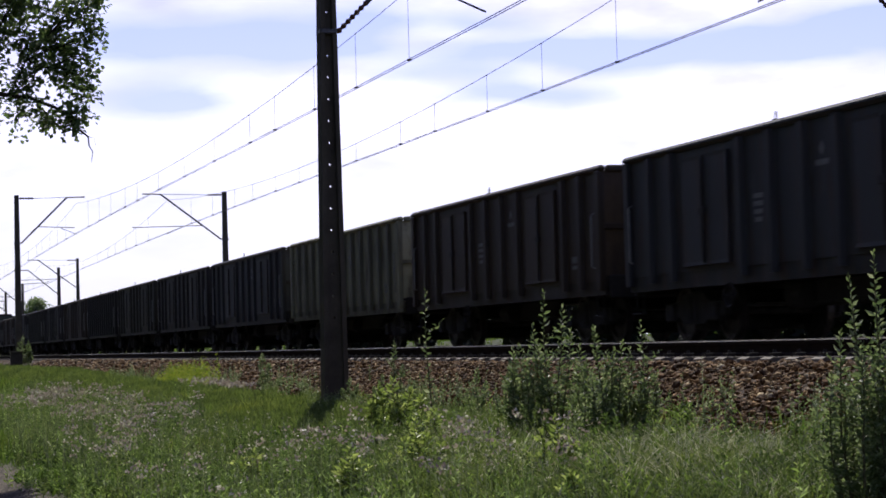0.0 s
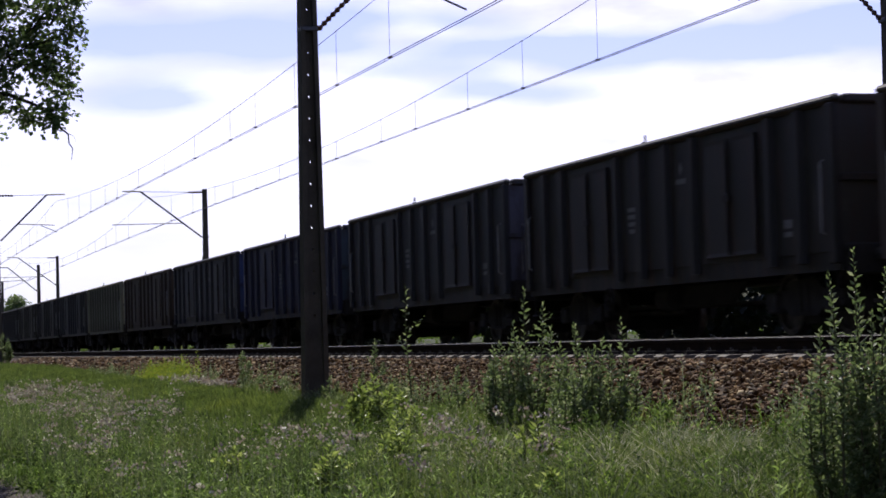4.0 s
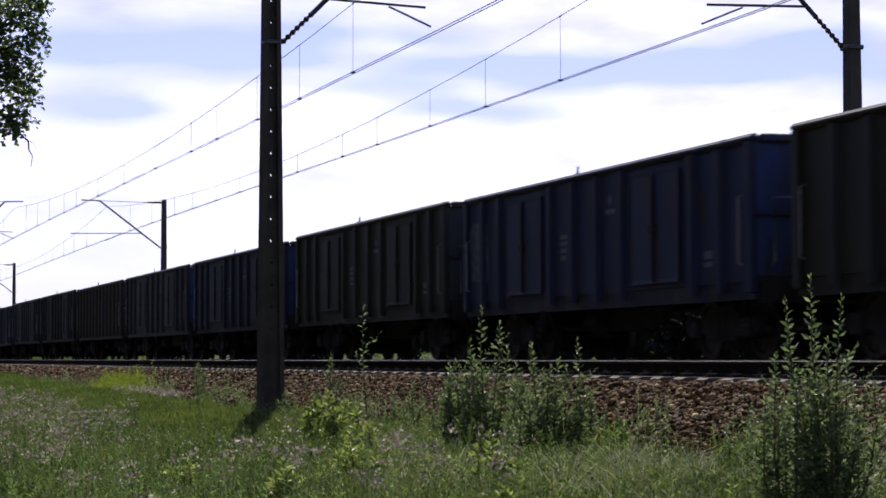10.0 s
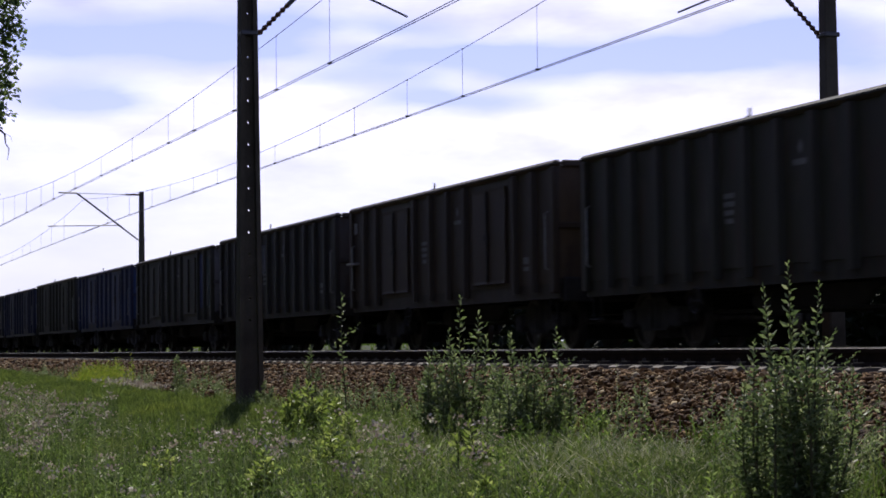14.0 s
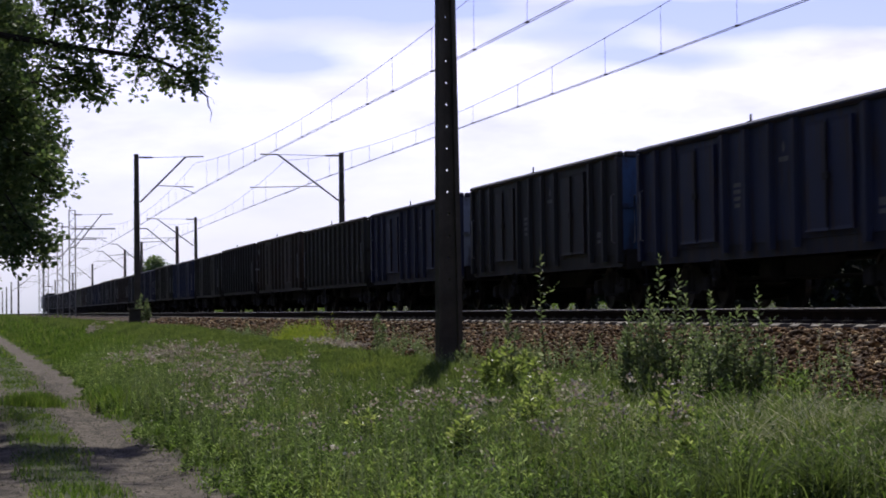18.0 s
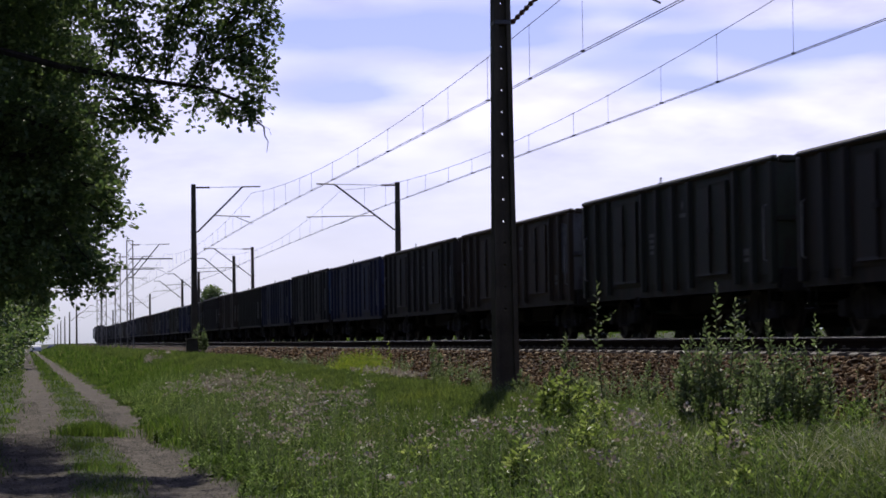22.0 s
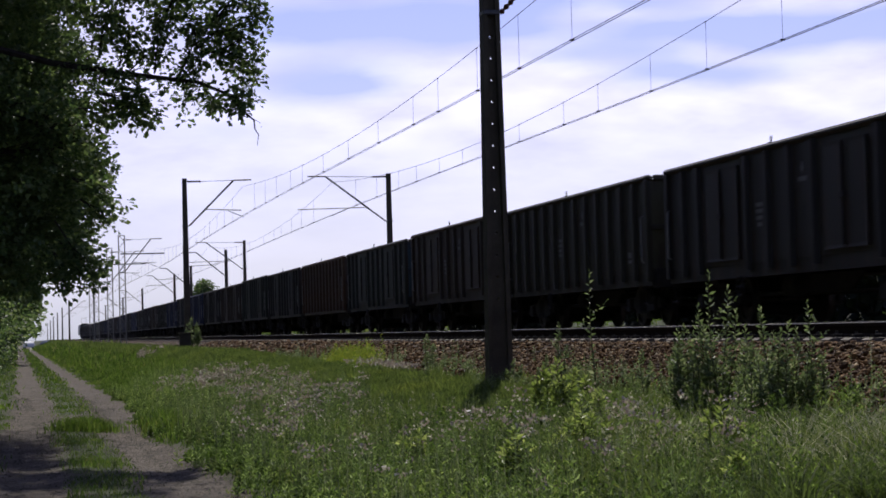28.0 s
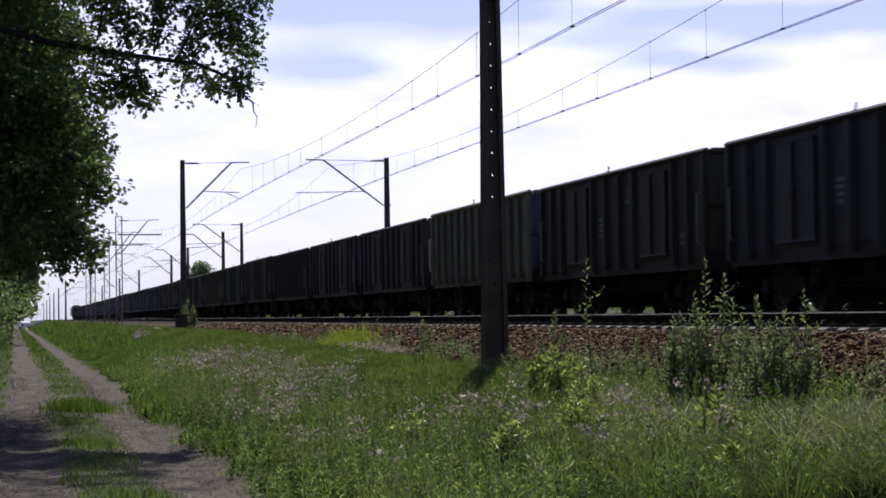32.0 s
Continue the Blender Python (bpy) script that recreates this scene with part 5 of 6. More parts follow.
# pebbles and crumbs of soil on the ruts
n = 8000
x = np.where(rng.uniform(size=n) < 0.4, 0.20, 1.78) + rng.normal(0, 0.24, n)
y = rng.uniform(13, 60, n)
c = np.stack([x, y, ground_z(x, y) + 0.004], 1)
tet = np.array([(-1, -0.7, -0.3), (1, -0.6, -0.3), (0, 1, -0.3), (0.1, 0, 0.8)])
v = c[:, None] + tet[None] * (rng.uniform(0.006, 0.022, (n, 1, 1)) * rng.uniform(0.7, 1.3, (n, 4, 3)))
i = np.arange(n)[:, None] * 4
t = np.concatenate([i + np.array([f]) for f in ((0, 1, 3), (1, 2, 3), (2, 0, 3))])
tagged(new("track_pebbles", fast_mesh("track_pebbles", v.reshape(-1, 3), NOQ, t, M_CLOD)), "small pebbles and soil crumbs in the wheel ruts", "pebbles", kind="stuff")


def stalks(rng, x, y, h, nleaf, size, ratio=0.4, thick=0.006, base=None):
    """Leafy upright stalks: a thin three-sided stem and leaves all the way up."""
    n = len(x)
    z = ground_z(x, y) if base is None else base
    foot = np.stack([x, y, z], 1)
    top = foot + np.stack([rng.normal(0, 0.07, n) * h, rng.normal(0, 0.07, n) * h, h], 1)
    i = np.arange(n) * 4
    p = np.empty((n, 4, 3))
    for k in range(3):
        a = 2.094 * k
        p[:, k] = foot + np.array([math.cos(a), math.sin(a), 0]) * thick
    p[:, 3] = top
    st = np.concatenate([np.stack([i + k, i + (k + 1) % 3, i + 3], 1) for k in range(3)])
    u = np.repeat(np.linspace(0.12, 1.0, nleaf)[None], n, 0) + rng.uniform(-0.03, 0.03, (n, nleaf))
    c = foot[:, None] + (top - foot)[:, None] * u[..., None]
    a = rng.uniform(0, 6.283, (n, 1)) + np.arange(nleaf)[None] * 2.4
    el = 0.35 + 0.5 * u
    d = np.stack([np.cos(a) * np.cos(el), np.sin(a) * np.cos(el), np.sin(el)], -1)
    sz = (size * (1.15 - 0.65 * u)) * rng.uniform(0.7, 1.2, (n, nleaf))
    lv, lt = leaves(rng, c.reshape(-1, 3), d.reshape(-1, 3), sz.ravel(), ratio)
    return p.reshape(-1, 3), st, lv, lt


def low_spot(x, y):
    """Plants stay low in front of the mast's foot."""
    return 1 - 0.5 * np.exp(-((x - 4.9) / 0.8) ** 2 - ((y - 22.5) / 4.0) ** 2)


# herbs in patches, each patch of one kind and height
kinds = {"leafy": [], "pale": [], "grey": []}
for k in range(1150):
    y = 12.5 + 48.0 * rng.uniform() ** 1.35
    x = rng.uniform(2.2, 7.5)
    if rng.uniform() < float(lawn(np.array(x), np.array(y))) * 0.97:
        continue
    kind = ("leafy", "pale", "grey")[int(rng.choice(3, p=(0.36, 0.38, 0.26) if x < 4.6 else (0.4, 0.15, 0.45)))]
    kinds[kind].append((x, y, rng.uniform(0.08, 0.30), int(rng.integers(9, 24))))
for kind, name, h0, h1, size, ratio, nl, material, label in (
        ("leafy", "meadow_herbs", 0.14, 0.44, 0.072, 0.44, 13, M_WEED, "low broad-leaved yellow-green herbs in patches"),
        ("pale", "willowherb", 0.28, 0.60, 0.075, 0.28, 18, M_WEED_PALE, "taller pale narrow-leaved herbs in clumps"),
        ("grey", "yarrow_leaves", 0.20, 0.48, 0.050, 0.36, 18, M_WEED_GREY, "fine grey-green herbs among the grass")):
    xs, ys, hs = [], [], []
    for x, y, r, n in kinds[kind]:
        n = n if kind != "pale" else max(5, n // 2)
        tall = rng.uniform(0.5, 1.45)
        xs.append(rng.normal(x, r, n))
        ys.append(rng.normal(y, r * 1.3, n))
        hs.append(rng.uniform(h0, h1, n) * tall)
    x, y, h = np.concatenate(xs), np.concatenate(ys), np.concatenate(hs)
    ok = (x > edge_x(y) + 0.02) & (x < 7.7) & (y > 11.5) & (lawn(x, y) < 0.6)
    x, y, h = x[ok], y[ok], h[ok] * (0.45 + 0.55 * sstep(0.1, 1.1, x[ok] - edge_x(y[ok])))
    h = h * low_spot(x, y)
    a, b, c, d = stalks(rng, x, y, h, nl, size * (1 + 0.012 * (np.mean(y) - 25)), ratio)
    v, q, t = join([(a, NOQ, b), (c, NOQ, d)])
    tagged(new(name, fast_mesh(name, v, q, t, material)), label, "herbs", kind="stuff")

# seed heads of the tall grass, brownish pink
x = np.concatenate([rng.normal(6.1, 0.4, 190), rng.normal(5.2, 0.4, 130), rng.normal(4.6, 0.8, 90), rng.uniform(3.0, 6.0, 90)])
y = np.concatenate([rng.normal(20.4, 0.9, 190), rng.normal(17.4, 0.7, 130), rng.normal(26.5, 2.5, 90), rng.uniform(13, 60, 90)])
ok = lawn(x, y) < 0.5
x, y = x[ok], y[ok]
h = rng.uniform(0.24, 0.46, len(x))
top = np.stack([x + rng.normal(0, 0.05, len(x)), y + rng.normal(0, 0.05, len(x)), ground_z(x, y) + h], 1)
st = blades(rng, x, y, h, 0.006, 0.15)
c = np.repeat(top, 6, 0) - np.array([0, 0, 1]) * rng.uniform(0, 0.13, (len(x) * 6, 1)) + rng.normal(0, 0.012, (len(x) * 6, 3))
lv, lt = leaves(rng, c, rng.normal(size=c.shape) * 0.6 + np.array([0, 0, 0.8]), rng.uniform(0.025, 0.05, len(c)), 0.35)
v, q, t = join([st, (lv, NOQ, lt)])
tagged(new("grass_seed_heads", fast_mesh("grass_seed_heads", v, q, t, M_DRY)), "brownish pink seed heads of tall grass", "grass", kind="stuff")

# pale flowers in loose drifts
fx, fy = [], []
for cx, cy, rx, ry, n in ((4.15, 46.0, 0.7, 5, 290), (4.1, 33.0, 0.5, 3, 110), (4.3, 30.0, 0.8, 4, 50), (4.0, 27.0, 0.9, 4, 40), (5.0, 38.0, 0.4, 4, 60), (7.45, 42, 0.22, 3.5, 100), (5.3, 17.5, 0.5, 1.2, 20), (6.1, 20.6, 0.5, 1.2, 22), (3.8, 18, 1.3, 5, 60), (3.4, 24, 1.2, 6, 70), (5.2, 80, 1.0, 9, 100), (5.0, 21.5, 1.1, 3, 30), (4.6, 17, 0.9, 2.5, 20), (6.2, 17.3, 0.6, 1.6, 15), (4.4, 36, 0.9, 3, 60)):
    n = int(n * 0.6)
    fx.append(rng.normal(cx, rx * 0.6, n))
    fy.append(rng.normal(cy, ry * 0.6, n))
x, y = np.concatenate(fx), np.concatenate(fy)
x, y = np.repeat(x[::3], 4) + rng.normal(0, 0.07, len(x[::3]) * 4), np.repeat(y[::3], 4) + rng.normal(0, 0.1, len(x[::3]) * 4)      # heads stand in bunches
ok = (x > 2.5) & (x < 7.8) & (y > 12) & ((lawn(x, y) < 0.5) | (x > 7.0))
x, y = x[ok], y[ok]
h = np.where(x > 7.0, 0.28, 1.0) * rng.uniform(0.32, 0.58, len(x)) + np.where(x > 7.0, 0.12, 0)
head = np.stack([x, y, ground_z(x, y) + h], 1)
k = 9
c = np.repeat(head, k, 0) + rng.normal(0, 0.036, (len(x) * k, 3)) * np.array([1.2, 1.2, 0.35])
d = rng.normal(size=(len(c), 3)) + np.array([0, 0, 0.8])
lv, lt = leaves(rng, c, d, rng.uniform(0.026, 0.046, len(c)) * np.repeat(1 + 0.012 * np.maximum(y - 25, 0), k), 0.8, 0.1)
tagged(new("meadow_flowers", fast_mesh("meadow_flowers", lv, NOQ, lt, M_FLOWER)), "pale pink and white wild flowers in drifts", "flowers", kind="stuff")
i = np.arange(len(x)) * 4
p = np.empty((len(x), 4, 3))
for k in range(3):
    p[:, k] = np.stack([x + 0.005 * math.cos(2.094 * k), y + 0.005 * math.sin(2.094 * k), ground_z(x, y)], 1)
p[:, 3] = head
tagged(new("flower_stems", fast_mesh("flower_stems", p.reshape(-1, 3), NOQ, np.concatenate([np.stack([i + k, i + (k + 1) % 3, i + 3], 1) for k in range(3)]), M_GRASS)),
       "thin green stems under the wild flowers", "flowers", kind="stuff")

# weeds that creep up the ballast from its foot
cx, cy = rng.uniform(7.2, 8.15, 150), 13 + 50 * rng.uniform(size=150) ** 1.4
x = np.repeat(cx, 9) + rng.normal(0, 0.14, 1350)
y = np.repeat(cy, 9) + rng.normal(0, 0.28, 1350)
a, b, c, d = stalks(rng, x, y, rng.uniform(0.12, 0.42, 1350) * np.repeat(rng.uniform(0.5, 1.2, 150), 9), 12, 0.06, 0.45, 0.005, bank_base(x, y))
v, q, t = join([(a, NOQ, b), (c, NOQ, d)])
tagged(new("bank_weeds", fast_mesh("bank_weeds", v, q, t, M_SAPLING)), "low pale green weeds creeping up the ballast", "herbs", kind="stuff")

# dry pale grass tufts
x = np.concatenate([rng.normal(cx, 0.28, 700) for cx in (6.2, 6.25, 5.3, 6.75, 5.9)])
y = np.concatenate([rng.normal(cy, 0.6, 700) for cy in (15.2, 20.5, 17.6, 16.9, 19.2)])
dry = tussocks(rng.normal(6.5, 0.5, 40), rng.normal(15.2, 1.6, 40), 80, 0.34, 0.60, 1.15, 0.010)
silver = tussocks(rng.normal(7.0, 0.17, 16), rng.normal(15.4, 0.6, 16), 90, 0.34, 0.55, 1.2, 0.010)
v, q, t = join([blades(rng, x, y, rng.uniform(0.16, 0.36, len(x)), 0.008, 1.1), dry, silver])
tagged(new("dry_grass", fast_mesh("dry_grass", v, q, t, M_DRY)), "bleached dry grass tufts lying over the meadow", "grass", kind="stuff")


def bank_z(x, y):
    return max(float(ground_z(np.array(x), np.array(y))), float(np.interp(x, [p[0] for p in prof], [p[1] for p in prof])) if x > 7.15 else -9)


def sapling(x, y, stems, label, size=0.075, twigs=9, name="sapling", material=None, dens=44):
    """A young shrub of upright leafy shoots. stems: (dx, dy, height)."""
    z = bank_z(x, y)
    th = thing(name, Matrix.Translation((x, y, z)), label, "shrub", "young shrubs on the bank")
    rg = np.random.default_rng(int(abs(x * 1000 + y * 77)))
    for dx, dy, h in stems:
        curve = [Vector((dx * (0.42 + 0.85 * s - 0.45 * s * s) + 0.03 * math.sin(5 * s + x + 9 * dx), dy * (0.42 + 0.85 * s - 0.45 * s * s), h * s - (0.05 if s == 0 else 0))) for s in (0, 0.25, 0.5, 0.75, 1.0)]
        stem = part("stem", Geo().tube(curve, [0.014, 0.011, 0.008, 0.005, 0.002], 5).mesh("stem", M_STEM), th)
        cs, ds, ss = [], [], []

        def shoot(a, b, n, big):
            a, b = np.array(a), np.array(b)
            ax = (b - a) / np.linalg.norm(b - a)
            u = np.linspace(0.1, 1.0, n)
            ang = rg.uniform(0, 6.28) + np.arange(n) * 2.4 + rg.normal(0, 0.3, n)
            out = np.stack([np.cos(ang), np.sin(ang), np.zeros(n)], 1)
            cs.append(a + (b - a) * u[:, None])
            ds.append(out * (0.95 - 0.5 * u[:, None] ** 3) + ax * (0.45 + 0.7 * u[:, None] ** 3))
            ss.append(big * (1.1 - 0.55 * u ** 2) * rg.uniform(0.75, 1.2, n))
        for i in range(4):
            shoot(curve[i], curve[i + 1], dens // 2, size)
        for j in range(twigs):
            s = rg.uniform(0.06, 0.72)
            i = int(s * 4)
            p = curve[i].lerp(curve[i + 1], s * 4 - i)
            ang = rg.uniform(0, 6.28)
            ln = h * rg.uniform(0.14, 0.27)
            e = p + Vector((math.cos(ang) * ln * 0.72, math.sin(ang) * ln * 0.72, ln * 0.55))
            shoot(p, e, max(6, dens // 3), size * 0.85)
        lv, lt = leaves(rg, np.concatenate(cs), np.concatenate(ds), np.concatenate(ss), 0.42, 0.2)
        part("foliage", fast_mesh("foliage", lv, NOQ, lt, material or M_SAPLING), stem)
    return th


def thicket(n, rx, ry, h0, h1, seed):
    """Shoots spread over an oval, taller towards its middle."""
    rg = random.Random(seed)
    out = []
    for _ in range(n):
        a, r = rg.uniform(0, 6.283), rg.uniform(0, 1) ** 0.6
        out.append((rx * r * math.cos(a), ry * r * math.sin(a), (h1 - (h1 - h0) * r) * rg.uniform(0.8, 1.1)))
    return out


sapling(6.42, 12.0, [(0.00, 0.00, 1.81), (-0.17, 0.13, 1.66), (0.16, -0.13, 1.68), (-0.38, 0.00, 1.30), (-0.30, -0.20, 1.20), (0.10, 0.16, 1.50), (0.33, 0.13, 1.30), (0.00, -0.26, 1.40), (-0.07, 0.26, 1.51),
                     (0.46, -0.1, 1.12), (-0.42, 0.1, 1.02)] + thicket(15, 0.46, 0.36, 0.75, 1.35, 8),
        "dense bushy young shrub with many leafy shoots", 0.064, 11, dens=46)
sapling(6.95, 12.6, [(0.05, 0.1, 1.25), (0.2, 0.0, 1.10)], "slim young shrub beside the larger bush", 0.05, 7)
sapling(7.08, 20.5, [(0.0, 0.0, 1.70), (0.24, 0.12, 1.55), (-0.14, 0.0, 1.35)] + thicket(23, 0.66, 0.5, 0.85, 1.50, 2),
        "clump of leafy young shoots on the bank", 0.084, 9, dens=32)
sapling(7.22, 19.0, [(-0.16, 0.0, 1.34), (0.40, 0.0, 1.38)] + thicket(23, 0.64, 0.5, 0.75, 1.34, 4),
        "dense young shrub with dark shade in its base", 0.076, 9, dens=32)
sapling(6.75, 19.8, thicket(9, 0.34, 0.3, 0.3, 0.6, 6), "low leafy weeds among the young shrubs", 0.06, 7, "weed_clump", M_WEED_GREY, 34)
sapling(7.2, 25.5, [(0.0, 0.0, 1.79)], "single slender sapling with few leaves", 0.085, 2, dens=24)
sapling(7.3, 27.5, [(0.0, 0.0, 1.10), (0.12, 0.1, 0.78)], "small leafy sapling on the bank", 0.07, 5)
sapling(6.35, 24.0, [(0.0, 0.0, 0.72), (-0.2, 0.1, 0.64), (0.22, 0.0, 0.6), (0.05, -0.15, 0.5), (-0.38, 0.0, 0.45), (0.4, 0.1, 0.5), (-0.1, -0.2, 0.4)], "bright yellow-green willow seedlings in a clump", 0.10, 6, "willow_clump", M_WILLOW, 34)
sapling(4.95, 18.0, [(0.0, 0.0, 0.62), (-0.14, 0.1, 0.5), (0.15, 0.0, 0.55), (0.28, -0.1, 0.45)], "bright yellow-green willow seedlings in a clump", 0.09, 5, "willow_clump", M_WILLOW, 30)
sapling(5.75, 16.4, [(0.0, 0.0, 0.66), (-0.16, 0.1, 0.55), (0.17, 0.0, 0.5), (0.3, 0.1, 0.42)], "bright yellow-green willow seedlings in a clump", 0.09, 5, "willow_clump", M_WILLOW, 30)
for x, y, h in ((7.4, 24.0, 0.8), (7.45, 23.0, 0.75), (7.3, 26.5, 0.6), (7.5, 29.0, 0.6), (7.35, 22.0, 0.7), (7.5, 31.0, 0.5)):
    sapling(x, y, [(0.0, 0.0, h), (0.15, 0.2, h * 0.8), (-0.12, 0.05, h * 0.7)], "low shrub at the foot of the ballast", 0.06, 6)
sapling(7.62, 92.6, [(0.0, 0.0, 1.5), (0.25, 0.1, 1.25), (-0.25, 0.0, 1.0), (0.4, 0.2, 0.9)], "small bush beside the relay cabinet", 0.14, 8)
sapling(7.9, 40.0, [(0.0, 0.0, 0.75), (0.15, 0.1, 0.55)], "small seedling on the ballast", 0.09, 2)
for k in range(16):
    sapling(rng.uniform(6.6, 7.6), rng.uniform(12.5, 19), [(0, 0, rng.uniform(0.35, 0.6)), (0.1, 0.05, rng.uniform(0.3, 0.5)), (-0.1, 0.0, rng.uniform(0.25, 0.45))], "low leafy weed at the edge of the ballast", 0.06, 4, "weed_clump", M_WEED, 30)

rw = random.Random(12)
for k in range(9):
    n, h = rw.randint(3, 6), rw.uniform(0.32, 0.62)
    sapling(rw.uniform(3.1, 6.3), 14.5 + 13 * rw.random() ** 1.2, [(rw.uniform(-0.2, 0.2), rw.uniform(-0.15, 0.15), h * rw.uniform(0.7, 1.05)) for _ in range(n)],
            "bright yellow-green narrow-leaved seedlings among the herbs", 0.09, 4, "willow_clump", M_WILLOW, 26)
for x, y, h in ((6.45, 18.6, 0.42), (6.2, 19.6, 0.36), (6.75, 17.9, 0.38), (5.7, 21.4, 0.34), (5.0, 15.6, 0.36), (6.0, 14.6, 0.34)):
    sapling(x, y, thicket(14, 0.36, 0.26, h * 0.7, h * 1.25, int(x * 100)), "soft low grey-green leafy mound in the meadow", 0.045, 6, "weed_clump", M_WEED_GREY, 30)

# yellow-green patch on the bank
x, y = rng.normal(7.7, 0.22, 900), rng.normal(49.0, 1.5, 900)
base = np.interp(x, [p[0] for p in prof], [p[1] for p in prof])
a, b, c, d = stalks(rng, x, y, rng.uniform(0.25, 0.55, 900), 9, 0.09, 0.5, 0.006, base)
v, q, t = join([(a, NOQ, b), (c, NOQ, d)])
tagged(new("spurge_patch", fast_mesh("spurge_patch", v, q, t, M_YGRASS)), "yellow-green flowering plants on the ballast bank", "plants", kind="stuff")

# ================= trees along the dirt track =================


def oak(x, y, height, reach, leaf, count, seed, label, low=2.4, limbs=(), group="trees along the dirt track", deep=None):
    """A broad-leaved tree: tapered trunk, limbs and a crown of separate leaves in clumps.
    limbs: (points, thickness) of special boughs in world space; deep: crown radius along the track."""
    rg = np.random.default_rng(seed)
    z = float(ground_z(np.array(x), np.array(y)))
    th = thing("oak_tree", Matrix.Translation((x, y, z)), label, "tree", group)
    deep = deep or reach
    r0 = 0.035 * height ** 0.9
    trunk = [Vector((0.12 * math.sin(3 * s + seed), 0.12 * math.cos(2 * s + seed), height * 0.8 * s - (0.3 if s == 0 else 0))) for s in (0, 0.04, 0.2, 0.45, 0.7, 1.0)]
    part("trunk", Geo().tube(trunk, [r0 * 1.5, r0 * 1.1, r0, r0 * 0.8, r0 * 0.5, r0 * 0.12], 10).mesh("trunk", M_BARK), th)
    n = 9
    for k in range(n):
        s = 0.2 + 0.62 * (k + rg.uniform(0, 0.6)) / n
        p = Vector((0, 0, s * height * 0.8))
        ang = k * 2.4 + rg.uniform(-0.4, 0.4)
        ln = reach * 0.8 * (1.05 - 0.55 * abs(s - 0.35)) * rg.uniform(0.75, 1.0)
        e = p + Vector((math.cos(ang) * ln, math.sin(ang) * ln, ln * rg.uniform(0.0, 0.45)))
        m = p.lerp(e, 0.5) + Vector((0, 0, 0.12 * ln))
        part("limb", Geo().tube([p, m, e], [r0 * 0.42, r0 * 0.22, 0.02], 6).mesh("limb", M_BARK), th)
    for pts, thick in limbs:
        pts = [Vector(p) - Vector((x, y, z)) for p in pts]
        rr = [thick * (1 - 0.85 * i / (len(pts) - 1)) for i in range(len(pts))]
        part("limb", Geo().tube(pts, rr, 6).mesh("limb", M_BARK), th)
    # leaf clumps fill an uneven crown, more of them towards its outside
    m = 150
    ang, u = rg.uniform(0, 6.283, m), rg.uniform(-1, 1, m)
    lump = 1 + 0.10 * np.sin(ang * 3 + seed) + 0.09 * np.sin(u * 8 + 2 * seed) + 0.08 * np.sin(ang * 7 - u * 5 + seed)
    rad = rg.uniform(0.25, 1.0, m) ** 0.5 * lump * (1 - np.abs(u) ** 3) ** 0.45
    cen = np.stack([np.cos(ang) * rad * (reach - 0.5), np.sin(ang) * rad * (deep - 0.5), (low + height) / 2 + u * (height - low) / 2], 1)
    cen = cen[cen[:, 2] > low * 0.85]
    per = count // 10 // len(cen)
    o = rg.normal(size=(len(cen) * per, 3))
    o /= np.linalg.norm(o, axis=1, keepdims=True)
    o *= rg.uniform(0.45, 1.0, (len(o), 1)) ** 0.5 * np.repeat(rg.uniform(0.55, 1.15, len(cen)), per)[:, None] * np.array([1.15, 1.15, 0.7])
    cen = np.repeat(cen, per, 0) + o            # twigs round each bough's end, then leaves on the twigs
    c = np.repeat(cen, 18, 0) + rg.normal(0, 0.05 + leaf * 0.6, (len(cen) * 18, 3)) * np.array([1.2, 1.2, 0.7])
    dd = rg.normal(size=c.shape) + np.array([0, 0, -0.25])
    size = leaf * rg.uniform(0.7, 1.25, len(c))
    n = 700 if y > 35 else 60
    o = rg.normal(size=(n, 3))                  # dense oversized leaves added inside the crown to block the light
    o *= 0.62 * rg.uniform(0.1, 1.0, (n, 1)) ** 0.33 / np.linalg.norm(o, axis=1, keepdims=True)
    c = np.concatenate([c, o * np.array([reach, deep, (height - low) / 2]) + np.array([0, 0, (low + height) / 2])])
    dd, size = np.concatenate([dd, rg.normal(size=(n, 3))]), np.concatenate([size, rg.uniform(0.6, 1.0, n)])
    lv, lt = leaves(rg, c, dd * np.array([1, 1, 0.5]), size, 0.75, 0.2, 0.9, 0.62)
    part("crown", fast_mesh("crown", lv, NOQ, lt, M_OAK), th)
    return th


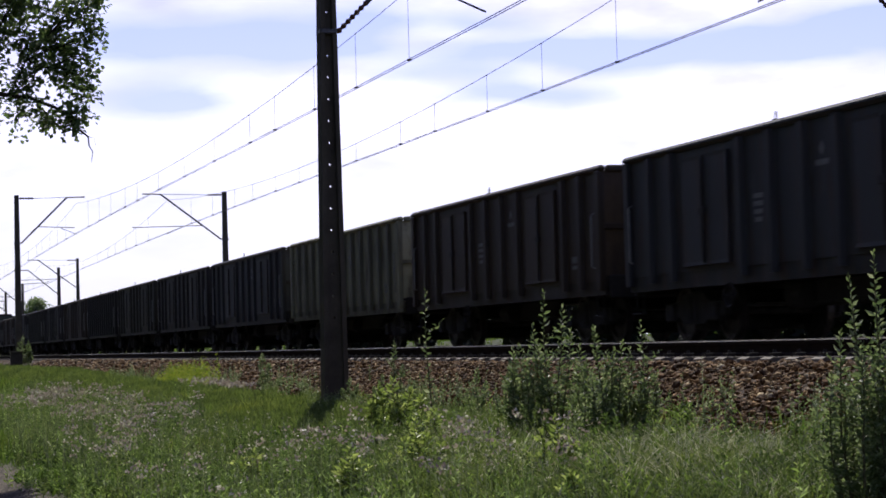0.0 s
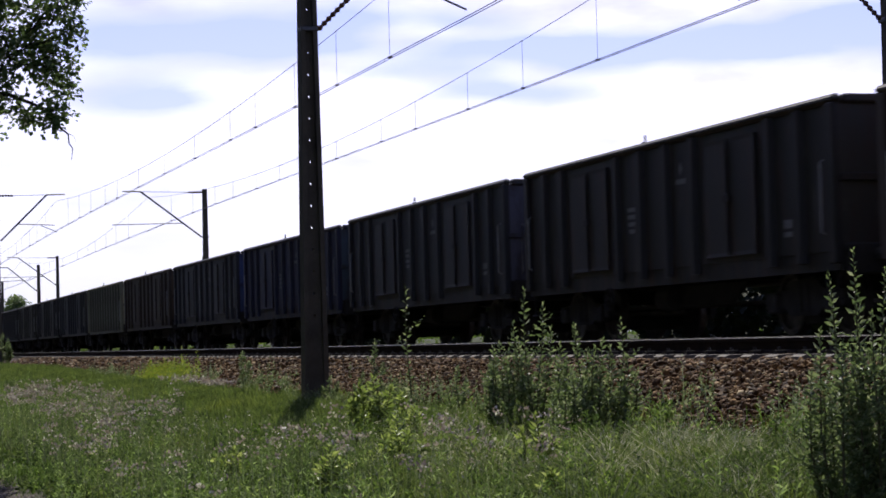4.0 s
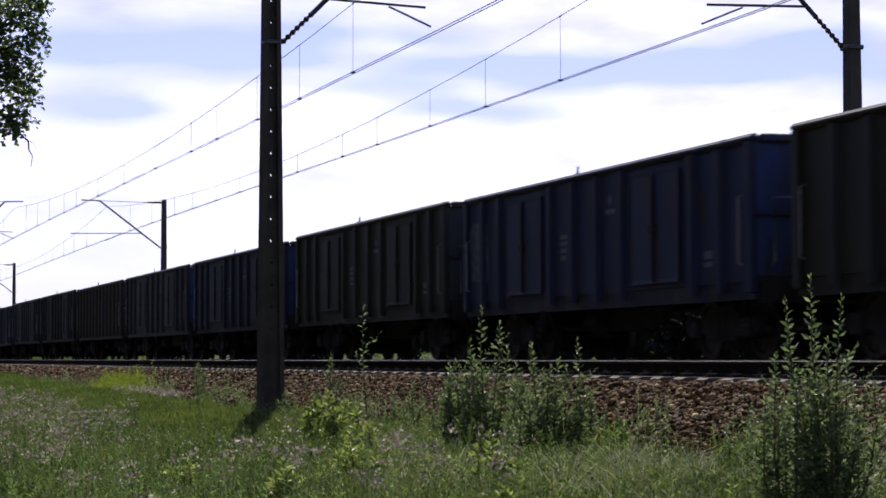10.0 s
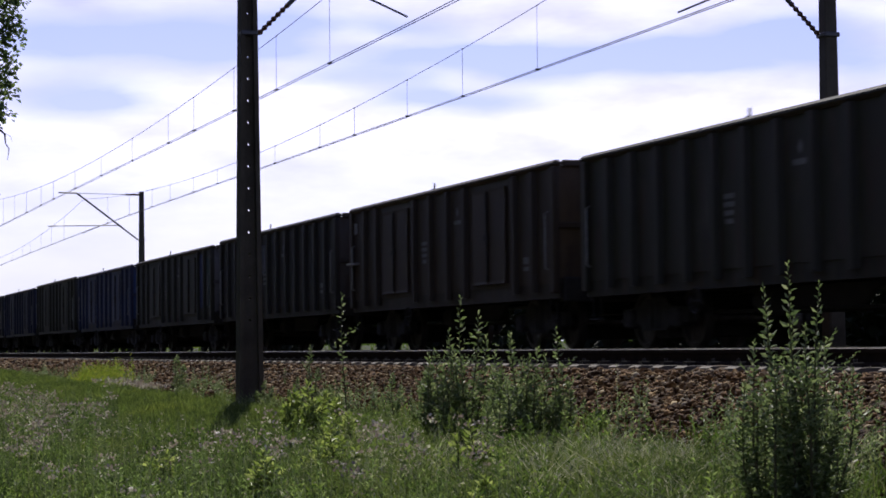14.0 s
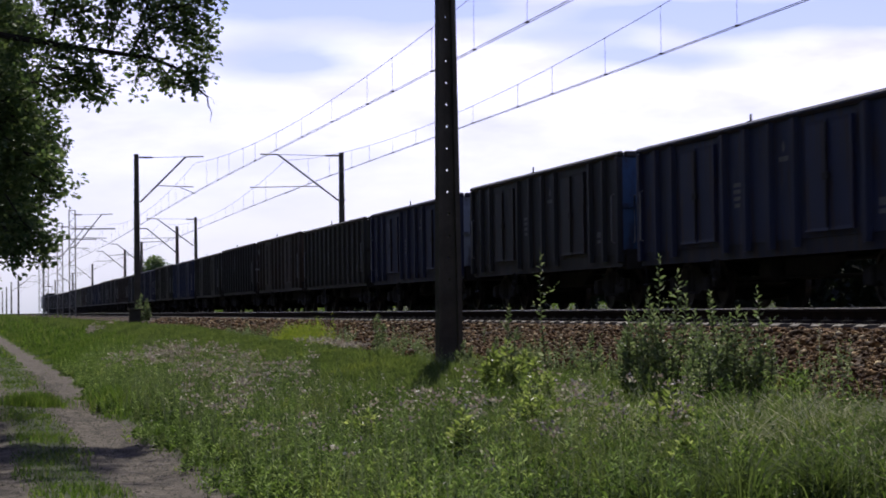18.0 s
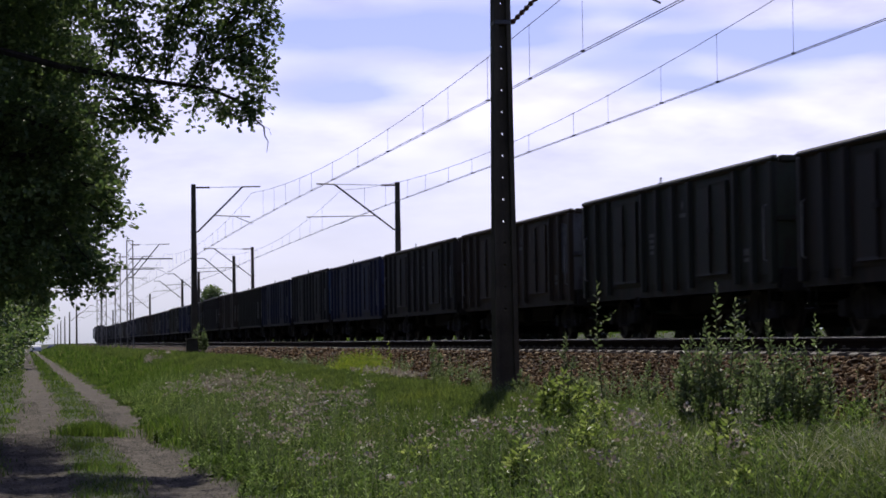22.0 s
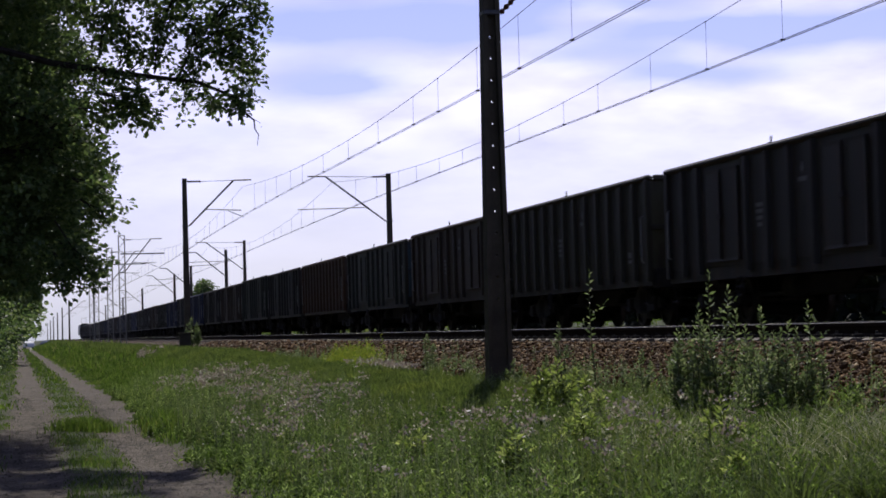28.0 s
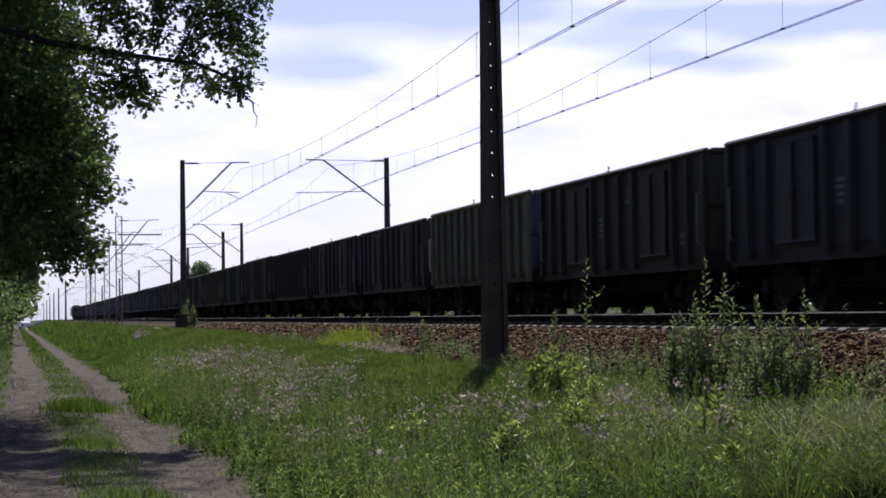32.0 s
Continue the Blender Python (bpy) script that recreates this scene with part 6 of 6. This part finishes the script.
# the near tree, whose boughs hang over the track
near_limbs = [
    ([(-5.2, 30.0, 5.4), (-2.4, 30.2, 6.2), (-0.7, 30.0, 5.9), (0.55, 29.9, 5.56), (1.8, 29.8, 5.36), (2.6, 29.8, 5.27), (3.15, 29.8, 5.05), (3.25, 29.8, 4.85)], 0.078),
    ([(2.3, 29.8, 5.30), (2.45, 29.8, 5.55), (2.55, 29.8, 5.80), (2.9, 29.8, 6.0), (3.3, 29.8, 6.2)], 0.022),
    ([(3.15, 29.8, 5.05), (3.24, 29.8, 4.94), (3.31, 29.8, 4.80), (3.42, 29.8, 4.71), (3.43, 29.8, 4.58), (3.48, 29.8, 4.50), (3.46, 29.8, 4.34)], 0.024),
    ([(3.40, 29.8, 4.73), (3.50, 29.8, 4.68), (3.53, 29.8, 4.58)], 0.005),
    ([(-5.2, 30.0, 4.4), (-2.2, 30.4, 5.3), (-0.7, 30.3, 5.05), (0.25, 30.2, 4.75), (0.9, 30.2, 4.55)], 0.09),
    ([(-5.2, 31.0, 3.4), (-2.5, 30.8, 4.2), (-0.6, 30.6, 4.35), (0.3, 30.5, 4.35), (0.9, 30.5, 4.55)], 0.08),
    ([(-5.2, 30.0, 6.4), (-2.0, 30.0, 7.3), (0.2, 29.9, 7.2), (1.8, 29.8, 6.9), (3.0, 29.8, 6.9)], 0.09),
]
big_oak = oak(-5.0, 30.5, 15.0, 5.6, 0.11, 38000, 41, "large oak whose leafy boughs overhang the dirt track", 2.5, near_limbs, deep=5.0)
rg = np.random.default_rng(77)


def rosettes(rg, centres, k, spread, size):
    """Tufts of k leaves that point away from each twig's end."""
    o = rg.normal(size=(len(centres) * k, 3))
    c = np.repeat(centres, k, 0) + o * spread
    return leaves(rg, c, o * np.array([1, 1, 0.6]) + np.array([0, 0, -0.15]), size * rg.uniform(0.7, 1.25, len(c)), 0.78, 0.2, 1.5, 0.64)


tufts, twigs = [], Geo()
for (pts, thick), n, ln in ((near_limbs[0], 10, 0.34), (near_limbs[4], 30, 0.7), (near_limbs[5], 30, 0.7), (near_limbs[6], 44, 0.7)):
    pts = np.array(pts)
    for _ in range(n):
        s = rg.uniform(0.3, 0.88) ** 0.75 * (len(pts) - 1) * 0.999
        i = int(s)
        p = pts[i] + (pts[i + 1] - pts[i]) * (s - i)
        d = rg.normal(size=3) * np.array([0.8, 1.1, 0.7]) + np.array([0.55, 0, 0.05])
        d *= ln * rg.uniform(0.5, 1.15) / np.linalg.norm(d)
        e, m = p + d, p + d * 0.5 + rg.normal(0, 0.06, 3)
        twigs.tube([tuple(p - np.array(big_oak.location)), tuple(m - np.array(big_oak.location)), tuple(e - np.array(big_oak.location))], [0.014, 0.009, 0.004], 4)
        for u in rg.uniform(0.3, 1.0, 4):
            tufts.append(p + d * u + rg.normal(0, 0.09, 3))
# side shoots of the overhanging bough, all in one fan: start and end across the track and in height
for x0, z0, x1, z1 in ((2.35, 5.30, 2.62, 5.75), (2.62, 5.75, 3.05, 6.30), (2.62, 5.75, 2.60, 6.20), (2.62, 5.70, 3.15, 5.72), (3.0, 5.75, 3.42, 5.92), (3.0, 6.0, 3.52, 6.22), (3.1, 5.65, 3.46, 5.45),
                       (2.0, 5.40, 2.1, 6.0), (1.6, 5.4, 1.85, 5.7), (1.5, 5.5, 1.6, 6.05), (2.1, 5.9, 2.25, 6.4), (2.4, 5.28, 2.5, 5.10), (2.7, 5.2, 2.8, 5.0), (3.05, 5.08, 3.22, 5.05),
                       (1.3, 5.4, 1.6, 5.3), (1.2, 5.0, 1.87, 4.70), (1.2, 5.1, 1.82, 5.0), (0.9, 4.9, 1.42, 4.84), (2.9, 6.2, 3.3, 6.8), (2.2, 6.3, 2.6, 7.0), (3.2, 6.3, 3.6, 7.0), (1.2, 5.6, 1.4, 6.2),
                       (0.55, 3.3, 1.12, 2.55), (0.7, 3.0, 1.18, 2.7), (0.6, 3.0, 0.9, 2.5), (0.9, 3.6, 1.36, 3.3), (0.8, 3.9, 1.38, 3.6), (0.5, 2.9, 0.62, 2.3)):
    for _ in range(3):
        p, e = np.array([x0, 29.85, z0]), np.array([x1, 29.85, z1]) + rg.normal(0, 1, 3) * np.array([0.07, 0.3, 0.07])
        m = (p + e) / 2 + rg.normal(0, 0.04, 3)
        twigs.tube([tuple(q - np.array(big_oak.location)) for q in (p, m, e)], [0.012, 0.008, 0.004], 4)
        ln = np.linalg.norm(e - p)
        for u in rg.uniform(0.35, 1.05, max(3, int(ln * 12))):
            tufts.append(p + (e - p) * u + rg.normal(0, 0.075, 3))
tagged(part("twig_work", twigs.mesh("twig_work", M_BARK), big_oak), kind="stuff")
cs = []
lumps = np.stack([rg.uniform(-3.5, 1.2, 230), rg.uniform(30.9, 36, 230), rg.uniform(2.7, 8.2, 230)], 1)
lumps[:26, 1] = rg.uniform(28.8, 30.0, 26)
lumps[26:80, 0], lumps[26:80, 2] = rg.uniform(-0.6, 1.2, 54), rg.uniform(2.6, 4.6, 54)     # denser along the hanging rim
o = rg.normal(size=(230 * 22, 3))
o *= 0.66 / np.maximum(np.linalg.norm(o, axis=1, keepdims=True), 0.3) * rg.uniform(0.4, 1.0, (len(o), 1)) ** 0.5
cs.append(np.repeat(lumps, 22, 0) + o * np.array([1.1, 1.1, 0.6]))
c = np.concatenate(cs)
edge = (0.35 + 0.85 * sstep(2.6, 3.4, c[:, 2]) + 0.3 * np.clip(c[:, 2] - 4.0, 0, 3) + 0.15 * np.sin(c[:, 2] * 5.0) + 0.12 * np.sin(c[:, 1] * 3)) * c[:, 1] / 30
c = np.concatenate([c[(c[:, 0] < edge)], np.array(tufts)])
# the shaded depth of the crown behind the boughs
o = np.stack([rg.uniform(-4.5, 1.6, 2600), rg.uniform(33.0, 40.0, 2600), rg.uniform(2.9, 9.6, 2600)], 1)
deep_edge = (0.15 + 0.8 * sstep(2.6, 3.4, o[:, 2]) + 0.12 * np.sin(o[:, 2] * 5.0)) * o[:, 1] / 30
o = o[o[:, 0] < deep_edge - 0.2] - np.array(big_oak.location)
dv, dt = leaves(rg, o, rg.normal(size=o.shape), rg.uniform(0.28, 0.48, len(o)), 0.75, 0.2, 0.0, 0.62)
# the high boughs over the track, which dapple it with shade
m = 210
lumps = np.stack([np.where(np.arange(m) < 165, rg.uniform(0.6, 3.9, m), rg.uniform(-2.5, 4.0, m)), rg.uniform(28.0, 50.0, m), np.zeros(m)], 1)
lumps[:, 2] = 2.6 + 0.185 * lumps[:, 1] + rg.uniform(0.0, 3.5, m)
lumps = lumps[(lumps[:, 1] < 31.5) | (lumps[:, 1] > 38.0) | (lumps[:, 0] < 1.2)]      # a gap lets the sun on to the bough
m = len(lumps)
c = np.concatenate([c, np.repeat(lumps, 16, 0) + rg.normal(0, 0.36, (m * 16, 3)) * np.array([1.3, 1.3, 0.5])])
# the upper crown behind the boughs, and the airy top of the overhang
lumps = np.stack([rg.uniform(-5.0, 0.5, 260), rg.uniform(31.0, 38, 260), rg.uniform(4.6, 8.2, 260)], 1)
c = np.concatenate([c, np.repeat(lumps, 24, 0) + rg.normal(0, 0.34, (260 * 24, 3))])
lumps = np.stack([rg.uniform(0.6, 3.4, 34), rg.uniform(29.0, 31.2, 34), rg.uniform(6.5, 8.0, 34)], 1)
c = np.concatenate([c, np.repeat(lumps, 9, 0) + rg.normal(0, 0.22, (34 * 9, 3))])
lv, lt = rosettes(rg, c - np.array(big_oak.location), 12, 0.056, 0.088)
lv, _, lt = join([(lv, NOQ, lt), (dv, NOQ, dt)])
part("bough_foliage", fast_mesh("bough_foliage", lv, NOQ, lt, M_OAK), big_oak, "leafy twigs hanging over the track")

for k, (x, y, h, r, leaf, n) in enumerate((
        (-4.4, 42.0, 14.0, 4.8, 0.15, 42000), (-4.3, 53.0, 15.0, 4.8, 0.18, 30000), (-4.4, 65.0, 14.0, 4.6, 0.17, 30000), (-4.2, 78.0, 14.5, 4.6, 0.19, 24000),
        (-4.3, 93.0, 14.0, 4.8, 0.22, 18000), (-4.3, 108.0, 14.0, 5.0, 0.25, 14000), (-4.3, 124.0, 14.0, 5.2, 0.29, 11000), (-4.3, 142.0, 14.0, 6.2, 0.42, 6000),
        (-4.3, 162.0, 14.0, 6.2, 0.46, 5500), (-4.3, 184.0, 14.0, 6.2, 0.5, 5000), (-4.3, 208.0, 14.0, 6.2, 0.55, 4000), (-4.3, 236.0, 13.0, 6.2, 0.6, 4000), (-4.3, 268.0, 13.0, 6.2, 0.65, 3500),
        (-11.0, 36.0, 15.0, 5.5, 0.40, 5000), (-11.0, 47.0, 15.0, 5.5, 0.40, 5000), (-11.5, 60.0, 15.0, 5.5, 0.45, 4000), (-11.0, 78.0, 15.0, 5.5, 0.5, 3500), (-11.0, 98.0, 15.0, 6.0, 0.5, 3500),
        # these four stand out of view, added to keep sky light off the train
        (-7.5, 18.0, 15.0, 5.6, 0.42, 4500), (-7.5, 6.0, 15.0, 5.6, 0.5, 3000), (-7.5, -7.0, 15.0, 5.6, 0.55, 2500), (-7.5, -20.0, 15.0, 5.6, 0.55, 2500))):
    oak(x, y, h, r, leaf, n, 100 + k, "leafy oak in the row of trees beside the dirt track", 0.9 if y > 75 else 2.2 if y > 25 else 3.4)
oak(26.6, 300.0, 7.8, 2.0, 0.40, 1500, 301, "distant round leafy tree beyond the railway", 2.0, group="trees beyond the railway")

# undergrowth below the row of trees, and low boughs over the far end of the track
n = 420
y = rng.uniform(88, 330, n)
lumps = np.stack([rng.uniform(-4.2, -1.3, n), y, rng.uniform(0.2, 2.6, n)], 1)
y = rng.uniform(85, 330, 90)
lumps = np.concatenate([lumps, np.stack([rng.uniform(-3.0, -0.4, 90) + np.minimum(y, 250) * 0.009, y, rng.uniform(2.2, 7.0, 90)], 1)])
y = rng.uniform(84, 240, 230)                         # boughs added behind the near oak, unseen, to shade the foot of the row
lumps = np.concatenate([lumps, np.stack([rng.uniform(-2.6, 1.1, 230), y, np.minimum(1.9 + 0.06 * y, 13.0) + rng.uniform(0.0, 2.0, 230)], 1)])
c = np.repeat(lumps, 60, 0) + rng.normal(0, 0.55, (len(lumps) * 60, 3)) * np.array([1.0, 1.8, 0.7])
c[:, 2] = np.maximum(c[:, 2], 0.05)
lv, lt = leaves(rng, c, rng.normal(size=c.shape) * np.array([1, 1, 0.5]), rng.uniform(0.8, 1.2, len(c)) * np.interp(c[:, 1], (58, 330), (0.15, 0.5)), 0.7, 0.2, 0.9, 0.6)
tagged(new("undergrowth", fast_mesh("undergrowth", lv, NOQ, lt, M_OAK)), "leafy undergrowth and low boughs below the trees, with added shading boughs", "bushes", kind="stuff")

# tall thin stems with few leaves that stand over the herbs
x, y = scatter(1500, 2.5, 5.6, 13, 42)
ok = lawn(x, y) < 0.4
x, y = x[ok], y[ok]
a, b, c, d = stalks(rng, x, y, rng.uniform(0.38, 0.74, len(x)) * low_spot(x, y), 9, 0.055, 0.35, 0.008)
v, q, t = join([(a, NOQ, b), (c, NOQ, d)])
tagged(new("tall_stems", fast_mesh("tall_stems", v, q, t, M_WEED_GREY)), "tall thin grey-green stems standing over the herbs", "herbs", kind="stuff")

# woodland edge and grass beyond the railway, seen under the wagons; one narrow gap lets the sky through
x, y = rng.uniform(42, 50, 7000), rng.uniform(30, 330, 7000)
c = np.stack([x, y, rng.uniform(0.6, 6.0, 7000)], 1)
c = np.repeat(c, 9, 0) + rng.normal(0, 0.45, (len(c) * 9, 3))
sz = rng.uniform(0.45, 0.85, len(c))
x, y = rng.uniform(44, 56, 6000), rng.uniform(330, 1100, 6000)
c = np.concatenate([c, np.stack([x, y, rng.uniform(0.0, 6.0, 6000)], 1)])
sz = np.concatenate([sz, rng.uniform(2.0, 3.5, 6000)])
gap = np.abs(c[:, 0] - 0.4045 * c[:, 1]) < np.where(c[:, 2] < 3.3, 1.0 - 0.22 * np.maximum(c[:, 2] - 1.9, 0), 0.0)
c, sz = c[~gap], sz[~gap]
c[:, 2] = np.maximum(c[:, 2], -0.3)
# a near-black hedge added to darken the sunlit bank, with openings near its foot
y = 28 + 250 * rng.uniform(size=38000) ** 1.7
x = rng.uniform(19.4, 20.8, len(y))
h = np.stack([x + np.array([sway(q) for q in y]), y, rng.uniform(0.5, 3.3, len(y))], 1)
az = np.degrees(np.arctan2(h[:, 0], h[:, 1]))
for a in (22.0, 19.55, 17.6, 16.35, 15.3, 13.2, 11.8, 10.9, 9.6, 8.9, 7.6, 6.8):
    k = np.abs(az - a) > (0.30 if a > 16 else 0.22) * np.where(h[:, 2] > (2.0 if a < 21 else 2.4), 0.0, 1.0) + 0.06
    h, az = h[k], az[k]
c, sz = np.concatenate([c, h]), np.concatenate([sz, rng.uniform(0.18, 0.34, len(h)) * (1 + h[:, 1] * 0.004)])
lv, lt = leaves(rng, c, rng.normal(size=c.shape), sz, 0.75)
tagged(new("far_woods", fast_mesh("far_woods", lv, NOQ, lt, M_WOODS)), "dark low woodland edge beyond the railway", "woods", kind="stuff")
x, y = scatter(15000, 19.5, 27.0, 25, 260)
x = x + np.array([sway(q) for q in y])
v, q, t = blades(rng, x, y, rng.uniform(0.05, 0.16, len(x)) * (0.5 + 0.6 * patchy(x, y, 0.9, 4.0)), 0.04 + 0.0006 * y, 0.5)
tagged(new("far_grass", fast_mesh("far_grass", v, q, t, M_GRASS)), "sunlit grass on the low bank beyond the far track", "grass", kind="stuff")

# ================= trackside things =================
box = thing("relay_cabinet", Matrix.Translation((7.3, 92.5, 0.85)), "weathered grey trackside relay cabinet on a plinth", "cabinet")
part("plinth", Geo().box((-0.30, -0.3, -0.3), (0.30, 0.3, 0.1), 0.02).mesh("plinth", M_MAST), box)
part("body", Geo().box((-0.25, -0.25, 0.1), (0.25, 0.25, 0.85), 0.02).mesh("body", M_MAST), box)
part("lid", Geo().box((-0.28, -0.29, 0.85), (0.28, 0.29, 0.92), 0.02).mesh("lid", M_MAST), box)
part("door", Geo().box((-0.2, -0.27, 0.15), (0.2, -0.253, 0.8), 0.005).mesh("door", M_MAST), box)


def parked_car(x, y, turn, paint, label):
    c = thing("parked_car", pose(x, y, 0.0, 0, 0, turn), label, "car", "cars parked far down the track")
    body = part("body", Geo().prism([(-2.1, 0.35), (2.1, 0.35), (2.15, 0.75), (1.2, 0.92), (0.6, 1.42), (-1.2, 1.45), (-1.95, 0.95), (-2.1, 0.7)], "y", -0.85, 0.85).mesh("car_body", paint), c)
    for s in (-1, 1):
        part("window", Geo().prism([(-1.6, 0.98), (0.95, 0.98), (0.5, 1.34), (-1.15, 1.36)], "y", s * 0.856, s * 0.868).mesh("window", M_GLASS_DARK), body)
    part("windscreen", Geo().add([(0.66, -0.7, 1.38), (0.66, 0.7, 1.38), (1.19, 0.75, 0.95), (1.19, -0.75, 0.95), (0.64, -0.7, 1.36), (0.64, 0.7, 1.36), (1.17, 0.75, 0.93), (1.17, -0.75, 0.93)],
                                 [(0, 1, 2, 3), (4, 5, 6, 7), (0, 1, 5, 4), (2, 3, 7, 6), (1, 2, 6, 5), (0, 3, 7, 4)]).mesh("windscreen", M_GLASS_DARK), body)
    for wx in (-1.3, 1.35):
        for s in (-1, 1):
            part("wheel", Geo().tube([(wx, s * 0.68, 0.31), (wx, s * 0.87, 0.31)], 0.31, 14).mesh("wheel", M_TYRE), c)
    return c


parked_car(2.0, 395.0, 95, M_CAR_WHITE, "white car parked far down the dirt track")
parked_car(6.2, 405.0, 40, M_CAR_DARK, "dark car parked far down the dirt track")

# ================= the running train =================


def gone(t):
    """Metres that the train has run since the start; it gathers speed."""
    return ((-0.000145307 * t + 0.03337949) * t + 11.4663243) * t


def motions():
    for k, w in wagons.items():
        rows = []
        for t in range(0, 33):
            y = 33.6 - 6.4 - 14.04 * k + gone(t)
            rows.append((t, pose(FAR_AXIS + sway(y), y, RAIL_Z, 0, 0, -math.degrees(math.atan(sway(y + 0.5) - sway(y - 0.5))))))
        walk(w, rows)
    # wheels roll: the two axles of a bogie turn alike on every wagon
    for y in (-0.9, 0.9):
        rolling = [o for w in wagons.values() for o in w.children_recursive if o.name.startswith("wheelset") and abs(o.matrix_basis.translation.y - y) < 0.01]
        walk(rolling[0], [(k * 0.05, pose(0, y, 0.46, -math.degrees(gone(k * 0.05) / 0.46) % 360.0)) for k in range(641)])
        lead = rolling[0].animation_data
        for o in rolling[1:]:
            o.rotation_mode = "QUATERNION"
            o.animation_data_create().action = lead.action
            o.animation_data.action_slot = lead.action_slot
    rows = []
    for t in range(0, 33):
        y = 33.6 + 12 * 14.04 + 0.6 + 9.3 + gone(t)
        rows.append((t, pose(FAR_AXIS + sway(y), y, RAIL_Z)))
    walk(loco, rows)


motions()
